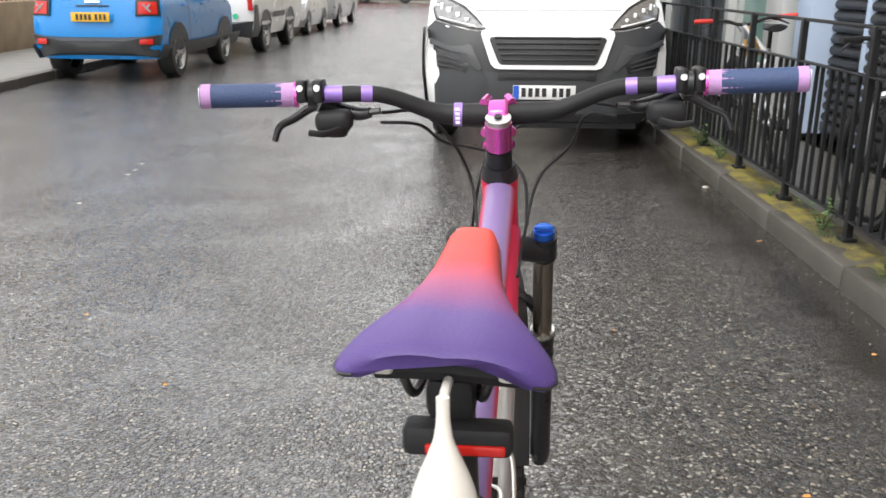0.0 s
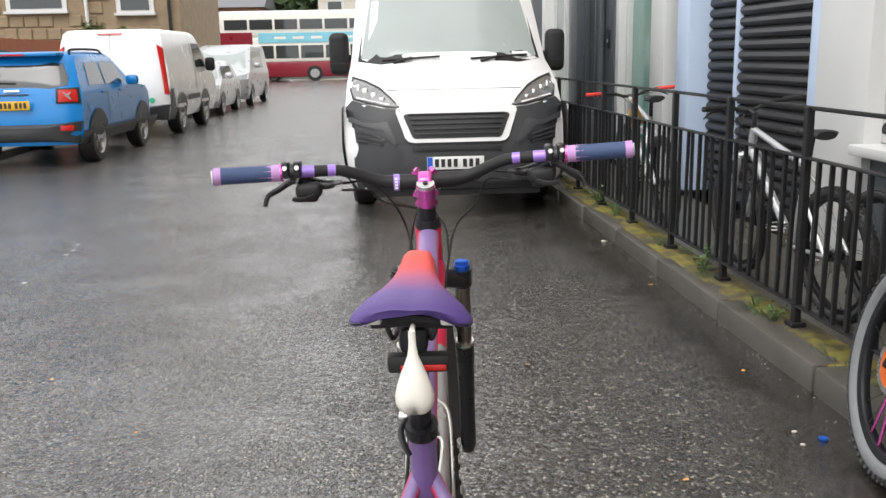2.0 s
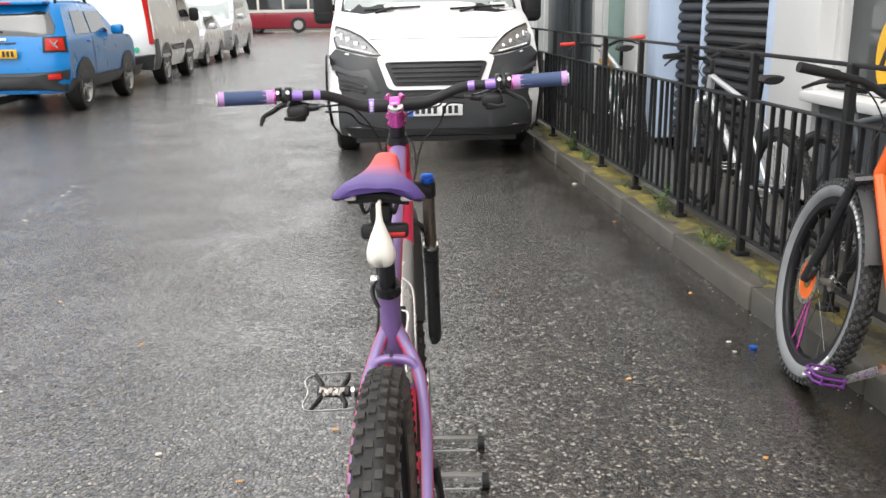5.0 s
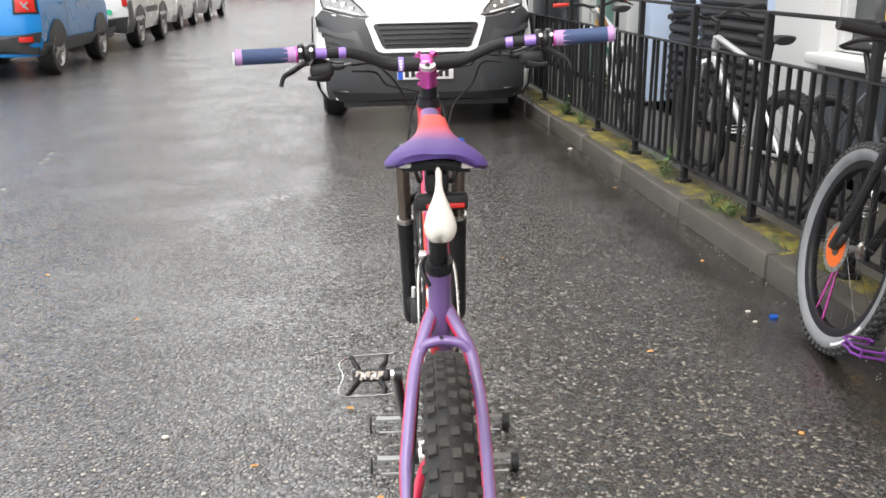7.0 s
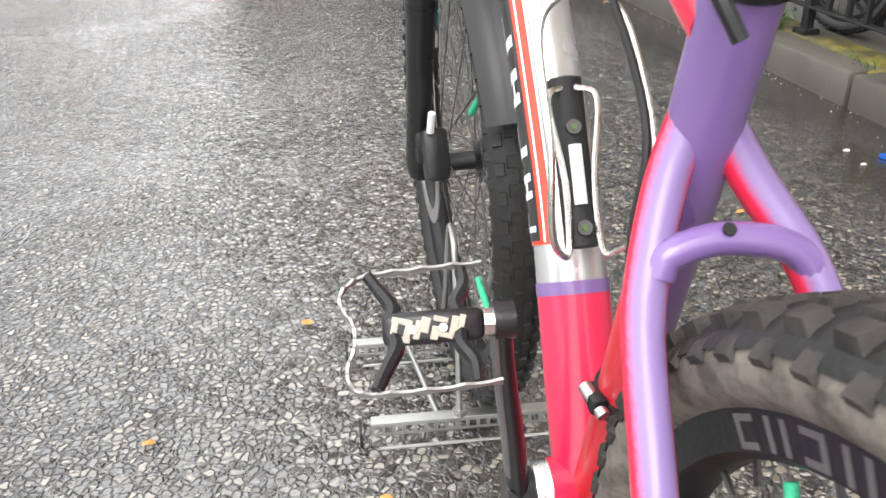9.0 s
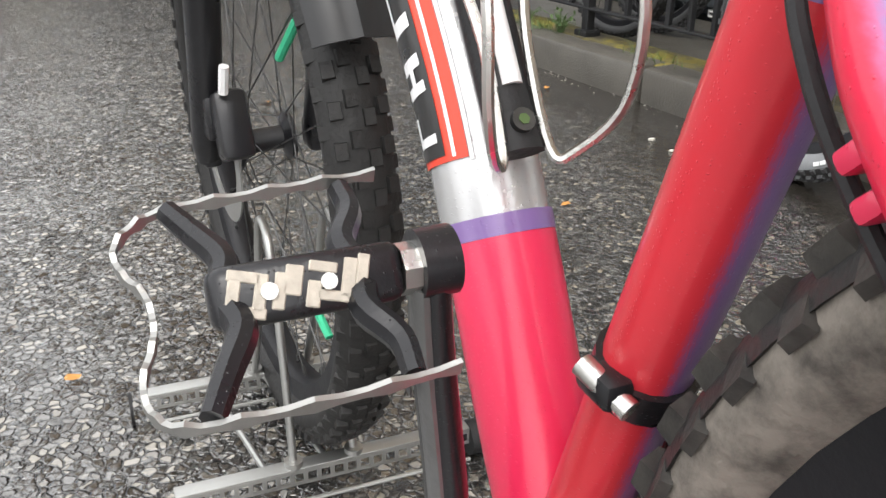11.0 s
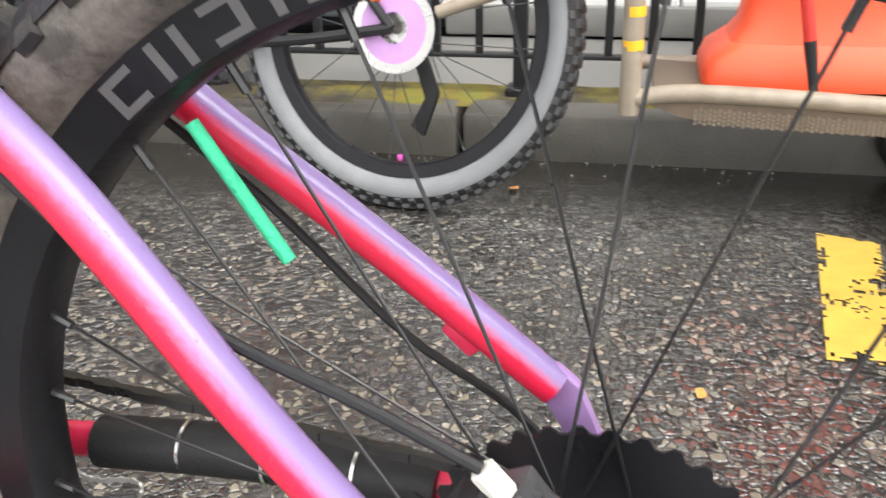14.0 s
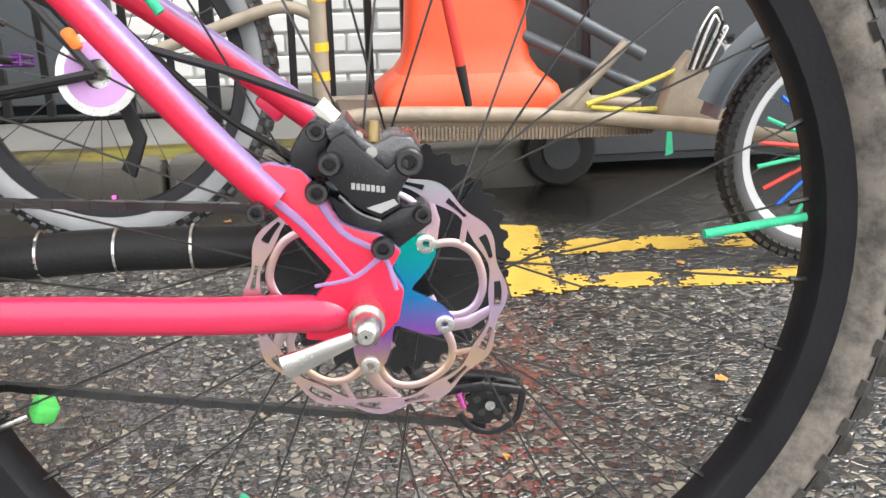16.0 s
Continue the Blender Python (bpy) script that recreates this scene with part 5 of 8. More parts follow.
# stays: bowed out from the seat tube to the dropouts
for sg in (-1, 1):
    if sg < 0:
        ss = [(-0.006, 0.3, 0.728), (-0.022, 0.286, 0.695), (-0.038, 0.259, 0.657), (-0.047, 0.233, 0.633), (-0.055, 0.188, 0.597), (-0.061, 0.15, 0.558), (-0.066, 0.118, 0.522), (-0.066, 0.084, 0.481), (-0.066, 0.05, 0.445)]
    else:
        ss = [(0.006, 0.3, 0.728), (0.024, 0.286, 0.695), (0.046, 0.256, 0.657), (0.055, 0.226, 0.618), (0.06, 0.186, 0.581), (0.062, 0.128, 0.539), (0.062, 0.07, 0.496), (0.062, 0.028, 0.463), (0.062, 0.018, 0.455)]
    ss = smoothed(ss, 5)
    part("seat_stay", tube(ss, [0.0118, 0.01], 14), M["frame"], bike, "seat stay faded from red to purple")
    cs = smoothed([(sg * 0.026, 0.42, 0.36), (sg * 0.045, 0.34, 0.368), (sg * 0.058, 0.22, 0.373), (sg * 0.064, 0.1, 0.371), (sg * 0.064, 0.045, 0.3705), (sg * 0.0645, 0.022, 0.369), (sg * 0.0645, 0.008, 0.367)], 5)
    part("chain_stay", tube(cs, [0.0125] * (len(cs) - 7) + [0.0125, 0.0118, 0.0108, 0.0096, 0.0082, 0.0062, 0.002], 14, sx=0.75), M["pinktube"], bike, "pink-red chain stay")
    drop = [(0.075, 0.462), (0.052, 0.468), (0.034, 0.464), (0.024, 0.452), (0.012, 0.43), (0.0, 0.425), (-0.012, 0.422), (-0.024, 0.411), (-0.017, 0.399), (-0.025, 0.385), (-0.021, 0.365), (-0.008, 0.352), (0.012, 0.351), (0.038, 0.354), (0.036, 0.373), (0.019, 0.399), (0.045, 0.431)]
    lo, hi = sorted((sg * 0.0605, sg * 0.0685))
    if sg > 0:
        drop = [(0.03, 0.458), (0.018, 0.468), (0.006, 0.458), (-0.006, 0.43), (-0.012, 0.4), (-0.02, 0.362), (-0.008, 0.35), (0.015, 0.352), (0.012, 0.4), (0.014, 0.43)]
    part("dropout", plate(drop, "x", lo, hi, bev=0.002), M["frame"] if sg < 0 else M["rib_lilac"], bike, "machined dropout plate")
# dropout ridges; their pale lilac also draws the highlight along the edges
for yz, rr in ((((0.068, 0.459), (0.04, 0.436), (0.018, 0.41), (0.006, 0.395)), [0.0034, 0.0013]), (((0.03, 0.455), (0.012, 0.425), (-0.012, 0.409), (-0.02, 0.386)), [0.0028, 0.0014]), (((0.03, 0.39), (0.006, 0.395), (-0.012, 0.409)), [0.0012, 0.002])):
    part("dropout_rib", tube(smoothed([(-0.0683, y, z) for y, z in yz], 4), rr, 8, sx=0.55), M["rib_lilac"], bike, "lilac ridge of the dropout, its edge highlight in the colour")
bridge = smoothed([(-0.034, 0.255, 0.658), (-0.028, 0.258, 0.668), (0, 0.26, 0.674), (0.035, 0.256, 0.668), (0.05, 0.25, 0.65)], 5)
br = part("stay_bridge", tube(bridge, 0.0088, 12), M["purple"], bike, "purple stay bridge with a hole")
part("bridge_hole", tube([(0, 0.2543, 0.6816), (0, 0.2534, 0.6828)], 0.0036, 12), M["grille"], br)
for yy, zz in ((0.253, 0.63), (0.246, 0.621)):
    part("clip", box((-0.043, yy, zz), (0.011, 0.0065, 0.009), bev=0.002, m=pose(0, 0, 0, 45)), M["pinktube"], bike)
part("clip", box((0.063, 0.066, 0.478), (0.012, 0.022, 0.01), bev=0.003, m=pose(0, 0, 0, 45)), M["pinktube"], bike)
# black foam wrap round the right chain stay
wrap = part("chain_stay_wrap", tube(smoothed([(0.05, 0.3, 0.37), (0.06, 0.2, 0.374), (0.064, 0.1, 0.373), (0.064, 0.082, 0.373)], 5), 0.0165, 14), M["blackmatt"], bike, "black chain stay protector with zip ties")
for yy in (0.24, 0.185, 0.13):
    part("zip_tie", lathe([(-0.001, 0.0168), (-0.001, 0.0182), (0.001, 0.0182), (0.001, 0.0168)], 20), M["steel"], wrap).matrix_basis = pose(0.0635 - max(0, (yy - 0.13)) * 0.05, yy, 0.3735, 0, 0, 90)


def knob_row(bm, c, r, x, w, l, h, n, phase, tilt=0.0):
    """A row of tread blocks round a tyre."""
    for k in range(n):
        a = 2 * math.pi * (k + phase) / n
        m = Matrix.Translation(c) @ Matrix.Rotation(a, 4, "X") @ Matrix.Translation((x, r, 0)) @ Matrix.Rotation(tilt, 4, "Z")
        vs = []
        for dx, dy, dz in ((-1, 0, -1), (1, 0, -1), (1, 0, 1), (-1, 0, 1), (-0.86, 1, -0.84), (0.86, 1, -0.84), (0.86, 1, 0.84), (-0.86, 1, 0.84)):
            vs.append(bm.verts.new(m @ Vector((dx * w / 2, dy * h, dz * l / 2))))
        for f in ((4, 5, 6, 7), (0, 1, 5, 4), (1, 2, 6, 5), (2, 3, 7, 6), (3, 0, 4, 7)):
            bm.faces.new([vs[i] for i in f])


def wheel(name, parent, c, r, w, ri, ro, label, n=32, side=M["tyre"], tread=M["tread"], rim_mat=M["rim"], rot=0.0, m=None, flange=0.03, spoke_mat=M["spoke"], knobs=True, thin=0.0009, letters=0, hub_mat=M["black"]):
    """A spoked bicycle wheel: rim, tyre with tread blocks, hub, crossed spokes with nipples, valve."""
    c = Vector(c)
    hw = w * 0.3
    rim = part(name, lathe([(-hw, ro), (-hw * 0.86, ri + 0.004), (-hw * 0.55, ri), (hw * 0.55, ri), (hw * 0.86, ri + 0.004), (hw, ro)], 72, c=c), rim_mat, parent, label)
    if m is not None:
        rim.matrix_basis = m
    rc_ = (ro + r) / 2 - 0.004
    th = (r - ro) / 2 + 0.001
    prof = [(math.sin(t) * w * 0.5, rc_ - math.cos(t) * th) for t in [math.pi * 2 * k / 18 for k in range(18)]]
    ty = part("tyre", lathe(prof, 96, c=c), side, rim)
    if knobs:
        kb = bmesh.new()
        tr_ = r - 0.006
        for x in (-0.31, 0.31):
            knob_row(kb, c, tr_ - 0.005, x * w, w * 0.2, 0.0165, 0.0085, 68, 0.25, -0.3 * (1 if x > 0 else -1))
        for x in (-0.44, 0.44):
            knob_row(kb, c, tr_ - 0.0145, x * w, w * 0.2, 0.014, 0.0045, 68, 0.75, -0.8 * (1 if x > 0 else -1))
        knob_row(kb, c, tr_ - 0.002, -0.11 * w, w * 0.19, 0.0165, 0.0085, 68, 0.0)
        knob_row(kb, c, tr_ - 0.002, 0.11 * w, w * 0.19, 0.0165, 0.0085, 68, 0.5)
        # black carcass band, kept dark to carry the shade between the blocks
        band = [(math.sin(t) * (w * 0.5 + 0.0012), rc_ - math.cos(t) * (th + 0.0012)) for t in [math.pi * (0.6 + 0.8 * k / 10) for k in range(11)]]
        part("tread_shade_band", lathe(band, 96, c=c), M["tread"], rim)
        tagged(part("tread", kb, tread, rim, "black rubber tread blocks", smooth=0), kind="stuff")
    part("hub", lathe([(-flange - 0.004, 0.012), (-flange - 0.004, 0.029), (-flange + 0.002, 0.029), (-flange + 0.008, 0.014), (flange - 0.008, 0.014), (flange - 0.002, 0.029), (flange + 0.004, 0.029), (flange + 0.004, 0.012)], 28, c=c), hub_mat, rim)
    for k in range(n):
        sgn = 1 if k % 2 else -1
        lead = 1 if (k // 2) % 2 else -1
        a = 2 * math.pi * k / n + rot
        p0 = polar(0.026, a + lead * 1.15, sgn * flange, c)
        p1 = polar(ri + 0.003, a, sgn * 0.003, c)
        part("spoke", tube([p0, p1], thin, 5), spoke_mat, rim)
        part("nipple", tube([p1.lerp(p0, 0.055), p1], 0.0022, 6), spoke_mat, rim)
    return rim


RIN = 0.301
rear = wheel("rear_wheel", bike, RA, 0.371, 0.066, RIN, 0.325, "rear wheel with deep black rim and dusty knobbly tyre", rot=radians(2.8), n=32, tread=M["dusty"])
# raised lettering-like strokes on the rim's sides, plain bars only
for sg in (-1,):
    for a0, kinds in ((radians(53), "abcbdacb"),):
        for k, ch in enumerate(kinds):
            a = a0 + k * radians(5.3)

            def stroke(d0, d1, r0, r1):
                b = bmesh.new()
                q = []
                for rr, aa in ((r0, a + radians(d0)), (r0, a + radians(d1)), (r1, a + radians(d1)), (r1, a + radians(d0))):
                    f = (rr - RIN - 0.004) / 0.02
                    q.append(polar(rr, aa, -0.0192 * (0.86 + 0.14 * f) - 0.0008, RA))
                v = [b.verts.new(p) for p in q + [p + Vector((0.0025, 0, 0)) for p in q]]
                for f in ((0, 1, 2, 3), (4, 5, 6, 7), (0, 1, 5, 4), (1, 2, 6, 5), (2, 3, 7, 6), (3, 0, 4, 7)):
                    b.faces.new([v[i] for i in f])
                part("rim_stroke", b, M["rimletter"], rear, smooth=0)
            lo, hi = 0.3062, 0.3222
            if ch in "ab":
                stroke(-1.8, -0.95, lo, hi)
            if ch in "ac":
                stroke(-1.8, 1.5, hi - 0.0034, hi)
                stroke(-1.8, 1.5, lo, lo + 0.0034)
            if ch in "bcd":
                stroke(0.65, 1.5, lo, hi)


def spoke_cover(ang, r0, r1, x):
    part("spoke_cover", tube([polar(r0, ang, x * 0.8, RA), polar(r1, ang, x * 0.3, RA)], 0.0033, 10), M["green"], rear, "green foam spoke cover")


spoke_cover(radians(53.7), 0.222, 0.291, -0.012)
spoke_cover(radians(173.6), 0.222, 0.296, -0.012)
spoke_cover(radians(-58), 0.215, 0.285, 0.012)
va = math.atan2(0.278 - RA.z, 0.229 - RA.y)
vdir = polar(1, va) - polar(0, va)
valve = part("valve", tube([polar(RIN + 0.004, va, 0, RA), polar(RIN - 0.024, va, 0, RA)], 0.0032, 10), M["steel"], rear)
part("valve_cap", box(polar(RIN - 0.036, va, 0, RA), (0.016, 0.016, 0.016), bev=0.003, m=Matrix.Rotation(0.5, 4, "X") @ Matrix.Rotation(0.6, 4, "Z")), M["die"], rear, "green dice-shaped valve cap")
# axle and quick release
part("axle_nut", lathe([(-0.0685, 0.004), (-0.0685, 0.0115), (-0.08, 0.0115), (-0.08, 0.008), (-0.086, 0.0095), (-0.098, 0.0085), (-0.102, 0.005), (-0.102, 0.001), (-0.0685, 0.001)], 20, c=(0, -0.001, 0.37)), M["steel"], bike, "steel quick-release nut")
qr = smoothed([(-0.094, 0.006, 0.366), (-0.093, 0.02, 0.36), (-0.09, 0.035, 0.352), (-0.088, 0.049, 0.3455)], 5)
part("release_lever", tube(qr, [0.0045, 0.0085], 10, sx=0.5), M["steel"], bike, "silver quick-release lever")

# brake disc: a scalloped ring on six curved arms round a coloured spider
DC = Vector((-0.0565, -0.007, 0.377))
rt = bmesh.new()
seg = 120
rings = []
for k in range(seg):
    a = 2 * math.pi * k / seg
    wv = 0.0022 * math.cos(a * 12)
    row = []
    for x in (-0.001, 0.001):
        row += [rt.verts.new(polar(0.0725 - wv * 0.6, a, x, DC)), rt.verts.new(polar(0.0815 + wv, a, x, DC))]
    rings.append(row)
for k in range(seg):
    a, b = rings[k], rings[(k + 1) % seg]
    if k % 8 in (2, 3, 4, 5):
        # slots cut through the braking ring
        mid = []
        for q in (a, b):
            mid.append([rt.verts.new(q[0].co.lerp(q[1].co, 0.3)), rt.verts.new(q[0].co.lerp(q[1].co, 0.7)), rt.verts.new(q[2].co.lerp(q[3].co, 0.3)), rt.verts.new(q[2].co.lerp(q[3].co, 0.7))])
        for i, j in ((0, 2),):
            rt.faces.new((a[0], b[0], mid[1][0], mid[0][0]))
            rt.faces.new((mid[0][1], mid[1][1], b[1], a[1]))
            rt.faces.new((a[2], b[2], mid[1][2], mid[0][2]))
            rt.faces.new((mid[0][3], mid[1][3], b[3], a[3]))
    else:
        rt.faces.new((a[0], b[0], b[1], a[1]))
        rt.faces.new((a[2], b[2], b[3], a[3]))
    rt.faces.new((a[1], b[1], b[3], a[3]))
    rt.faces.new((a[0], b[0], b[2], a[2]))
rotor = part("brake_disc", rt, M["rotor"], bike, "oil-slick coloured brake disc")
ARMS = [radians(60.5 + 72 * k) for k in range(5)]
for k, a in enumerate(ARMS):
    w5 = radians(72)
    loop = [(0.046, 0.07), (0.053, 0.1), (0.062, 0.2), (0.0675, 0.34), (0.0685, 0.5), (0.0675, 0.64), (0.063, 0.78), (0.055, 0.87), (0.046, 0.9), (0.038, 0.82), (0.034, 0.68)]
    part("disc_arm", tube(smoothed([polar(r_, a + w5 * f, 0, DC) for r_, f in loop], 4), 0.0027, 8, sx=0.36), M["rotor"], rotor, "looped rib of the brake disc")
    part("disc_arm", tube([polar(0.05, a, 0, DC), polar(0.062, a - 0.1, 0, DC), polar(0.0745, a - 0.28, 0, DC)], [0.0055, 0.0028], 8, sx=0.2), M["rotor"], rotor)
    part("disc_arm", tube([polar(0.064, a + w5 * 0.22, 0, DC), polar(0.0745, a + w5 * 0.1, 0, DC)], 0.0022, 6, sx=0.4), M["rotor"], rotor)
    part("rivet", lathe([(0.0, 0.0), (0.0, 0.0062), (-0.0025, 0.0062), (-0.003, 0.0052), (-0.003, 0.0026), (-0.0012, 0.0022), (-0.0012, 0.0)], 18, c=DC + polar(0.0475, a) - Vector((0.0005, 0, 0))), M["steel"], rotor, "steel rivet")
sp_out = []
for k in range(60):
    a = 2 * math.pi * k / 60
    q = 0.0385 + 0.0155 * math.cos(5 * (a - ARMS[0]))
    sp_out.append((DC.y + q * math.cos(a), DC.z + q * math.sin(a)))
part("disc_spider", plate(sp_out, "x", -0.0582, -0.0552), M["spider"], rotor, "blue-green disc carrier")

# brake caliper over the disc
cal = [(0.014, 0.483), (0.007, 0.486), (-0.001, 0.477), (-0.012, 0.468), (-0.017, 0.463), (-0.023, 0.47), (-0.029, 0.47), (-0.03, 0.46), (-0.026, 0.454), (-0.022, 0.447), (-0.024, 0.441), (-0.012, 0.434), (0.0, 0.44), (0.011, 0.451), (0.019, 0.46), (0.02, 0.473)]
caliper = part("brake_caliper", plate(cal, "x", -0.0745, -0.04, bev=0.0012), M["black"], bike, "black hydraulic brake caliper")
# bridge in a lighter grey that paints in the wet shine on black
part("caliper_bridge", plate([(0.019, 0.488), (0.007, 0.494), (-0.001, 0.483), (-0.009, 0.477), (-0.02, 0.483), (-0.031, 0.482), (-0.037, 0.474), (-0.035, 0.466), (-0.026, 0.468), (-0.018, 0.462), (-0.011, 0.467), (-0.001, 0.475), (0.008, 0.485), (0.016, 0.48)], "x", -0.071, -0.042, bev=0.0015), M["greyed"], caliper, "caliper bridge, greyed for its wet shine")
part("caliper_ear", plate([(0.04, 0.474), (0.032, 0.486), (0.022, 0.494), (0.015, 0.489), (0.018, 0.475), (0.02, 0.456), (0.035, 0.461), (0.04, 0.466)], "x", -0.067, -0.045, bev=0.0015), M["black"], caliper)
part("mount_adapter", plate([(0.03, 0.458), (0.021, 0.453), (0.014, 0.433), (0.001, 0.418), (-0.02, 0.41), (-0.043, 0.428), (-0.039, 0.44), (-0.023, 0.437), (-0.011, 0.43), (0.001, 0.436), (0.012, 0.446)][::-1], "x", -0.0655, -0.047, bev=0.0012), M["black"], bike, "black brake mount adapter")
part("caliper_rim", tube(smoothed([(-0.0745, 0.012, 0.449), (-0.0745, 0.001, 0.438), (-0.0745, -0.012, 0.4325)], 4), 0.0012, 6), M["greyed"], caliper)
for yy, zz, rr, x0 in ((0.025, 0.4505, 0.0072, -0.073), (-0.0125, 0.4145, 0.0072, -0.073), (0.0165, 0.4685, 0.0072, -0.0775), (-0.0295, 0.468, 0.0085, -0.0755), (0.0235, 0.4865, 0.0062, -0.0705), (0.06, 0.4415, 0.006, -0.08), (-0.037, 0.434, 0.0055, -0.069)):
    bo = part("bolt", lathe([(0.0, 0.0), (0.0, rr), (-0.004, rr), (-0.0055, rr * 0.85), (-0.0055, rr * 0.45), (-0.002, rr * 0.4), (-0.002, 0.0)], 18, c=(x0 + 0.004, yy, zz)), M["black"], caliper)
    part("bolt_rim", lathe([(-0.0053, rr * 0.88), (-0.0059, rr * 0.84), (-0.0059, rr * 0.6), (-0.0053, rr * 0.56)], 18, c=(x0 + 0.004, yy, zz)), M["spoke"], caliper)
for k in range(7):
    part("caliper_mark", box((-0.0748, 0.0035 - 0.0029 * k, 0.4545 - 0.0004 * k), (0.0008, 0.0021, 0.0036)), M["printgrey"], caliper, smooth=0)
part("caliper_badge", plate([(-0.004, 0.441), (-0.02, 0.446), (-0.0225, 0.443), (-0.012, 0.4375)], "x", -0.0752, -0.0742), M["printgrey"], caliper, smooth=0)
bleed = part("bleed_screw", tube([(-0.062, -0.009, 0.478), (-0.06, -0.0095, 0.49)], 0.0036, 10), M["brassy"], caliper)
part("screw_head", tube([(-0.0665, -0.008, 0.4735), (-0.0715, -0.008, 0.4735)], 0.0034, 10), M["steel"], caliper)
part("screw_head", tube([(-0.064, -0.0005, 0.4825), (-0.069, -0.0005, 0.4825)], 0.003, 10), M["steel"], caliper)
part("hose_nut", tube([(-0.058, 0.0135, 0.4905), (-0.058, 0.0225, 0.5005)], 0.0055, 8), M["silicone"], caliper, "pale hose nut")
part("brake_hose", tube(smoothed([(-0.058, 0.0225, 0.5005), (-0.056, 0.07, 0.519), (-0.052, 0.135, 0.54), (-0.046, 0.2, 0.576), (-0.042, 0.237, 0.603), (-0.042, 0.26, 0.626), (-0.04, 0.277, 0.646), (-0.036, 0.29, 0.667), (-0.026, 0.312, 0.722), (-0.026, 0.42, 0.79), (-0.027, 0.6, 0.862), (-0.03, 0.74, 0.9)], 6), 0.0026, 8), M["blackmatt"], bike, "black hydraulic hose")
part("gear_cable", tube(smoothed([(0.062, -0.03, 0.33), (0.07, 0.03, 0.42), (0.066, 0.1, 0.472), (0.063, 0.17, 0.542), (0.055, 0.235, 0.602), (0.03, 0.29, 0.7)], 6), 0.0026, 8), M["blackmatt"], bike)

# cassette, chain, chainring, derailleur
for k in range(8):
    rr = 0.034 + k * 0.0078
    x = 0.052 - k * 0.0036
    out = []
    nt_ = int(14 + k * 3.4)
    for j in range(nt_ * 4):
        a = 2 * math.pi * j / (nt_ * 4)
        q = rr + (0.0022 if j % 4 in (1, 2) else -0.0022)
        out.append((RA.y + q * math.cos(a), RA.z + q * math.sin(a)))
    part("sprocket", plate(out, "x", x - 0.0008, x + 0.0008), M["black"] if k > 5 else M["spoke"], bike, "dark steel sprocket", smooth=0)
out = []
for j in range(32 * 4):
    a = 2 * math.pi * j / 128
    q = 0.066 + (0.0025 if j % 4 in (1, 2) else -0.0025)
    out.append((BB.y + q * math.cos(a), BB.z + q * math.sin(a)))
part("chainring", plate(out, "x", 0.0435, 0.046), M["black"], bike, smooth=0)
ch = bmesh.new()


def chain_run(a, b, x):
    a, b = Vector(a), Vector(b)
    n = int((b - a).length / 0.0127)
    ang = math.atan2((b - a).z, (b - a).y)
    for k in range(n):
        p = a.lerp(b, (k + 0.5) / n)
        wd = 0.0062 if k % 2 else 0.0042
        box((x, p.y, p.z), (wd, 0.0135, 0.0062), ch, 0.0, Matrix.Rotation(ang, 4, "X"))


chain_run((0, 0.0, 0.405), (0, BB.y, BB.z + 0.066), 0.044)
chain_run((0, -0.088, 0.222), (0, BB.y, BB.z - 0.066), 0.044)
tagged(part("chain", ch, M["spoke"], bike, "dark oily chain", smooth=0), kind="stuff")
mech = part("derailleur", plate([(-0.03, 0.268), (-0.048, 0.262), (-0.07, 0.266), (-0.094, 0.262), (-0.117, 0.256), (-0.121, 0.249), (-0.1, 0.247), (-0.075, 0.25), (-0.05, 0.248), (-0.03, 0.25)], "x", 0.05, 0.062, bev=0.003), M["black"], bike, "black rear derailleur")
part("hanger_link", tube(smoothed([(0.06, -0.012, 0.34), (0.061, -0.012, 0.3), (0.058, -0.035, 0.262)], 4), [0.008, 0.007], 8), M["black"], mech)
JW = (-0.091, 0.243)
jw = []
for j in range(44):
    a = 2 * math.pi * j / 44
    jw.append((JW[0] + (0.0195 if j % 4 in (1, 2) else 0.0165) * math.cos(a), JW[1] + (0.0195 if j % 4 in (1, 2) else 0.0165) * math.sin(a)))
jock = part("jockey_wheel", plate(jw, "x", 0.042, 0.046), M["blackmatt"], mech, smooth=0)
for j in range(5):
    a = 2 * math.pi * j / 5 + 0.3
    part("wheel_hole", disc((JW[0] + 0.0105 * math.cos(a), JW[1] + 0.0105 * math.sin(a)), 0.0033, 0.0412, 0.042, None, 8), M["spoke"], jock, smooth=0)
part("wheel_bolt", disc(JW, 0.0042, 0.036, 0.042, None, 10), M["steel"], jock)
cage = [(JW[0] + 0.0245 * math.cos(radians(d)), JW[1] + 0.0245 * math.sin(radians(d))) for d in range(195, 346, 15)]
part("cage_plate", tube([(0.0375, y, z) for y, z in [(-0.117, 0.254)] + cage[:]], 0.0028, 8, sx=0.6), M["black"], mech)
part("cage_plate", tube([(0.0375, -0.05, 0.256), (0.0375, -0.085, 0.26), (0.0375, -0.117, 0.254)], 0.004, 8, sx=0.5), M["black"], mech)
part("pivot", tube([(0.03, -0.066, 0.258), (0.03, -0.07, 0.246)], 0.0024, 8), M["pink"], mech)

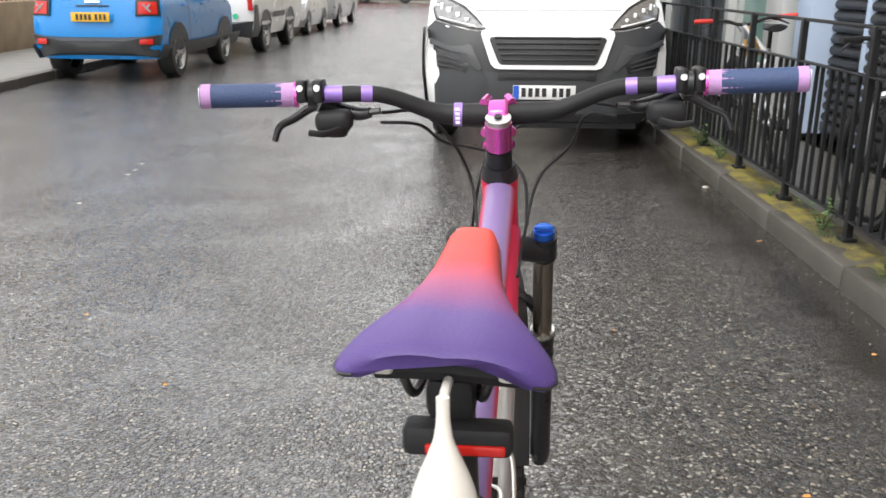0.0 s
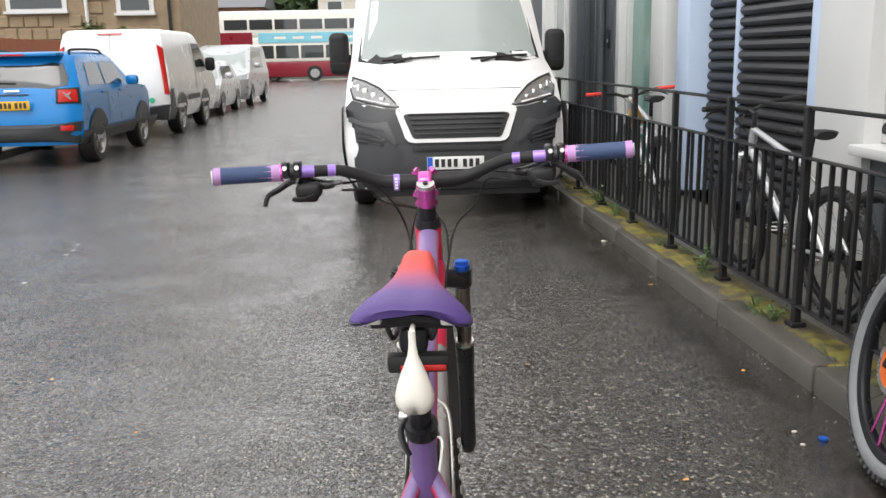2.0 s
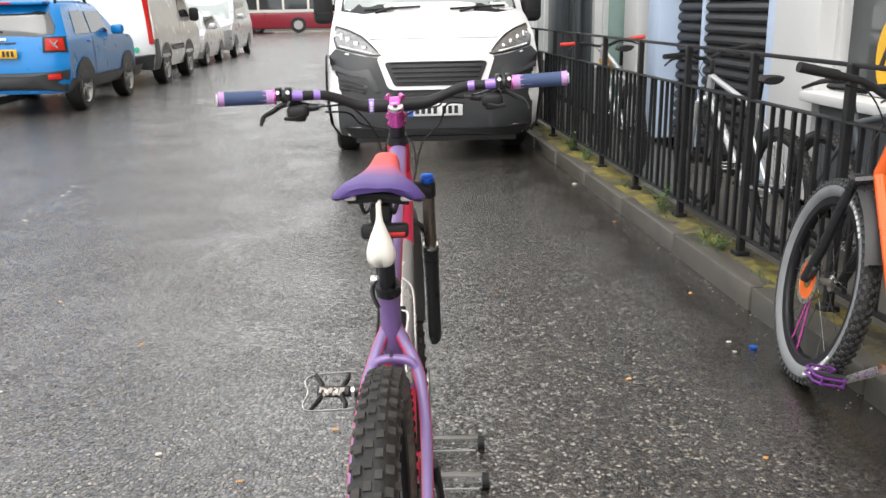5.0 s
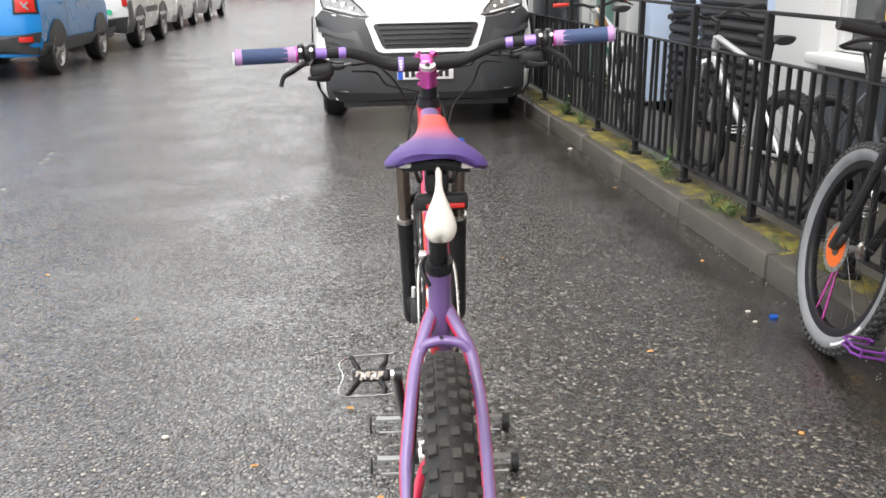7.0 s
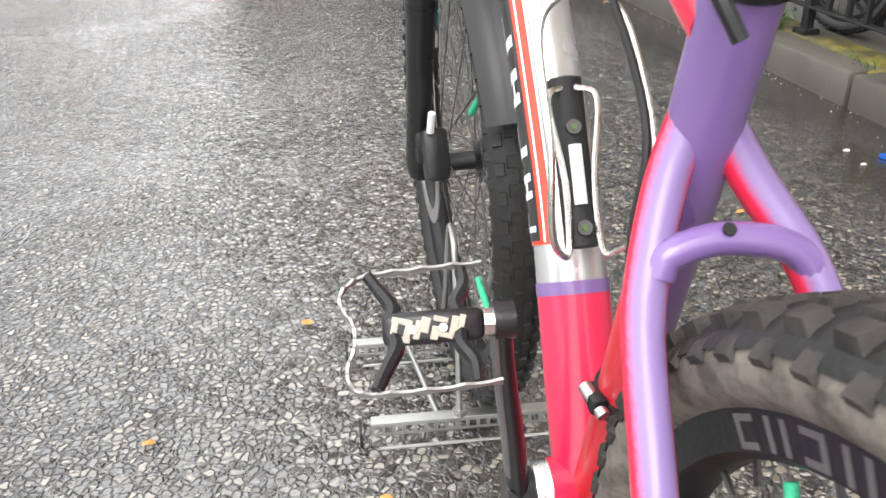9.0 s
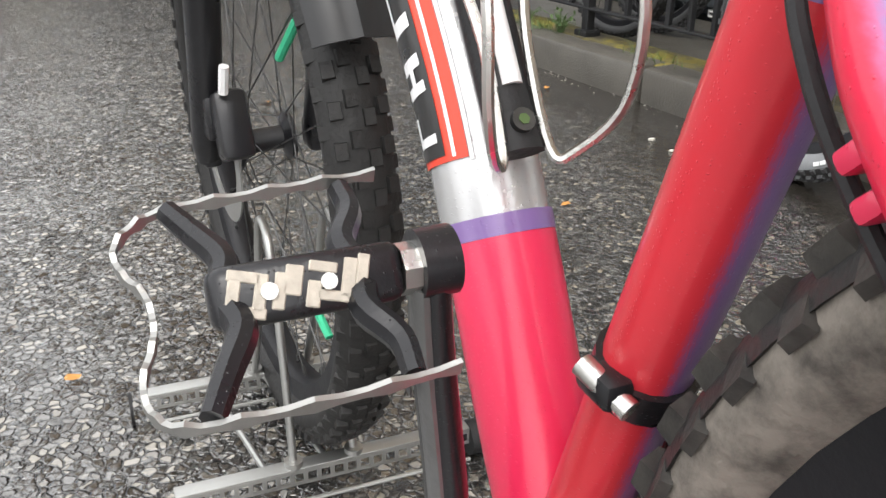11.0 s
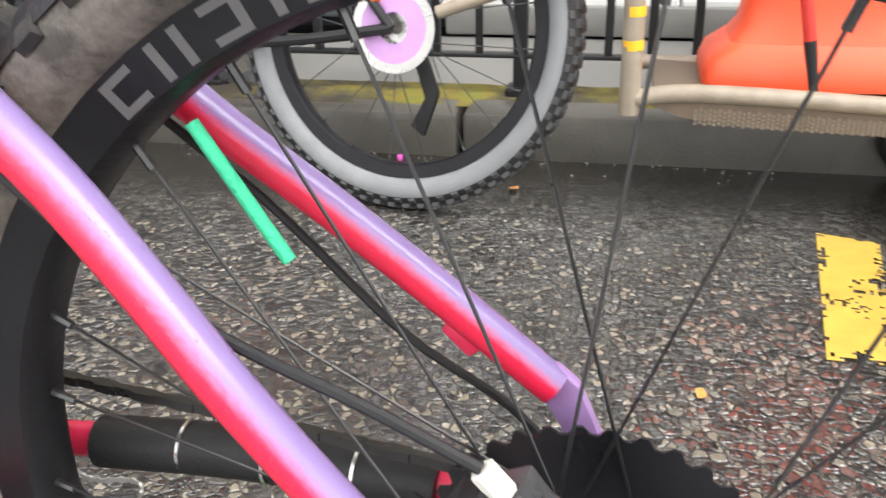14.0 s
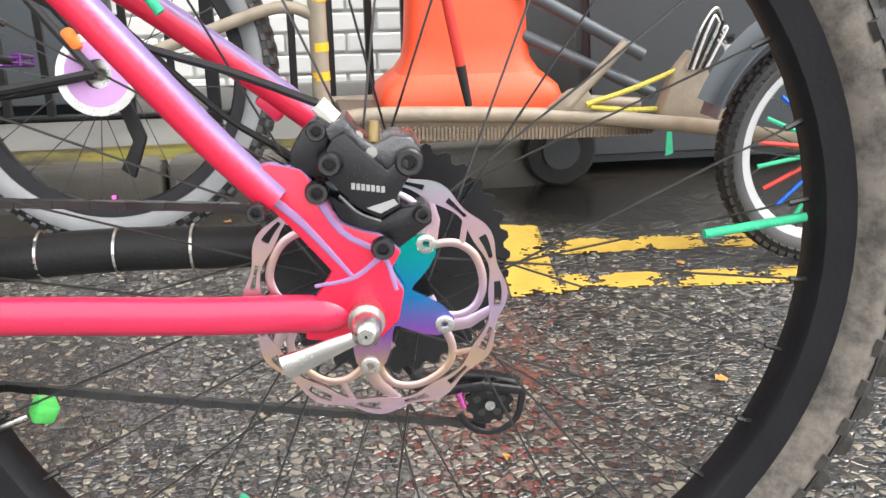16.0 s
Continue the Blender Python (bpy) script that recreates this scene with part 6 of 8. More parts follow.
# cranks and pedals
PA = Vector((-0.094, 0.405, 0.546))
cr_ = smoothed([(-0.062, BB.y, BB.z), (-0.069, on(BB, PA, 0.35).y, on(BB, PA, 0.35).z), (-0.079, on(BB, PA, 0.75).y, on(BB, PA, 0.75).z), (-0.083, PA.y + 0.001, PA.z)], 6)
crank = part("crank_arm", tube(cr_, [0.0165, 0.0125], 14, sx=0.62), M["black"], bike, "black crank arm with silver edge")
part("crank_boss", disc((BB.y, BB.z), 0.021, -0.073, -0.05), M["black"], crank)
part("crank_eye", disc((PA.y, PA.z), 0.0138, -0.089, -0.074, None, 22), M["black"], crank)
part("crank_face", tube(smoothed([Vector(cr_[k]) + Vector((-0.0055, -0.0045, 0)) for k in (3, 8, 13, 17)], 4), [0.0082, 0.0072], 10, sx=0.55), M["crank_grey"], crank, "mid-grey crank face")
for k in range(6):
    part("crank_mark", box((-0.09, PA.y + 0.0 + 0.0012 * k, PA.z - 0.03 - 0.006 * k), (0.0006, 0.0045, 0.0042)), M["decal_k"], crank, smooth=0)
cr2 = [(0.066, BB.y, BB.z), (0.078, on(BB, PA, -0.5).y, on(BB, PA, -0.5).z), (0.078, on(BB, PA, -0.95).y, on(BB, PA, -0.95).z)]
part("crank_arm", tube(cr2, [0.0165, 0.0125], 12, sx=0.62), M["black"], bike, "black crank arm")


def pedal(parent, m):
    """A flat pedal: octagonal body, four curved arms, thin serrated steel cage, pale worn strokes."""
    body = part("pedal", box((-0.0425, 0, 0), (0.073, 0.0235, 0.02), bev=0.0055, m=pose(0, 0, 0, 40), segs=3), M["black"], parent, "black pedal body")
    body.matrix_basis = m
    part("axle_collar", tube([(-0.006, 0, 0), (0.006, 0, 0)], 0.0105, 8), M["steel"], body, "steel axle collar", smooth=0)
    for sx, xx in ((-1, -0.072), (1, -0.022)):
        for sy in (-1, 1):
            arm = smoothed([(xx, 0.006 * sy, 0), (xx - 0.002 * sx, 0.018 * sy, 0.001), (xx + sx * 0.006, 0.034 * sy, 0.001), (xx + sx * 0.01 - 0.004, 0.05 * sy, 0)], 4)
            part("cage_arm", tube(arm, [0.0078, 0.0055], 8, sx=0.85), M["black"], body)
    edge = smoothed([(0.0, 0.052, 0.004), (-0.03, 0.053, 0.002), (-0.06, 0.053, 0), (-0.086, 0.052, -0.001), (-0.1, 0.046, -0.002), (-0.108, 0.034, -0.002), (-0.106, 0.02, -0.001), (-0.1, 0.008, 0), (-0.0985, -0.005, 0), (-0.1, -0.016, 0), (-0.105, -0.03, -0.001), (-0.104, -0.042, -0.002), (-0.095, -0.051, -0.001), (-0.07, -0.053, 0), (-0.035, -0.053, 0.001), (0.0, -0.052, 0.003)], 4)
    b = bmesh.new()
    n = len(edge)
    rows = []
    for i, p in enumerate(edge):
        d = (edge[min(i + 1, n - 1)] - edge[max(i - 1, 0)]).normalized()
        s = Vector((-d.y, d.x, 0)) * 0.0011
        h = 0.0018 + (0.0017 if i % 3 == 0 else 0.0)
        rows.append([b.verts.new(p + s * k + Vector((0, 0, z))) for k, z in ((1, -h), (1, h), (-1, h), (-1, -h))])
    for a, c in zip(rows, rows[1:]):
        for j in range(4):
            b.faces.new((a[j], a[(j + 1) % 4], c[(j + 1) % 4], c[j]))
    part("cage", b, M["dirty_steel"], body, "thin serrated steel cage", smooth=20)
    # worn pale strokes on the body, and two bolts
    face = pose(0, 0, 0, 40)
    for xx, yy, w, h in ((-0.071, 0.0, 0.0035, 0.011), (-0.066, 0.0052, 0.009, 0.0034), (-0.066, -0.0052, 0.009, 0.0034), (-0.061, 0.0, 0.0035, 0.011), (-0.054, -0.0005, 0.0035, 0.011), (-0.0485, 0.002, 0.005, 0.009), (-0.042, -0.003, 0.004, 0.008), (-0.037, 0.0045, 0.008, 0.0032), (-0.035, -0.0045, 0.009, 0.0032), (-0.028, 0.0, 0.004, 0.012), (-0.0225, 0.0015, 0.0035, 0.01)):
        part("worn_stroke", box(face @ Vector((xx, yy * 1.25, 0.0102)), (w * 1.35, h * 1.25, 0.0012), bev=0.0005, m=face @ pose(0, 0, 0, 0, 0, -16), segs=1), M["worn"], body, smooth=0)
    for xx in (-0.058, -0.036):
        part("bolt", tube([face @ Vector((xx, 0, 0.0095)), face @ Vector((xx, 0, 0.0125))], 0.0032, 12), M["steel"], body)
    return body


pedal(bike, Matrix.Translation(PA + Vector((0.004, 0, -0.001))) @ pose(0, 0, 0, 22, 0, -1) @ Matrix.Scale(0.97, 4))
pedal(bike, Matrix.Translation((0.09, on(BB, PA, -0.95).y, on(BB, PA, -0.95).z)) @ pose(0, 0, 0, 0, 0, 180))

# low clamp round the seat tube
lc = on(Vector((0, 0.42, 0.362)), ST, 0.295)
dirn = (ST - BB).normalized()
low = part("tube_clamp", tube([lc - dirn * 0.008, lc + dirn * 0.008], 0.0225, 20), M["black"], bike, "black clamp with a silver bolt")
part("clamp_lug", box(lc + Vector((-0.022, -0.004, 0.002)), (0.014, 0.026, 0.014), bev=0.004), M["black"], low)
part("clamp_bolt", tube([lc + Vector((-0.028, 0.004, 0.008)), lc + Vector((-0.02, -0.02, -0.002))], 0.0052, 12), M["steel"], low)

# bottle cage mount with two bolts, and a bent wire cage
cn = Vector((0, -0.78, 0.62))
c0, c1 = Vector((0, 0.496, 0.56)), Vector((0, 0.56, 0.655))
mount = part("bottle_cage", tube(smoothed([c0 - (c1 - c0) * 0.08, c0, on(c0, c1, 0.5) , c1, c1 + (c1 - c0) * 0.12], 4), 0.0115, 12, sx=1.25), M["blackmatt"], bike, "bottle cage with black mount and silver wire")
part("cage_slot", tube([on(c0, c1, 0.2) + cn * 0.0085, on(c0, c1, 0.62) + cn * 0.0085], 0.006, 10), M["decal_w"], mount)
for t_ in (0.03, 0.74):
    q = on(c0, c1, t_) + cn * 0.009
    bt = part("bolt", tube([q, q + cn * 0.005], 0.0062, 14), M["spoke"], mount)
    part("bolt_socket", tube([q + cn * 0.0045, q + cn * 0.0056], 0.003, 6), M["leaf"], mount)
for sg in (-1, 1):
    wire = smoothed([c1 + Vector((sg * 0.006, 0, 0.005)) + cn * 0.006, c1 + Vector((sg * 0.02, -0.01, -0.005)) + cn * 0.012, on(c0, c1, 0.4) + Vector((sg * 0.012, -0.004, 0)) + cn * 0.01, c0 + Vector((sg * 0.013, -0.005, -0.01)) + cn * 0.01, c0 + Vector((sg * 0.022, -0.012, -0.012)) + cn * 0.014, c0 + Vector((sg * 0.036, -0.02, 0.01)) + cn * 0.03, c0 + Vector((sg * 0.038, 0.0, 0.06)) + cn * 0.05, c1 + Vector((sg * 0.034, 0.0, 0.03)) + cn * 0.055, c1 + Vector((sg * 0.016, 0.01, 0.055)) + cn * 0.05, c1 + Vector((0, 0.012, 0.058)) + cn * 0.05], 5)
    part("wire", tube(wire, 0.0028, 8), M["steel"], mount, "bent silver wire")

# seat post, clamp, saddle, rear lamp
pd = (ST - BB).normalized()
post_top = ST + pd * 0.155
part("seat_post", tube([ST - pd * 0.01, post_top], 0.0155, 18), M["black"], bike, "black seat post")
sc = part("seat_clamp", tube([ST - pd * 0.012, ST + pd * 0.006], 0.0235, 22), M["black"], bike, "black seat clamp with a lever")
part("clamp_lever", tube(smoothed([ST + Vector((-0.022, 0.008, 0.006)), ST + Vector((-0.028, -0.01, 0.0)), ST + Vector((-0.025, -0.024, -0.012)), ST + Vector((-0.016, -0.03, -0.03))], 4), [0.005, 0.004], 8), M["black"], sc)
part("clamp_nut", tube([ST + Vector((-0.02, 0.016, 0.008)), ST + Vector((-0.031, 0.018, 0.009))], 0.0085, 14), M["steel"], sc)
part("post_head", box(post_top + Vector((0, -0.006, 0.008)), (0.036, 0.06, 0.034), bev=0.008), M["blackmatt"], bike)

prof = [(0.166, 0.06, 1.005, 0.018), (0.17, 0.07, 1.009, 0.0225), (0.18, 0.0755, 1.0115, 0.0245), (0.196, 0.0755, 1.013, 0.025), (0.215, 0.069, 1.014, 0.025), (0.24, 0.057, 1.0135, 0.026), (0.265, 0.047, 1.013, 0.028), (0.3, 0.037, 1.0135, 0.03), (0.34, 0.03, 1.015, 0.031), (0.38, 0.0265, 1.018, 0.032), (0.41, 0.0245, 1.02, 0.032), (0.428, 0.021, 1.019, 0.03), (0.436, 0.013, 1.013, 0.022)]
sb = bmesh.new()
rings = []


def saddle_top(x, w, y, z):
    wide = max(0.0, min(1.0, (w - 0.03) / 0.045))
    return z - 0.0155 * (abs(x) / 0.075) ** 2 - 0.0035 * math.exp(-(x / 0.013) ** 2) * wide


for y, w, z, th in prof:
    ring = []
    n = 16
    for k in range(n + 1):
        x = w * math.sin(math.pi * (k / n - 0.5)) * 1.0
        edge = (abs(x) / w) ** 8 * th * 0.45
        ring.append(sb.verts.new((x, y, saddle_top(x, w, y, z) - edge)))
    for k in range(n, -1, -1):
        x = w * math.sin(math.pi * (k / n - 0.5)) * 0.97
        arch_ = 0.012 * (1 - (abs(x) / w) ** 2) * (1 if w > 0.05 else 0)
        ring.append(sb.verts.new((x, y + 0.004 * (1 if y < 0.2 else 0), saddle_top(x, w, y, z) - th * (1 - 0.3 * (abs(x) / w) ** 8) + arch_ * 0.95)))
    rings.append(ring)
for a, b in zip(rings, rings[1:]):
    n = len(a)
    for k in range(n):
        sb.faces.new((a[k], a[(k + 1) % n], b[(k + 1) % n], b[k]))
sb.faces.new(rings[0][::-1])
sb.faces.new(rings[-1])
saddle = part("saddle", sb, M["saddle"], bike, "saddle that fades from purple tail to red nose", smooth=60)
saddle.matrix_basis = Matrix.Translation((0.001, -0.032, 1.03)) @ Matrix.Rotation(radians(2.4), 4, "Y") @ Matrix.Translation((0, 0, -1.015))
seam = []
for y, w, z, th in prof:
    seam.append((-w * 1.0, y, saddle_top(w, w, y, z) - th * 0.5))
part("saddle_seam", tube(seam + [(-s[0], s[1], s[2]) for s in seam[::-1]], 0.0012, 5), M["decal_k"], saddle)
part("saddle_shell", tube([(-0.05, 0.2, 0.978), (0, 0.195, 0.983), (0.05, 0.2, 0.978)], 0.009, 8), M["blackmatt"], saddle)
for sg in (-1, 1):
    part("saddle_rail", tube(smoothed([(sg * 0.034, 0.195, 0.985), (sg * 0.026, 0.21, 0.955), (sg * 0.022, 0.24, 0.95), (sg * 0.022, 0.32, 0.95), (sg * 0.012, 0.4, 0.99)], 4), 0.0036, 8), M["spoke"], saddle)
    part("rail_socket", box((sg * 0.046, 0.192, 0.982), (0.02, 0.014, 0.009), bev=0.004), M["silicone"], saddle, "pale plastic rail socket")
lampb = part("rear_lamp", box((0.006, 0.178, 0.937), (0.08, 0.024, 0.024), bev=0.006), M["blackmatt"], bike, "black rear lamp with a red lens")
part("lens", box((0.012, 0.1655, 0.933), (0.058, 0.004, 0.008), bev=0.002), M["redlens"], lampb, "red lens")
part("lamp_bracket", tube([(0, 0.186, 0.937), (0, 0.212, 0.937)], 0.012, 10), M["blackmatt"], lampb)

# the pale silicone lamp that hangs from the saddle: two round lobes below a tapering strap
charm = thing("hanging_lamp", "white silicone drop-shaped lamp hanging under the saddle", "lamp", BIKE @ Matrix.Translation((0.002, 0.122, 0.026)))
cb_ = bmesh.new()
lv = [(0.97, 0.0045, 0.003), (0.966, 0.0045, 0.003), (0.958, 0.0045, 0.003), (0.95, 0.005, 0.0035), (0.94, 0.0065, 0.0055), (0.928, 0.011, 0.01), (0.915, 0.0165, 0.014), (0.902, 0.021, 0.0175), (0.89, 0.0238, 0.0195), (0.88, 0.0236, 0.019), (0.872, 0.0205, 0.0155), (0.866, 0.0145, 0.0095), (0.8635, 0.006, 0.003)]
rings = []
for z, wx, wy in lv:
    ring = []
    for k in range(28):
        a = 2 * math.pi * k / 28
        cleft = 1 - 0.2 * max(0, (0.905 - z) / 0.04) * math.exp(-(math.cos(a) / 0.3) ** 2)
        low_ = 0.006 * math.exp(-(math.cos(a) / 0.35) ** 2) if z < 0.88 else 0
        ring.append(cb_.verts.new((wx * math.cos(a), wy * math.sin(a) * cleft, z + low_)))
    rings.append(ring)
for a, b in zip(rings, rings[1:]):
    for k in range(28):
        cb_.faces.new((a[k], a[(k + 1) % 28], b[(k + 1) % 28], b[k]))
cb_.faces.new(rings[0])
cb_.faces.new(rings[-1][::-1])
part("body", cb_, M["silicone"], charm, smooth=70)
part("strap", tube(smoothed([(0, 0.0, 0.965), (0, 0.012, 0.968), (0, 0.06, 0.962), (0, 0.09, 0.95)], 4), 0.0035, 8), M["silicone"], charm)

# ---- steering: stem, bar, grips, levers, fork, front wheel, all turned a little to the left ----


def turned(ob):
    ob.matrix_basis = STEER
    return ob


S0 = H0
bc = H0 + Vector((0, 0.04, -0.004))
stem = turned(part("stem", tube([H0 + HU * 0.052, H0 + HU * 0.012], 0.0185, 20), M["pink"], bike, "pink anodised stem"))
part("stem_body", plate([(0.8, 1.066), (0.83, 1.05), (0.85, 1.052), (0.858, 1.07), (0.852, 1.09), (0.836, 1.096), (0.806, 1.086)], "x", -0.0145, 0.0145, bev=0.004), M["pink"], stem)
for sx in (-1, 1):
    for yz in ((0.83, 1.092), (0.832, 1.05)):
        part("clamp_horn", tube([(sx * 0.02, yz[0], yz[1]), (sx * 0.014, yz[0] + 0.022, yz[1] + 0.004)], 0.006, 10), M["pink"], stem)
    part("stem_bolt", tube([(sx * 0.012, 0.826, 1.035), (sx * 0.021, 0.822, 1.034)], 0.005, 10), M["pink"], stem)
part("top_cap", tube([H0 + HU * 0.012, H0 + HU * 0.004], 0.0175, 22), M["steel"], stem, "silver top cap")
part("cap_bolt", tube([H0 + HU * 0.004, H0 + HU * 0.001], 0.0052, 12), M["grille"], stem)
part("headset_spacer", tube([H0 + HU * 0.085, H0 + HU * 0.054], 0.0185, 20), M["black"], stem, "black headset spacer")
part("headset_cup", tube([H0 + HU * 0.1, H0 + HU * 0.08], [0.0268, 0.022], 20), M["black"], stem)
bar_pts = [(-0.398, -0.06, 0.042), (-0.2, -0.026, 0.036), (-0.15, -0.016, 0.03), (-0.09, -0.003, 0.006), (-0.05, 0, 0), (0.05, 0, 0), (0.09, -0.003, 0.006), (0.15, -0.016, 0.03), (0.2, -0.026, 0.036), (0.398, -0.06, 0.042)]
bar_line = smoothed([bc + Vector(p) for p in bar_pts], 6)
rad = [0.0112 + 0.0048 * math.exp(-((abs((p - bc).x)) / 0.085) ** 4) for p in bar_line]
bar = turned(part("handlebar", tube(bar_line, rad, 16), M["blackmatt"], bike, "black riser handlebar with violet bands"))


def bar_at(x):
    for a, b in zip(bar_line, bar_line[1:]):
        if a.x <= x <= b.x:
            return a.lerp(b, (x - a.x) / (b.x - a.x))
    return bar_line[-1] if x > 0 else bar_line[0]


def bar_piece(name, x0, x1, r, mat, label="", n=6, seg=18):
    pts = [bar_at(x0 + (x1 - x0) * k / n) for k in range(n + 1)]
    return part(name, tube(pts, r, seg), mat, bar, label)


for sg in (-1, 1):
    def span(a, b):
        return (min(sg * a, sg * b), max(sg * a, sg * b))
    bar_piece("bar_band", *span(0.172, 0.187), 0.0116, M["violet"], "violet band")
    bar_piece("bar_band", *span(0.212, 0.238), 0.0117, M["violet"])
    g = turned(part("grip", tube([bar_at(sg * (0.272 + 0.13 * k / 10)) for k in range(11)], 0.0158, 20), M["navy"], bike, "navy grip with lilac ends"))
    for k in range(14):
        xx = sg * (0.3 + 0.085 * k / 14)
        part("grip_rib", tube([bar_at(xx), bar_at(xx + sg * 0.003)], 0.0163, 16), M["navy"], g)
    part("grip_end", tube([bar_at(sg * 0.384), bar_at(sg * 0.397)], 0.0166, 20), M["lilac"], g, "lilac grip end")
    part("end_cap", tube([bar_at(sg * 0.393) + Vector((sg * 0.004, 0, 0)), bar_at(sg * 0.397) + Vector((sg * 0.004, -0.0005, 0))], 0.012, 18), M["decal_w"], g)
    part("grip_collar", tube([bar_at(sg * 0.27), bar_at(sg * 0.276)], 0.0172, 20), M["pink"], g, "pink lock ring")
    # a ragged lilac patch at the inner end
    part("grip_patch", tube([bar_at(sg * 0.276), bar_at(sg * 0.292)], 0.01635, 20), M["lilac"], g)
    for k in range(9):
        a = 2 * math.pi * k / 9
        off = Vector((0, math.cos(a), math.sin(a))) * 0.0112
        L_ = 0.008 + 0.016 * rng.random()
        part("grip_patch", tube([bar_at(sg * 0.29) + off, bar_at(sg * (0.292 + L_)) + off], [0.0053, 0.0048], 6), M["lilac"], g)
    # brake lever: two-bolt clamp, body, blade
    cx = 0.252
    lev = turned(part("brake_lever", tube([bar_at(sg * (cx - 0.006)), bar_at(sg * (cx + 0.006))], 0.0165, 18), M["black"], bike, "black brake lever and shifter"))
    for dx in (-0.011, 0.011):
        q = bar_at(sg * (cx + dx))
        part("clamp", box(q + Vector((0, -0.004, 0.006)), (0.015, 0.034, 0.032), bev=0.005), M["black"], lev)
        part("clamp_bolt", tube([q + Vector((0, -0.021, 0.01)), q + Vector((0, -0.025, 0.011))], 0.0045, 10), M["steel"], lev)
    q = bar_at(sg * (cx - 0.02))
    body = [q + Vector((sg * 0.012, 0.012, -0.012)), q + Vector((-sg * 0.01, 0.018, -0.024)), q + Vector((-sg * 0.04, 0.016, -0.03)), q + Vector((-sg * 0.056, 0.012, -0.028))]
    part("lever_body", tube(smoothed(body, 4), [0.015, 0.008], 12, sx=0.9), M["black"], lev)
    part("shifter_pod", box(q + Vector((-sg * 0.008, -0.004, -0.036)), (0.05, 0.04, 0.03), bev=0.011, segs=3), M["blackmatt"], lev)
    part("shifter_cap", box(q + Vector((-sg * 0.012, -0.004, -0.052)), (0.026, 0.028, 0.012), bev=0.005), M["blackmatt"], lev)
    blade = smoothed([q + Vector((sg * 0.004, 0.028, -0.02)), q + Vector((sg * 0.03, 0.04, -0.022)), q + Vector((sg * 0.055, 0.032, -0.036)), q + Vector((sg * 0.075, 0.022, -0.046)), q + Vector((sg * 0.083, 0.016, -0.066))], 5)
    part("lever_blade", tube(blade, [0.008, 0.0045], 10, sx=0.7), M["black"], lev, "black brake lever blade")
    part("thumb_lever", tube(smoothed([q + Vector((-sg * 0.02, -0.02, -0.045)), q + Vector((-sg * 0.0, -0.04, -0.048)), q + Vector((sg * 0.02, -0.045, -0.045))], 4), [0.006, 0.004], 8, sx=0.6), M["blackmatt"], lev)
    part("hose_nut", tube([q + Vector((-sg * 0.054, 0.012, -0.028)), q + Vector((-sg * 0.07, 0.011, -0.026))], 0.0045, 8), M["spoke"], lev)
for x0, x1 in ((-0.062, -0.05),):
    bar_piece("bar_band", x0, x1, 0.0165, M["violet"], "violet mark")
    for k in range(4):
        part("bar_mark", box(bar_at(-0.056) + Vector((0, -0.0155, 0.009 - 0.006 * k)), (0.006, 0.003, 0.004)), M["decal_w"], bar, smooth=0)


def hose(pts, r=0.0024, label="black cable"):
    part("cable", tube(smoothed(pts, 8), r, 8), M["blackmatt"], bike, label)


hl_ = STEER @ (bar_at(-0.16) + Vector((-0.002, 0.011, -0.026)))
hr_ = STEER @ (bar_at(0.16) + Vector((0.002, 0.011, -0.026)))
hose([hl_, hl_ + Vector((0.05, 0.03, -0.004)), (-0.07, 0.87, 1.03), (-0.045, 0.89, 0.97), (-0.032, 0.84, 0.91), (-0.028, 0.74, 0.895)], label="black brake hose")
hose([hl_ + Vector((0.0, -0.01, -0.012)), hl_ + Vector((0.05, 0.02, -0.02)), (-0.09, 0.93, 1.02), (-0.02, 0.95, 1.0), (0.03, 0.93, 0.97), (0.04, 0.86, 0.91)])
hose([hr_, hr_ + Vector((-0.05, 0.04, 0.0)), (0.1, 0.93, 1.06), (0.03, 0.94, 1.045), (-0.03, 0.96, 0.98), (-0.06, 1.0, 0.8), (-0.075, 1.04, 0.6), (-0.07, 1.09, 0.46)], label="black front brake hose")
hose([hr_ + Vector((0, -0.01, -0.012)), hr_ + Vector((-0.04, 0.02, -0.016)), (0.1, 0.9, 1.02), (0.055, 0.9, 0.97), (0.036, 0.84, 0.9), (0.03, 0.74, 0.87)], label="black gear cable")

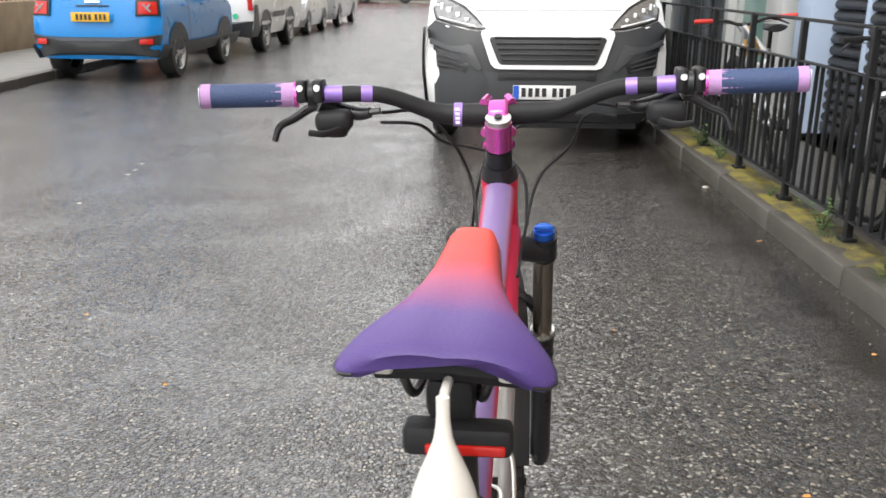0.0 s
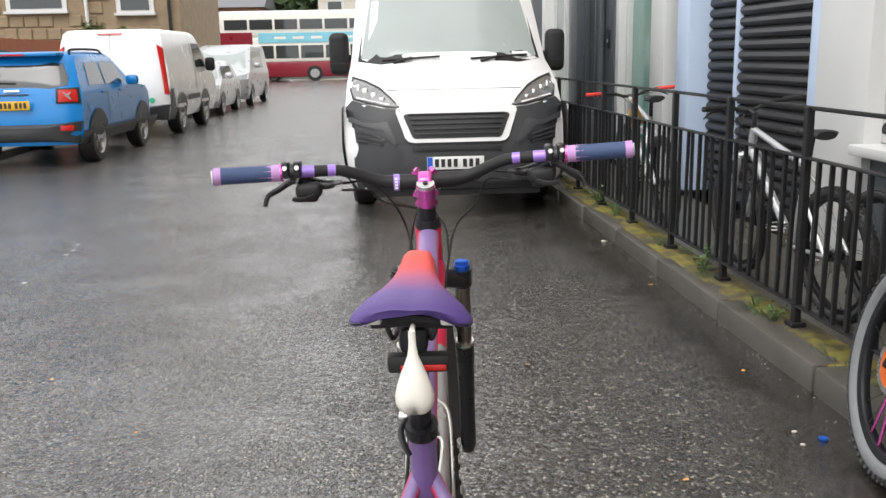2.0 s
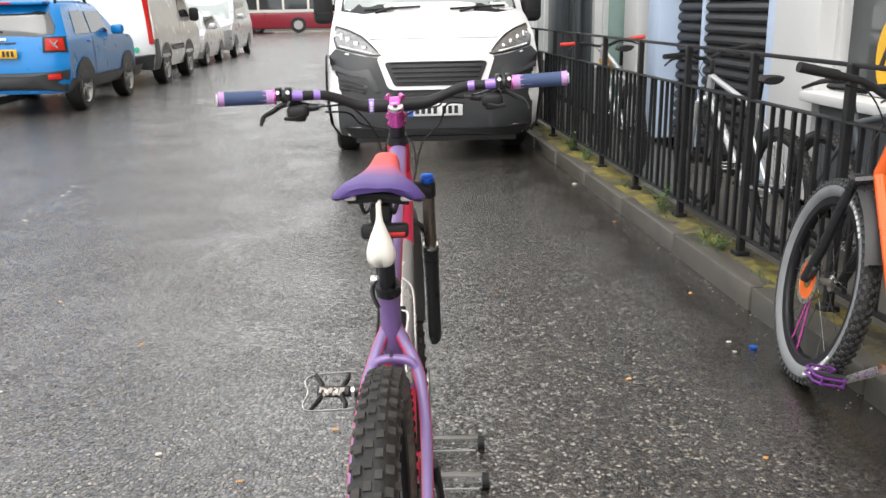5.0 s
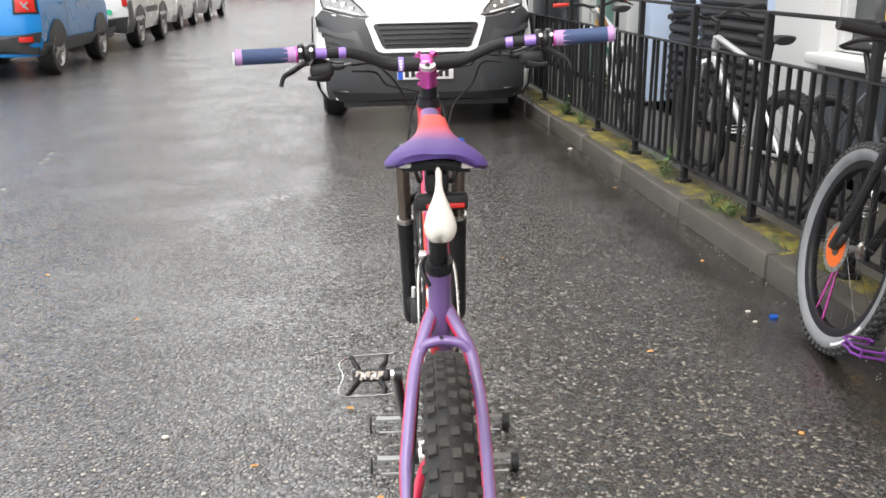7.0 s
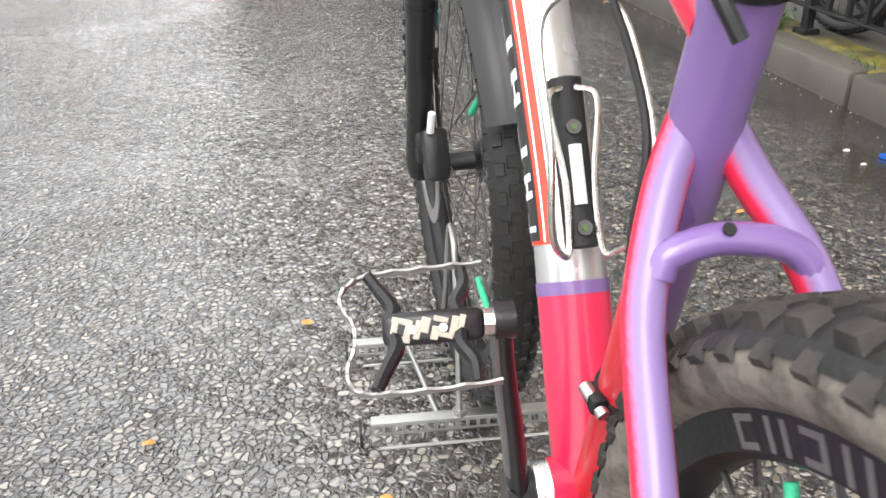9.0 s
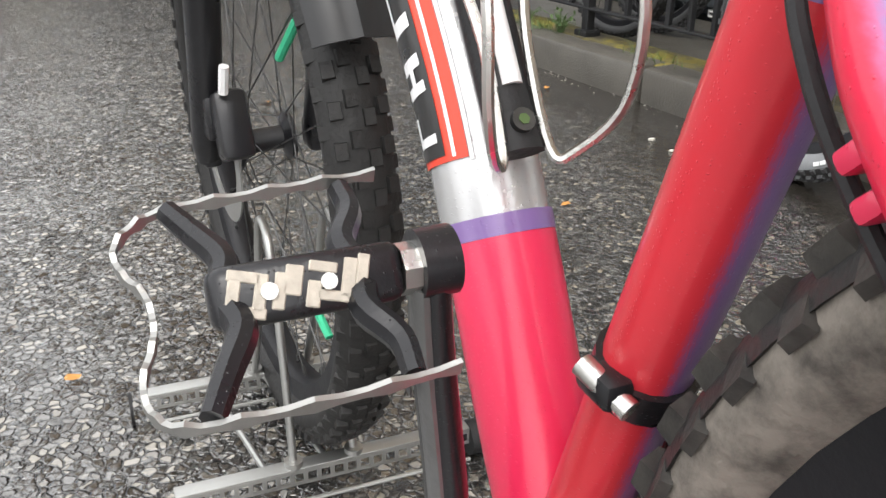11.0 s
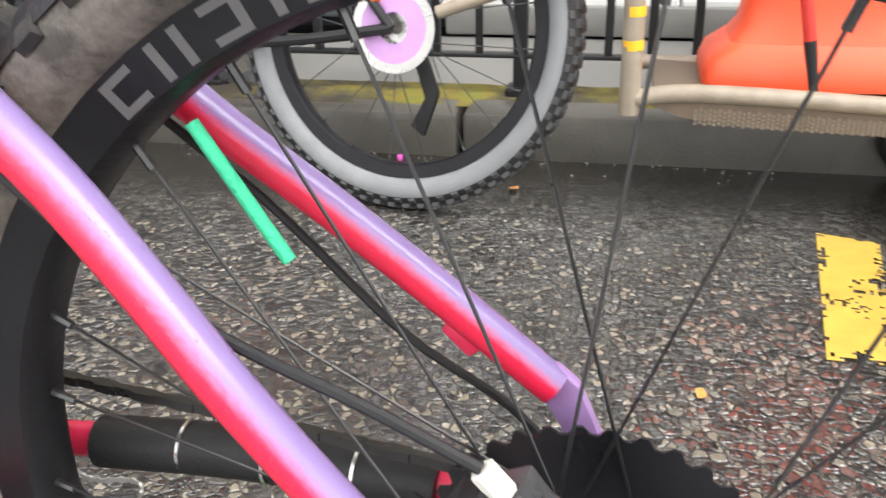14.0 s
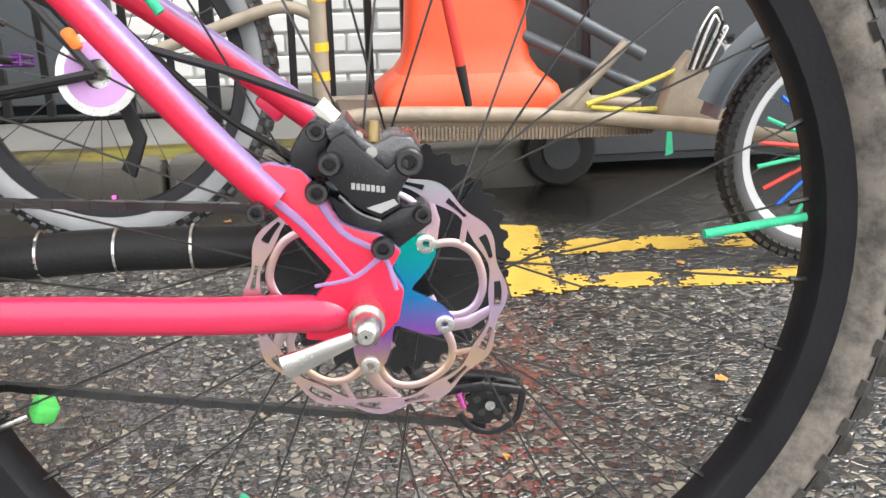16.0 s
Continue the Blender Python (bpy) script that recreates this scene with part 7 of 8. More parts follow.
# fork
crown_c = H0 + HU * 0.252 + Vector((0, 0.012, 0.004))
fork = turned(part("fork", tube(smoothed([crown_c + Vector((-0.066, 0.016, -0.006)), crown_c + Vector((-0.03, 0.004, 0.002)), crown_c, crown_c + Vector((0.03, 0.004, 0.002)), crown_c + Vector((0.066, 0.016, -0.006))], 4), 0.0205, 14), M["black"], bike, "black suspension fork"))
for sg in (-1, 1):
    top = crown_c + Vector((sg * 0.066, 0.018, 0.0))
    bot = Vector((sg * 0.066, FA.y - 0.012, FA.z + 0.01))
    u = (bot - top).normalized()
    part("crown_eye", tube([top - u * 0.022, top + u * 0.02], 0.0205, 18), M["black"], fork)
    seal = on(top, bot, 0.36)
    part("stanchion", tube([top, on(top, bot, 0.5)], 0.0162, 18), M["stanchion"], fork, "smoked brown stanchion")
    part("wiper_seal", tube([seal - u * 0.004, seal + u * 0.012], 0.0205, 18), M["steel"], fork, "silver seal ring")
    low_ = part("lower_leg", tube([seal + u * 0.006, seal + u * 0.05, on(top, bot, 0.8), bot + u * 0.0, bot + u * 0.022], [0.0215, 0.0195, 0.0185, 0.019, 0.015], 18), M["black"], fork, "black fork lower leg")
    part("leg_collar", tube([seal + u * 0.045, seal + u * 0.052], 0.0213, 18), M["black"], low_)
    part("axle_lug", box(Vector((sg * 0.064, FA.y, FA.z)), (0.024, 0.04, 0.04), bev=0.008), M["black"], low_)
    cap = top - u * 0.022
    if sg < 0:
        k_ = part("air_cap", tube([cap, cap - u * 0.008], 0.0165, 18), M["black"], fork, "black fork cap")
        part("cap_mark", box(cap - u * 0.0085, (0.02, 0.006, 0.002), m=pose(0, 0, 0, 20)), M["grille"], k_)
        part("cap_mark", box(cap - u * 0.0085, (0.006, 0.02, 0.002), m=pose(0, 0, 0, 20)), M["dirty_steel"], k_)
    else:
        k_ = part("lockout_knob", tube([cap, cap - u * 0.012], 0.0165, 18), M["blue"], fork, "blue lockout knob")
        part("knob_tab", box(cap - u * 0.016 + Vector((0, -0.004, 0)), (0.03, 0.008, 0.008), bev=0.003), M["blue"], k_)
arc = []
for k in range(13):
    a = math.pi * k / 12
    arc.append(on(crown_c, FA, 0.36) + Vector((0.06 * math.cos(a), 0.012, 0.052 * math.sin(a) + 0.02)))
part("fork_arch", tube(arc, 0.009, 8), M["black"], fork)

front = wheel("front_wheel", bike, FA, 0.366, 0.06, 0.291, 0.318, "front wheel with knobbly tyre and teal rim print", side=M["tread"], m=STEER, rot=0.05)
for k in range(10):
    a = radians(20 + k * 9)
    for sx in (-1, 1):
        part("rim_print", tube([polar(0.304, a, sx * 0.0185, FA), polar(0.304, a + radians(6), sx * 0.0185, FA)], 0.0035, 5), M["teal"] if k % 3 else M["decal_w"], front)
part("spoke_cover", tube([polar(0.2, radians(215), -0.012, FA), polar(0.27, radians(215), -0.006, FA)], 0.0048, 8), M["green"], front)
part("spoke_cover", tube([polar(0.2, radians(140), -0.012, FA), polar(0.27, radians(140), -0.006, FA)], 0.0048, 8), M["green"], front)
fr_rotor = lathe([(-0.001, 0.068), (-0.001, 0.09), (0.001, 0.09), (0.001, 0.068)], 48, c=FA + Vector((-0.05, 0, 0)))
part("brake_disc", fr_rotor, M["dirty_steel"], front)
fcal = turned(part("brake_caliper", box((-0.05, FA.y - 0.075, FA.z + 0.045), (0.036, 0.042, 0.075), bev=0.008, m=pose(0, 0, 0, -20)), M["black"], bike, "black front brake caliper"))
part("caliper_mount", box((-0.066, FA.y - 0.035, FA.z + 0.05), (0.016, 0.05, 0.05), bev=0.005), M["black"], fcal)
part("hose_nut", tube([(-0.058, FA.y - 0.09, FA.z + 0.085), (-0.056, FA.y - 0.1, FA.z + 0.115)], 0.0055, 8), M["decal_w"], fcal)


# mudguard over the back of the front tyre
def guard(u, v):
    a = radians(84 + 69 * u)
    x = (v - 0.5) * 2
    w_ = 0.037 + 0.006 * math.sin(math.pi * u) - (0.012 * (1 - u) ** 3)
    rr = 0.402 - 0.014 * abs(x) ** 2.5 + 0.004 * math.exp(-(x / 0.12) ** 2)
    return polar(rr, a, w_ * x, FA)


mud = turned(part("mudguard", grid_patch(guard, 22, 12, 0.0022), M["grille"], bike, "black plastic mudguard over the front tyre"))
for u_ in (0.12, 0.34):
    for sx in (-1, 1):
        part("mudguard_tie", box(guard(u_, 0.5 + sx * 0.32) + Vector((0, -0.002, 0.003)), (0.012, 0.006, 0.006), bev=0.002), M["grille"], mud)

# ---- the floor stand ----
stand = thing("bike_floor_stand", "dull silver floor stand with black rubber feet holding the front wheel", "stand", pose(0.022, 0.43, 0, 0, 0, -5.7))
for yy, x0, x1 in ((0.948, -0.17, 0.185), (1.165, -0.182, 0.182)):
    part("rail", box(((x0 + x1) / 2, yy, 0.04), (x1 - x0, 0.02, 0.004), bev=0.0015), M["dirty_steel"], stand, "flat steel rail")
    lip = box(((x0 + x1) / 2, yy - 0.009, 0.0365), (x1 - x0, 0.002, 0.004))
    box(((x0 + x1) / 2, yy - 0.009, 0.021), (x1 - x0, 0.002, 0.004), lip)
    nw = int((x1 - x0) / 0.016)
    for k in range(nw + 1):
        box((x0 + 0.002 + (x1 - x0 - 0.004) * k / nw, yy - 0.009, 0.0285), (0.005, 0.002, 0.012), lip)
    part("rail_lip", lip, M["dirty_steel"], stand, "perforated steel lip", smooth=0)
    part("rail_rod", tube([(x0 + 0.01, yy - 0.03, 0.012), (x1 - 0.01, yy - 0.03, 0.012)], 0.0026, 8), M["dirty_steel"], stand)
    for xx in (x0 - 0.006, x1 + 0.006):
        sg = -1 if xx < 0 else 1
        part("rubber_foot", tube([(xx - 0.008, yy - 0.002, 0.022), (xx + 0.012 * sg, yy - 0.002, 0.022)], 0.022, 16), M["blackmatt"], stand, "black rubber foot")
for xx in (-0.036, 0.036):
    hoop = smoothed([(xx, 0.948, 0.035), (xx, 0.962, 0.13), (xx * 1.05, 0.985, 0.27), (xx * 1.05, 1.01, 0.31), (xx * 1.05, 1.05, 0.3), (xx, 1.1, 0.16), (xx, 1.165, 0.035)], 5)
    part("hoop", tube(hoop, 0.0048, 10), M["dirty_steel"], stand, "bent steel hoop")
    part("cross_rod", tube([(xx - 0.03, 0.948, 0.034), (xx - 0.06, 1.165, 0.034)], 0.0042, 8), M["dirty_steel"], stand)
    for yy in (0.948, 1.165):
        part("washer", disc((xx, yy), 0.011, 0.04, 0.048, None, 16, "z"), M["dirty_steel"], stand)


# ---- railings ----
FX = 1.83
railing = thing("railing", "black painted iron railings along the kerb", "railing")
post_y = [-0.13 + 0.818 * k for k in range(19)]
end_y = post_y[-1]
for z, w, h in ((1.065, 0.012, 0.018), (0.855, 0.036, 0.01), (0.205, 0.036, 0.01)):
    part("rail", box((FX, (post_y[0] + end_y) / 2, z), (w, end_y - post_y[0], h), bev=0.003), M["iron"], railing)
post_mesh = mesh_of("post", join(box((0, 0, 0.585), (0.034, 0.034, 0.97), bev=0.004), box((0, 0, 0.115), (0.07, 0.07, 0.03), bev=0.006)), M["iron"], 0)
bar_mesh = mesh_of("bar", box((0, 0, 0.53), (0.019, 0.019, 0.655), bev=0.002, segs=1), M["iron"], 0)
for y in post_y:
    ob = new("post", post_mesh)
    ob.parent, ob.location = railing, (FX, y, 0)
for a, b in zip(post_y, post_y[1:]):
    for k in range(1, 8):
        ob = new("bar", bar_mesh)
        ob.parent, ob.location = railing, (FX + rng.uniform(-0.002, 0.002), a + (b - a) * k / 8 + rng.uniform(-0.004, 0.004), 0)
        ob.rotation_euler = (rng.uniform(-0.008, 0.008), rng.uniform(-0.012, 0.012), rng.uniform(-0.2, 0.2))

# kerb stones, worn and slightly uneven
kerb = thing("kerb", "worn wet stone kerb below the railings", "kerb", kind="structure")
y = -0.15
while y < 26:
    ln = rng.uniform(0.86, 0.98)
    b = box((0, 0, 0), (0.13, ln - 0.012, 0.16), bev=0.016, segs=2)
    ob = part("kerb_stone", b, M["kerb"], kerb)
    ob.location = (1.725 + rng.uniform(-0.006, 0.006), y + ln / 2, 0.028 + rng.uniform(-0.004, 0.004))
    ob.rotation_euler = (rng.uniform(-0.006, 0.006), rng.uniform(-0.02, 0.02), rng.uniform(-0.006, 0.006))
    y += ln

# white painted brick wall behind the railings, laid brick by brick
wb = thing("wall_brick", "white painted brick wall beside the shop", "wall", kind="structure")
part("wall_core", box((2.97, 0.35, 0.95), (0.3, 1.45, 1.7)), M["mortarw"], wb, smooth=0)
brick_mesh = mesh_of("brick", box((0, 0, 0), (0.03, 0.213, 0.064), bev=0.006, segs=1), M["brickw"], 0)
for row in range(20):
    for k in range(7):
        ob = new("brick", brick_mesh)
        ob.parent = wb
        ob.location = (2.815 + rng.uniform(-0.002, 0.002), -0.28 + k * 0.224 + (0.112 if row % 2 else 0), 0.14 + row * 0.075)
part("wall_foot", box((2.79, 0.35, 0.1), (0.06, 1.45, 0.1), bev=0.01), M["pave"], wb)
wall_box("wall_side", -8, -0.38, -0.1, 2.745, M["slate"], "dark painted wall beyond the bin", "wall", x0=2.8, x1=3.1)
wall_box("wall_above", -0.38, 1.098, 1.8, 2.745, M["render_w"], "white rendered wall above the bricks", "wall", x0=2.82, x1=3.1)

# yellow road paint: a worn corner mark and two ragged lines
prng = random.Random(3)


def worn_patch(bm, x0, x1, y0, y1, cell, keep):
    nx, ny = max(1, int((x1 - x0) / cell)), max(1, int((y1 - y0) / cell))
    for i in range(nx):
        for j in range(ny):
            x, yy = x0 + (i + 0.5) * cell, y0 + (j + 0.5) * cell
            e = min(i, nx - 1 - i, j, ny - 1 - j)
            v = noise.noise((x * 14, yy * 14, 5)) + 0.5 * noise.noise((x * 40, yy * 40, 2)) + 0.55 * noise.noise((x * 95, yy * 95, 8))
            if v < keep - (0.35 if e < 2 else 0):
                h = cell * 0.5
                vs = [bm.verts.new((x + sx * h, yy + sy * h, 0.0022)) for sx, sy in ((-1, -1), (1, -1), (1, 1), (-1, 1))]
                bm.faces.new(vs)


def worn_quad(bm, p0, p1, p2, p3, cell, keep):
    """Worn paint between four corners: p0 to p1 is one long edge, p3 to p2 the other."""
    p0, p1, p2, p3 = (Vector((*p, 0.0022)) for p in (p0, p1, p2, p3))
    nu, nv = max(2, int((p1 - p0).length / cell)), max(2, int((p3 - p0).length / cell))

    def at(i, j):
        u, v = i / nu, j / nv
        return p0.lerp(p1, u).lerp(p3.lerp(p2, u), v)
    for i in range(nu):
        for j in range(nv):
            c = at(i + 0.5, j + 0.5)
            e = min(i, nu - 1 - i, j, nv - 1 - j)
            v = noise.noise((c.x * 12, c.y * 12, 5)) + 0.5 * noise.noise((c.x * 40, c.y * 40, 2)) + 0.5 * noise.noise((c.x * 110, c.y * 110, 8))
            if v < keep - (0.3 if e < 2 else 0):
                bm.faces.new([bm.verts.new(at(i + du, j + dv)) for du, dv in ((0, 0), (1, 0), (1, 1), (0, 1))])


for corners, keep in ((((0.872, 0.115), (1.325, 0.06), (1.295, -0.045), (0.87, 0.022)), 0.5), (((1.09, 0.005), (1.0, -1.2), (1.1, -1.22), (1.19, -0.02)), 0.22), (((0.885, 0.02), (0.83, -0.55), (0.915, -0.56), (0.968, 0.0)), 0.16), (((0.825, -0.6), (0.76, -1.3), (0.85, -1.3), (0.91, -0.6)), -0.05)):
    b = bmesh.new()
    worn_quad(b, *corners, 0.0055, keep)
    solid("road_marking", b, M["yellow"], "worn yellow painted road marking", "road marking", kind="structure", smooth=0)
for y0, y1, x0, x1 in ((27, 31, -2.1, -2.0), (35, 39, -2.1, -2.0), (18, 20, -2.05, -1.95), (4.8, 7.0, -2.2, -2.08), (9.5, 11.5, -2.05, -1.95)):
    b = bmesh.new()
    worn_patch(b, x0, x1, y0, y1, 0.03, -0.28 if y0 < 20 else 0.1)
    solid("road_marking", b, M["chalk"], "worn white centre line", "road marking", kind="structure", smooth=0)


# ---- other bicycles ----
def simple_bike(label, m, frame_mat, side, r=0.35, grips=M["blackmatt"], saddle_mat=M["blackmatt"], rotor_mat=None, hub=M["black"], accent=M["steel"], fork_mat=None, letters=False, crank_mat=M["steel"], wide=0.056, bar_z=1.04, tread=M["tyre_k"], steer=0.0, turn=2.2, front_rotor=None, main_mat=None, rim_in=0.075, rim_out=0.05):
    """A whole bicycle: wheels, frame tubes, fork, bar, grips, saddle, cranks, pedals, chain side."""
    b = thing("bicycle", label, "bicycle", m)
    ra, fa, bb, st = Vector((0, 0, r)), Vector((0, 1.09, r)), Vector((0, 0.42, 0.31)), Vector((0, 0.26, 0.8))
    ht, hb = Vector((0, 0.86, 0.9)), Vector((0, 0.9, 0.78))
    for nm, p, q, rr in (("seat_tube", bb, st, 0.017), ("top_tube", ht, st + Vector((0, 0.01, -0.05)), 0.018), ("down_tube", hb, bb, 0.023), ("head_tube", ht, hb, 0.024)):
        part(nm, tube([p, q], rr, 12), main_mat or frame_mat, b)
    for sg in (-1, 1):
        part("seat_stay", tube(smoothed([(sg * 0.01, 0.28, 0.72), (sg * 0.05, 0.22, 0.62), (sg * 0.062, 0.0, r)], 4), 0.0095, 8), frame_mat, b)
        part("chain_stay", tube(smoothed([(sg * 0.03, 0.4, 0.31), (sg * 0.052, 0.2, 0.33), (sg * 0.062, 0.0, r)], 4), 0.0105, 8), frame_mat, b)
        part("fork_leg", tube([(sg * 0.062, 0.93, 0.74), (sg * 0.062, 1.02, 0.5), (sg * 0.062, 1.09, r)], [0.016, 0.018, 0.017], 10), fork_mat or frame_mat, b)
    part("fork_crown", tube([(-0.062, 0.93, 0.745), (0, 0.91, 0.765), (0.062, 0.93, 0.745)], 0.018, 8), fork_mat or frame_mat, b)
    for nm, c, rot in (("rear_wheel", ra, 0.1), ("front_wheel", fa, 0.2)):
        w = wheel(nm, b, c, r, wide, r - rim_in, r - rim_out, "wheel with wet tyre", side=side, tread=tread, n=20, rot=rot, hub_mat=hub, thin=0.0012, spoke_mat=M["spoke"])
        if rotor_mat:
            part("brake_disc", lathe([(-0.052, 0.03), (-0.052, 0.07), (-0.05, 0.07), (-0.05, 0.03)], 32, c=c), (front_rotor if front_rotor and c.y > 0.5 else rotor_mat), w)
            part("disc_ring", lathe([(-0.0525, 0.068), (-0.0525, 0.086), (-0.05, 0.086), (-0.05, 0.068)], 32, c=c), M["steel"], w)
    part("seat_post", tube([st, st + Vector((0, -0.045, 0.13))], 0.0145, 10), M["black"], b)
    sd = bmesh.new()
    rows = []
    for yy, ww, zz in ((0.09, 0.055, 0.95), (0.11, 0.074, 0.955), (0.15, 0.07, 0.955), (0.21, 0.04, 0.95), (0.28, 0.026, 0.95), (0.35, 0.018, 0.95)):
        rows.append([sd.verts.new((ww * math.cos(a), yy, zz - 0.02 + 0.022 * math.sin(a))) for a in [2 * math.pi * k / 14 for k in range(14)]])
    for a, c in zip(rows, rows[1:]):
        for k in range(14):
            sd.faces.new((a[k], a[(k + 1) % 14], c[(k + 1) % 14], c[k]))
    sd.faces.new(rows[0][::-1])
    sd.faces.new(rows[-1])
    part("saddle", sd, saddle_mat, b)
    tn = Matrix.Rotation(steer, 4, "Z")
    def bp(x, yy, z):
        return Vector((0, 0.86, 0)) + tn @ Vector((x, yy, z))
    part("stem", tube([ht, bp(0, -0.005, bar_z - 0.03), bp(0, 0.05, bar_z - 0.01)], 0.016, 10), M["black"], b)
    part("handlebar", tube(smoothed([bp(-0.34, 0.0, bar_z + 0.03), bp(-0.14, 0.04, bar_z + 0.02), bp(-0.05, 0.05, bar_z - 0.01), bp(0.05, 0.05, bar_z - 0.01), bp(0.14, 0.04, bar_z + 0.02), bp(0.34, 0.0, bar_z + 0.03)], 4), 0.012, 10), M["blackmatt"], b)
    for sg in (-1, 1):
        part("grip", tube([bp(sg * 0.22, 0.022, bar_z + 0.026), bp(sg * 0.35, -0.002, bar_z + 0.031)], 0.016, 10), grips, b)
        part("brake_lever", tube(smoothed([bp(sg * 0.19, 0.04, bar_z + 0.015), bp(sg * 0.24, 0.075, bar_z), bp(sg * 0.3, 0.065, bar_z - 0.03)], 4), [0.012, 0.005], 8), M["black"], b)
        ang = turn if sg < 0 else turn + math.pi
        e = bb + Vector((sg * 0.075, 0.17 * math.cos(ang), 0.17 * math.sin(ang)))
        part("crank_arm", tube([bb + Vector((sg * 0.06, 0, 0)), e], [0.015, 0.012], 8), crank_mat, b)
        pc = e + Vector((sg * 0.065, 0, 0))
        pedal = part("pedal", tube([pc + Vector((-sg * 0.06, 0, 0)), pc + Vector((sg * 0.04, 0, 0))], [0.011, 0.008], 10), M["blackmatt"], b)
        for dz in (-0.009, 0.009):
            loop = [pc + Vector((sg * x, y, dz)) for x, y in ((-0.04, -0.035), (-0.035, -0.05), (0.03, -0.05), (0.048, -0.03), (0.042, 0.0), (0.048, 0.03), (0.03, 0.05), (-0.035, 0.05), (-0.04, 0.035))]
            part("cage", tube(loop, 0.0042, 6), accent, pedal)
        for x, y in ((-0.035, -0.05), (0.03, -0.05), (0.03, 0.05), (-0.035, 0.05), (0.042, 0.0)):
            part("cage_pin", tube([pc + Vector((sg * x, y, -0.013)), pc + Vector((sg * x, y, 0.013))], 0.0035, 6), accent, pedal)
    part("chainring", lathe([(0.04, 0.07), (0.04, 0.09), (0.044, 0.09), (0.044, 0.07)], 28, c=bb), M["spoke"], b)
    part("derailleur", plate([(-0.02, r - 0.03), (0.0, r - 0.06), (-0.03, r - 0.14), (0.0, r - 0.2), (-0.03, r - 0.22), (-0.06, r - 0.13)], "x", 0.045, 0.06, bev=0.003), M["blackmatt"], b)
    part("cable", tube(smoothed([bp(-0.18, 0.05, bar_z), bp(-0.06, 0.13, bar_z - 0.02), bp(0.02, 0.1, bar_z - 0.14), (0.02, 0.84, 0.8)], 5), 0.0028, 6), M["blackmatt"], b)
    part("cable", tube(smoothed([bp(0.18, 0.05, bar_z), bp(0.06, 0.14, bar_z - 0.03), bp(-0.03, 0.1, bar_z - 0.18), (-0.03, 0.9, 0.7)], 5), 0.0028, 6), M["blackmatt"], b)
    return b


leaning = simple_bike("orange and black mountain bike with grey tyres leaning on railings", pose(1.34, 0.875, 0, 0, 0, -9.2) @ pose(0, 0, 0, 0, 10, 0), M["blackmatt"], M["tyre_g"], r=0.362, rotor_mat=M["lilac"], hub=M["steel"], accent=M["plum"], fork_mat=M["black"], crank_mat=M["steel"], wide=0.06, bar_z=1.03, turn=-0.6, front_rotor=M["vivid"], main_mat=M["orangepaint"], rim_in=0.092, rim_out=0.064)
part("caliper", box((-0.055, 0.045, 0.43), (0.03, 0.025, 0.05), bev=0.008, m=pose(0, 0, 0, -30)), M["vivid"], leaning, "orange brake caliper")
part("front_caliper", box((-0.055, 1.045, 0.40), (0.03, 0.025, 0.055), bev=0.008, m=pose(0, 0, 0, 30)), M["black"], leaning, "black front caliper")
for a in (-1.45, -1.2):
    part("spoke_cover", tube([Vector((-0.02, 1.09 + 0.05 * math.cos(a), 0.362 + 0.05 * math.sin(a))), Vector((-0.005, 1.09 + 0.27 * math.cos(a), 0.362 + 0.27 * math.sin(a)))], 0.0045, 8), M["pink"], leaning, "pink spoke cover")
for am in [-2.0 - 0.06 * k for k in range(10)] + [-3.9 - 0.075 * k for k in range(8)]:
    part("tyre_mark", box((-0.0315, 1.09 + 0.325 * math.cos(am), 0.362 + 0.325 * math.sin(am)), (0.003, 0.009, 0.015), m=Matrix.Rotation(am, 4, "X")), M["decal_w"], leaning, smooth=0)
part("valve_cap", box((0, 0.0, 0.102), (0.012, 0.012, 0.016), bev=0.003), M["pink"], leaning)
lg = part("mudguard", grid_patch(lambda u, v: Vector((0.05 * (2 * v - 1), 1.09 + 0.405 * math.cos(radians(100 + 55 * u)), 0.362 + 0.405 * math.sin(radians(100 + 55 * u)) - 0.012 * (2 * v - 1) ** 2)), 12, 6, 0.002), M["bumper"], leaning, "grey plastic mudguard with orange print")
for k in range(7):
    qa = radians(116 + 5 * k)
    part("print_bar", box((0.0, 1.09 + 0.409 * math.cos(qa), 0.362 + 0.409 * math.sin(qa)), (0.018, 0.006, 0.003), m=Matrix.Rotation(qa - math.pi / 2, 4, "X")), M["vivid"], lg, smooth=0)

simple_bike("black and silver bicycle parked behind the railings", pose(2.15, 3.38, 0.04, 0, 0, 2) @ pose(0, 0, 0, 0, -4, 0) @ Matrix.Scale(0.94, 4), M["silver"], M["tyre_k"], r=0.345, bar_z=1.02, steer=0.25, tread=M["tread"])
simple_bike("dark grey bicycle with dark tyres behind the railings", pose(2.38, 3.4, 0.04, 0, 0, 182) @ pose(0, 0, 0, 0, 3, 0) @ Matrix.Scale(0.92, 4), M["slate"], M["tyre_k"], r=0.34, bar_z=0.98)
simple_bike("pale bicycle with red grips behind the railings", pose(2.12, 5.7, 0.04, 0, 0, -3) @ pose(0, 0, 0, 0, -5, 0), M["silver"], M["tyre_k"], r=0.34, grips=M["redgrip"], saddle_mat=M["blackmatt"], bar_z=0.93, steer=-0.2)
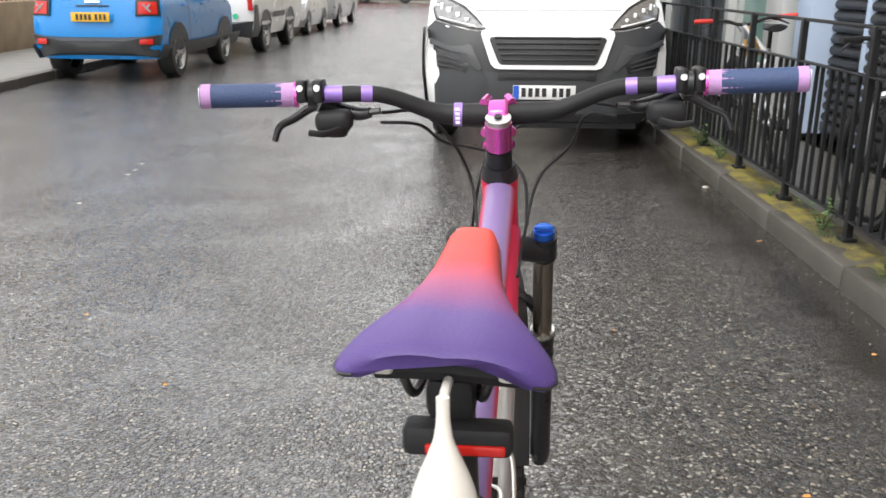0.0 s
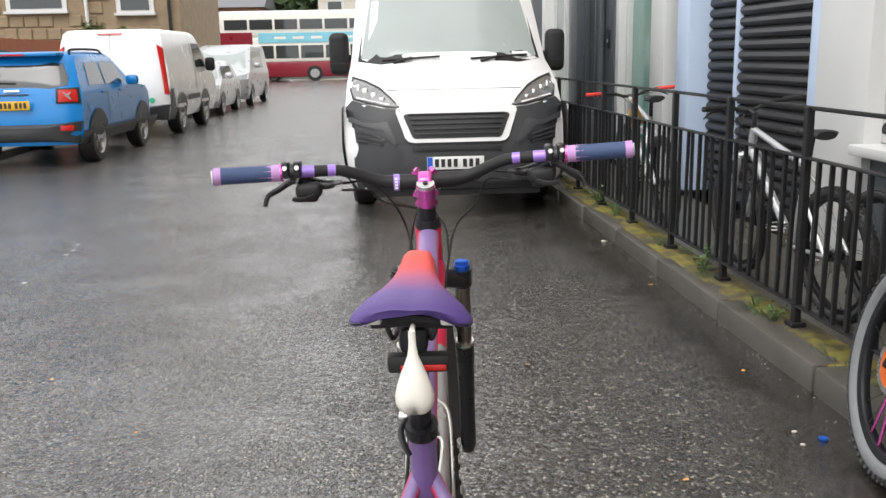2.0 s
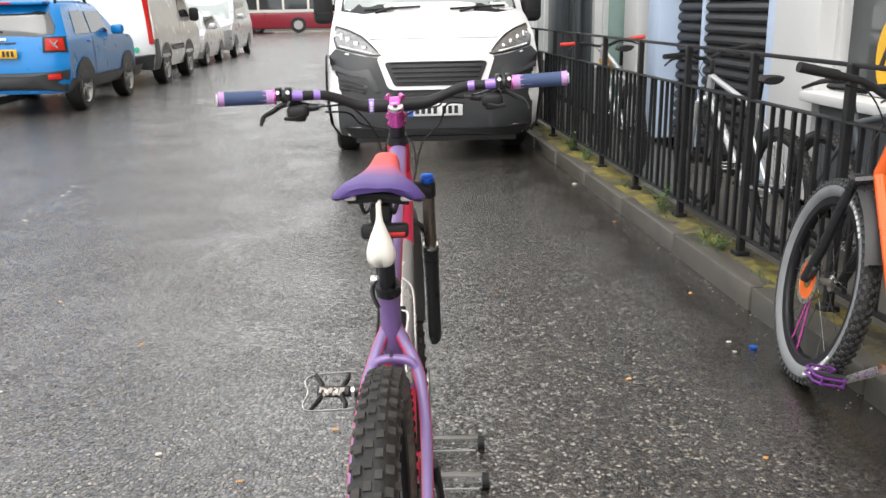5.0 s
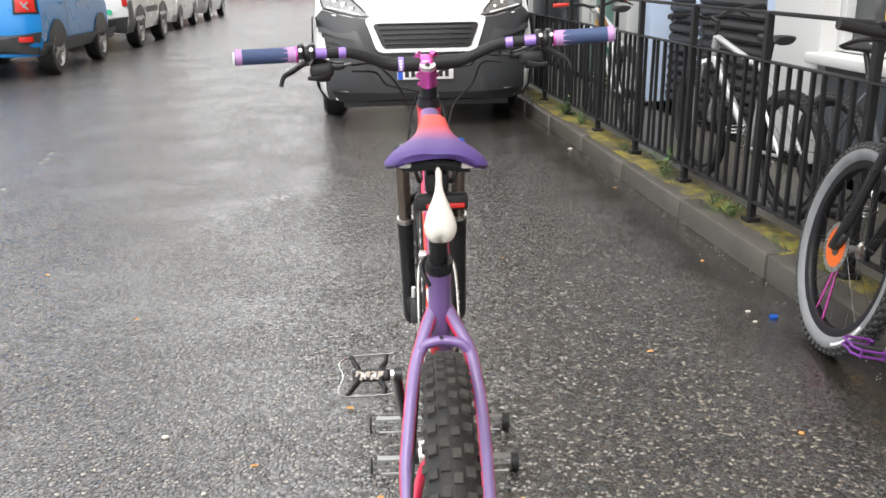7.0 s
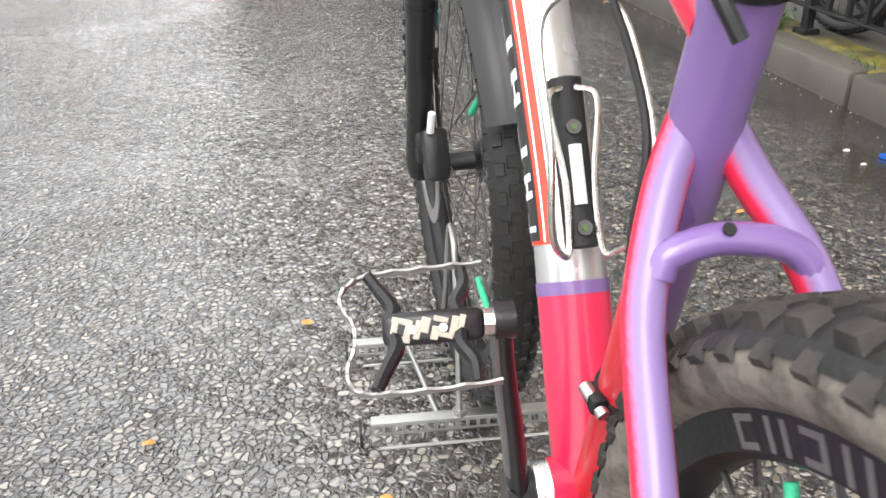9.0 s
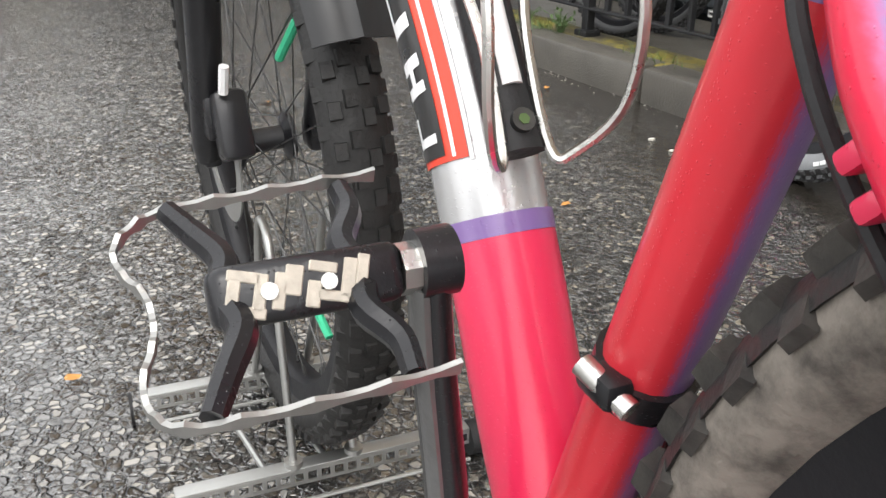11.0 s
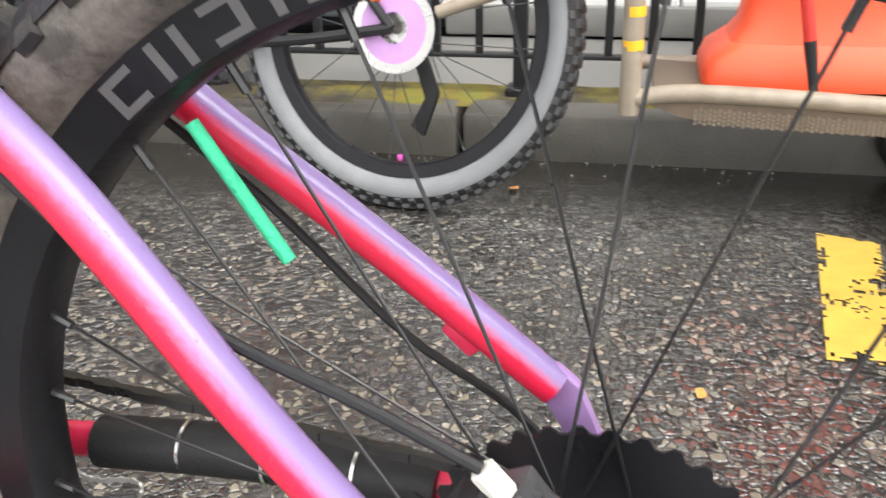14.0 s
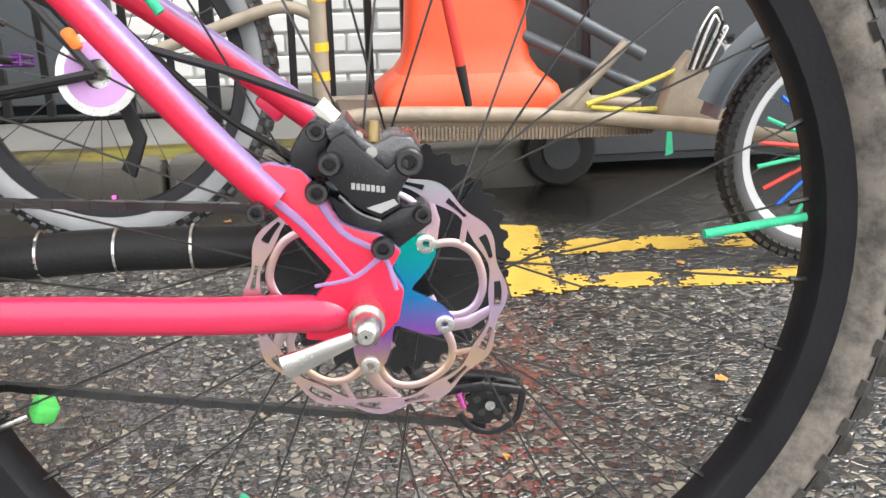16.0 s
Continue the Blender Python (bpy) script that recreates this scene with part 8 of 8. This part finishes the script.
lock = solid("lock_loop", tube(smoothed([(1.84, 5.7, 0.98), (1.86, 5.62, 0.9), (1.9, 5.66, 0.82), (1.86, 5.74, 0.8), (1.84, 5.76, 0.9)], 6), 0.011, 8), M["brown"], "tan looped cable lock hung on the rail", "lock")

# ---- cargo bike, cone and bin by the kerb ----
cargo = thing("cargo_bike", "beige cargo bike frame with a flat deck and bright spokes", "cargo bike")
CX = 1.33
part("deck_tube", tube(smoothed([(CX, 0.41, 0.25), (CX, 0.3, 0.262), (CX, 0.0, 0.25), (CX, -0.2, 0.236), (CX - 0.05, -0.32, 0.228), (CX - 0.2, -0.39, 0.238), (CX - 0.33, -0.51, 0.227)], 4), 0.017, 12), M["tan"], cargo, "beige deck tube")
part("deck_tube", tube(smoothed([(CX + 0.28, 0.41, 0.25), (CX + 0.28, 0.0, 0.25), (CX + 0.28, -0.4, 0.218)], 4), 0.015, 10), M["tan"], cargo)
part("deck", box((CX + 0.14, 0.02, 0.232), (0.27, 0.72, 0.012), m=pose(0, 0, 0, 3.4), bev=0.003), M["deckbrown"], cargo, "woven brown deck")
for k in range(9):
    part("deck_slat", box((CX + 0.14, 0.34 - k * 0.085, 0.243 - 0.0045 * k), (0.26, 0.03, 0.006), bev=0.002), M["tan"], cargo)
part("deck_edge", plate([(0.4, 0.245), (0.3, 0.25), (-0.34, 0.226), (-0.36, 0.212), (-0.3, 0.194), (-0.1, 0.192), (0.2, 0.202), (0.33, 0.218)], "x", CX - 0.004, CX + 0.004), M["deckbrown"], cargo, "brown woven side of the deck")
weave = bmesh.new()
for k in range(74):
    y = 0.3 - k * 0.0085
    top, low = 0.238 - 0.03 * (0.3 - y) / 0.64, 0.205 - 0.01 * (0.3 - y) / 0.64 - 0.004 * math.sin(math.pi * (0.3 - y) / 0.64)
    for j in range(4):
        z = low + (top - low) * (j + 0.3 + 0.4 * (k % 2)) / 4.2
        box((CX - 0.0055, y, z), (0.003, 0.0052, 0.0062), weave)
part("deck_weave", weave, M["weave"], cargo, "open weave of dirty brown strips", smooth=0)
part("upright", tube([(CX, 0.42, 0.22), (CX, 0.425, 0.95)], 0.019, 12), M["tan"], cargo)
for zz in (0.34, 0.4, 0.5):
    part("upright_stripe", tube([(CX, 0.42, zz), (CX, 0.4205, zz + 0.018)], 0.0195, 12), M["plate_y"], cargo)
part("rear_arch", tube(smoothed([(CX, 0.42, 0.47), (CX, 0.5, 0.49), (CX, 0.66, 0.44), (CX, 0.78, 0.4)], 5), 0.013, 10), M["tan"], cargo)
part("brace", tube([(CX, -0.12, 0.262), (CX, -0.25, 0.4)], 0.011, 10), M["tan"], cargo)
part("brace", plate([(-0.07, 0.26), (-0.19, 0.25), (-0.16, 0.31), (-0.12, 0.3)], "x", CX - 0.008, CX + 0.008, bev=0.003), M["tan"], cargo)
part("frame_tube", tube([(CX + 0.12, 0.05, 0.56), (CX + 0.1, -0.33, 0.36)], 0.015, 12), M["slate"], cargo, "dark grey tube")
part("frame_tube", tube([(CX + 0.14, -0.05, 0.41), (CX + 0.1, -0.36, 0.27)], 0.014, 12), M["slate"], cargo)
for p, q in (((CX - 0.01, -0.16, 0.268), (CX, -0.37, 0.335)), ((CX - 0.01, -0.17, 0.262), (CX, -0.33, 0.25))):
    part("rope", tube(smoothed([p, tuple((a + c) / 2 - (0.004 if i == 2 else 0) for i, (a, c) in enumerate(zip(p, q))), q], 4), 0.006, 8), M["yellowrope"], cargo, "yellow rope")
gus = part("head_gusset", plate([(-0.33, 0.24), (-0.36, 0.33), (-0.4, 0.38), (-0.43, 0.36), (-0.46, 0.27), (-0.5, 0.25), (-0.5, 0.215), (-0.36, 0.225)], "x", CX - 0.025, CX + 0.025, bev=0.006), M["tan"], cargo, "beige gusset with cables")
for k in range(7):
    part("cable", tube(smoothed([(CX - 0.03, -0.38 - 0.008 * k, 0.34), (CX - 0.05, -0.4 - 0.01 * k, 0.43 + 0.005 * (k % 3)), (CX - 0.04, -0.44, 0.47 - 0.01 * k), (CX - 0.03, -0.47, 0.38), (CX - 0.03, -0.46, 0.3)], 5), 0.003, 6), (M["steel"], M["blackmatt"], M["decal_w"], M["blackmatt"])[k % 4], gus)
for k, mt in enumerate(("redgrip", "blackmatt", "redgrip", "green", "decal_w", "blackmatt")):
    part("bead", tube([(CX - 0.04, -0.475 - 0.004 * (k % 2), 0.3 + 0.02 * k), (CX - 0.04, -0.475, 0.312 + 0.02 * k)], 0.011, 8), M[mt], gus)
part("ribbon", plate([(-0.35, 0.2), (-0.362, 0.2), (-0.368, 0.15), (-0.35, 0.145)], "x", CX - 0.02, CX - 0.017), M["green"], cargo, "green ribbon", smooth=0)
cw_c = (0.965, -0.53, 0.228)
cw = wheel("front_wheel", cargo, cw_c, 0.228, 0.045, 0.166, 0.184, "small wheel with a pale rim and coloured spokes", side=M["tyre_k"], tread=M["tread"], rim_mat=M["silver"], n=20, thin=0.0012)
for k in range(20):
    a = 2 * math.pi * k / 20 + 0.1
    part("spoke_cover", tube([polar(0.06, a, -0.018, cw_c), polar(0.15, a, -0.006, cw_c)], 0.0045, 6), (M["redgrip"], M["green"], M["blue"])[k % 3], cw)
part("mudguard", tube([polar(0.265, math.radians(d), 0, cw_c) for d in range(20, 75, 6)], 0.03, 8, sx=0.25), M["slate"], cargo)
part("mudguard", grid_patch(lambda u, v: polar(0.262, math.radians(15 + 75 * u), 0.035 * (v - 0.5) * 2, cw_c), 14, 4, 0.003), M["slate"], cargo, "dark grey mudguard")

cone = thing("traffic_cone", "orange-red traffic cone with a flared base standing on the deck", "traffic cone")


def cone_ring(bm, z, w, p):
    return [bm.verts.new((1.53 + 0.62 * w * math.copysign(abs(math.cos(a)) ** (2 / p), math.cos(a)), 0.075 + w * math.copysign(abs(math.sin(a)) ** (2 / p), math.sin(a)), z)) for a in [2 * math.pi * k / 32 for k in range(32)]]


for name, rows_ in (("base", ((0.252, 0.215, 8), (0.272, 0.215, 8), (0.3, 0.205, 8), (0.33, 0.17, 6))),
                    ("body", ((0.33, 0.168, 6), (0.36, 0.15, 4), (0.4, 0.143, 4), (0.6, 0.135, 3), (0.85, 0.09, 2.5), (1.0, 0.075, 2)))):
    cb2 = bmesh.new()
    rings = [cone_ring(cb2, *q) for q in rows_]
    for a, c in zip(rings, rings[1:]):
        for k in range(32):
            cb2.faces.new((a[k], a[(k + 1) % 32], c[(k + 1) % 32], c[k]))
    cb2.faces.new(rings[0][::-1])
    cb2.faces.new(rings[-1])
    part(name, cb2, M["orange"], cone)
pump = thing("stick", "red rod with a black tip leaning against the cone", "rod")
part("rod", tube([(1.31, 0.18, 0.62), (1.34, 0.12, 0.36)], 0.011, 10), M["redgrip"], pump)
part("tip", tube([(1.34, 0.12, 0.36), (1.345, 0.1, 0.268)], [0.012, 0.008], 10), M["blackmatt"], pump, "black rubber tip")

bin_ = thing("wheelie_bin", "dark grey plastic wheelie bin beside the kerb", "bin")
bb_ = bmesh.new()
r0 = [bb_.verts.new(p) for p in ((1.74, -0.3, 0.03), (2.3, -0.3, 0.03), (2.3, -1.1, 0.03), (1.74, -1.1, 0.03))]
r1 = [bb_.verts.new(p) for p in ((1.66, -0.2, 1.05), (2.38, -0.2, 1.05), (2.38, -1.2, 1.05), (1.66, -1.2, 1.05))]
bb_.faces.new(r0[::-1])
bb_.faces.new(r1)
for k in range(4):
    bb_.faces.new((r0[k], r0[(k + 1) % 4], r1[(k + 1) % 4], r1[k]))
bmesh.ops.bevel(bb_, geom=bb_.edges[:], offset=0.03, segments=3, affect="EDGES")
part("body", bb_, M["bin"], bin_)
part("lid", box((2.02, -0.7, 1.08), (0.78, 1.06, 0.06), bev=0.02), M["bin"], bin_)
bw = part("wheel", lathe([(-0.03, 0.03), (-0.03, 0.09), (-0.02, 0.1), (0.02, 0.1), (0.03, 0.09), (0.03, 0.03)], 28, c=(1.66, -0.2, 0.1)), M["tread"], bin_, "black rubber wheel")
part("hub", disc((-0.2, 0.1), 0.05, 1.622, 1.64), M["bin"], bw)
part("axle", tube([(1.63, -0.2, 0.1), (2.3, -0.2, 0.1)], 0.012, 8), M["spoke"], bin_)

# ---- weeds, fallen leaves and grit ----
def weed(x, y, n, h, label, seed):
    rnd = random.Random(seed)
    w = thing("weed", label, "plant")
    st_, lf = bmesh.new(), bmesh.new()
    for k in range(n):
        a = rnd.uniform(0, 6.28)
        d = Vector((math.cos(a), math.sin(a), 0)) * h * rnd.uniform(0.2, 0.8)
        top = Vector((x, y, 0.11)) + d + Vector((0, 0, h * rnd.uniform(0.3, 1.0)))
        tube(smoothed([(x + d.x * 0.05, y + d.y * 0.05, 0.1), (Vector((x, y, 0.11)) + top) / 2 + Vector((0, 0, h * 0.15)), top], 3), [0.0022, 0.001], 5, st_)
        for j in range(5):
            p = Vector((x, y, 0.11)).lerp(top, 0.4 + 0.15 * j)
            u = Vector((rnd.gauss(0, 1), rnd.gauss(0, 1), rnd.gauss(0.2, 0.5))).normalized() * h * 0.2
            v = u.cross(Vector((0, 0, 1))).normalized() * h * 0.06
            q = [lf.verts.new(c) for c in (p, p + u * 0.5 + v, p + u, p + u * 0.5 - v)]
            lf.faces.new(q)
    tagged(part("stems", st_, M["leaf"], w), kind="stuff")
    tagged(part("leaves", lf, M["leaf"], w, smooth=0), kind="stuff")


for k, (x, y, n, h) in enumerate(((1.77, 3.22, 16, 0.1), (1.78, 3.45, 10, 0.08), (1.79, 4.15, 14, 0.16), (1.8, 5.9, 12, 0.14), (1.8, 6.4, 14, 0.16), (1.79, 2.4, 8, 0.06), (1.8, 0.28, 14, 0.1), (1.78, 4.85, 8, 0.06))):
    weed(x, y, n, h, "small green weed growing from the mossy kerb", 50 + k)
grass = bmesh.new()
grnd = random.Random(9)
for cx_, cy_, n in ((1.76, 3.35, 160), (1.77, 4.05, 60), (1.77, 2.75, 60)):
    for _ in range(n):
        p = Vector((cx_ + grnd.gauss(0, 0.025), cy_ + grnd.gauss(0, 0.07), 0.105))
        u = Vector((grnd.gauss(0, 0.02), grnd.gauss(0, 0.02), grnd.uniform(0.02, 0.05)))
        s_ = Vector((grnd.gauss(0, 1), grnd.gauss(0, 1), 0)).normalized() * 0.0016
        vs = [grass.verts.new(c) for c in (p - s_, p + s_, p + u)]
        grass.faces.new(vs)
solid("grass_tuft", grass, M["leaf"], "tufts of fresh green grass on the kerb", "grass", kind="stuff", smooth=0)

lrnd = random.Random(12)
spots = [(0.927, 2.002), (-0.38, 1.46), (-0.05, 1.26), (-0.12, 1.75), (1.466, 0.651), (0.3, 1.2), (-0.9, 2.6), (0.75, 0.3), (0.5, -0.1), (1.15, 1.4), (-1.4, 3.2), (0.62, 3.1), (1.5, 2.9), (1.55, 4.3), (0.98, -0.25), (0.35, 0.25)]
for x, y in spots:
    b = bmesh.new()
    a0, s = lrnd.uniform(0, 6.28), lrnd.uniform(0.008, 0.014)
    pts = []
    for k in range(9):
        a = 2 * math.pi * k / 9
        r_ = s * (1 + 0.5 * math.cos(a)) * lrnd.uniform(0.8, 1.1)
        pts.append(b.verts.new((x + r_ * math.cos(a + a0), y + r_ * 0.7 * math.sin(a + a0), 0.003 + lrnd.uniform(0, 0.006))))
    c = b.verts.new((x, y, 0.007))
    for k in range(9):
        b.faces.new((pts[k], pts[(k + 1) % 9], c))
    solid("fallen_leaf", b, M["litter"], "small wet orange leaf on the road", "leaf", group="fallen leaves", smooth=0)
for x, y, s in ((-0.645, 1.659, 0.013), (1.7 - 0.1, 5.5, 0.02), (-0.5, 1.35, 0.008), (1.42, 2.3, 0.012), (1.4, 2.2, 0.01), (-0.9, 1.1, 0.009), (-1.3, 2.2, 0.01)):
    b = bmesh.new()
    bmesh.ops.create_icosphere(b, subdivisions=1, radius=s, matrix=Matrix.Translation((x, y, s * 0.3)) @ Matrix.Diagonal((1, 0.7, 0.45, 1)))
    solid("pebble", b, M["pale"], "pale chip of grit lying on road", "pebble", group="grit")
solid("bottle_cap", disc((1.489, 2.231), 0.016, 0.002, 0.009, None, 18, "z"), M["blue"], "small blue bottle cap in the gutter", "bottle cap")

# fine grit and crumbs washed along the foot of the kerb
grit = bmesh.new()
gr2 = random.Random(31)
for _ in range(420):
    yy = gr2.uniform(0.1, 9.0)
    xx = 1.655 - abs(gr2.gauss(0, 0.045))
    r_ = gr2.uniform(0.0015, 0.0045) * (1.6 if gr2.random() < 0.06 else 1)
    p = Vector((xx, yy, r_ * 0.5))
    q = [grit.verts.new(p + Vector(d) * r_) for d in ((1, 0, 0), (-0.5, 0.8, 0), (-0.5, -0.8, 0), (0, 0, 0.8))]
    for f in ((0, 1, 3), (1, 2, 3), (2, 0, 3)):
        grit.faces.new([q[i] for i in f])
solid("gutter_grit", grit, M["grit"], "pale grit and crumbs in the gutter", "grit", kind="stuff", smooth=0)
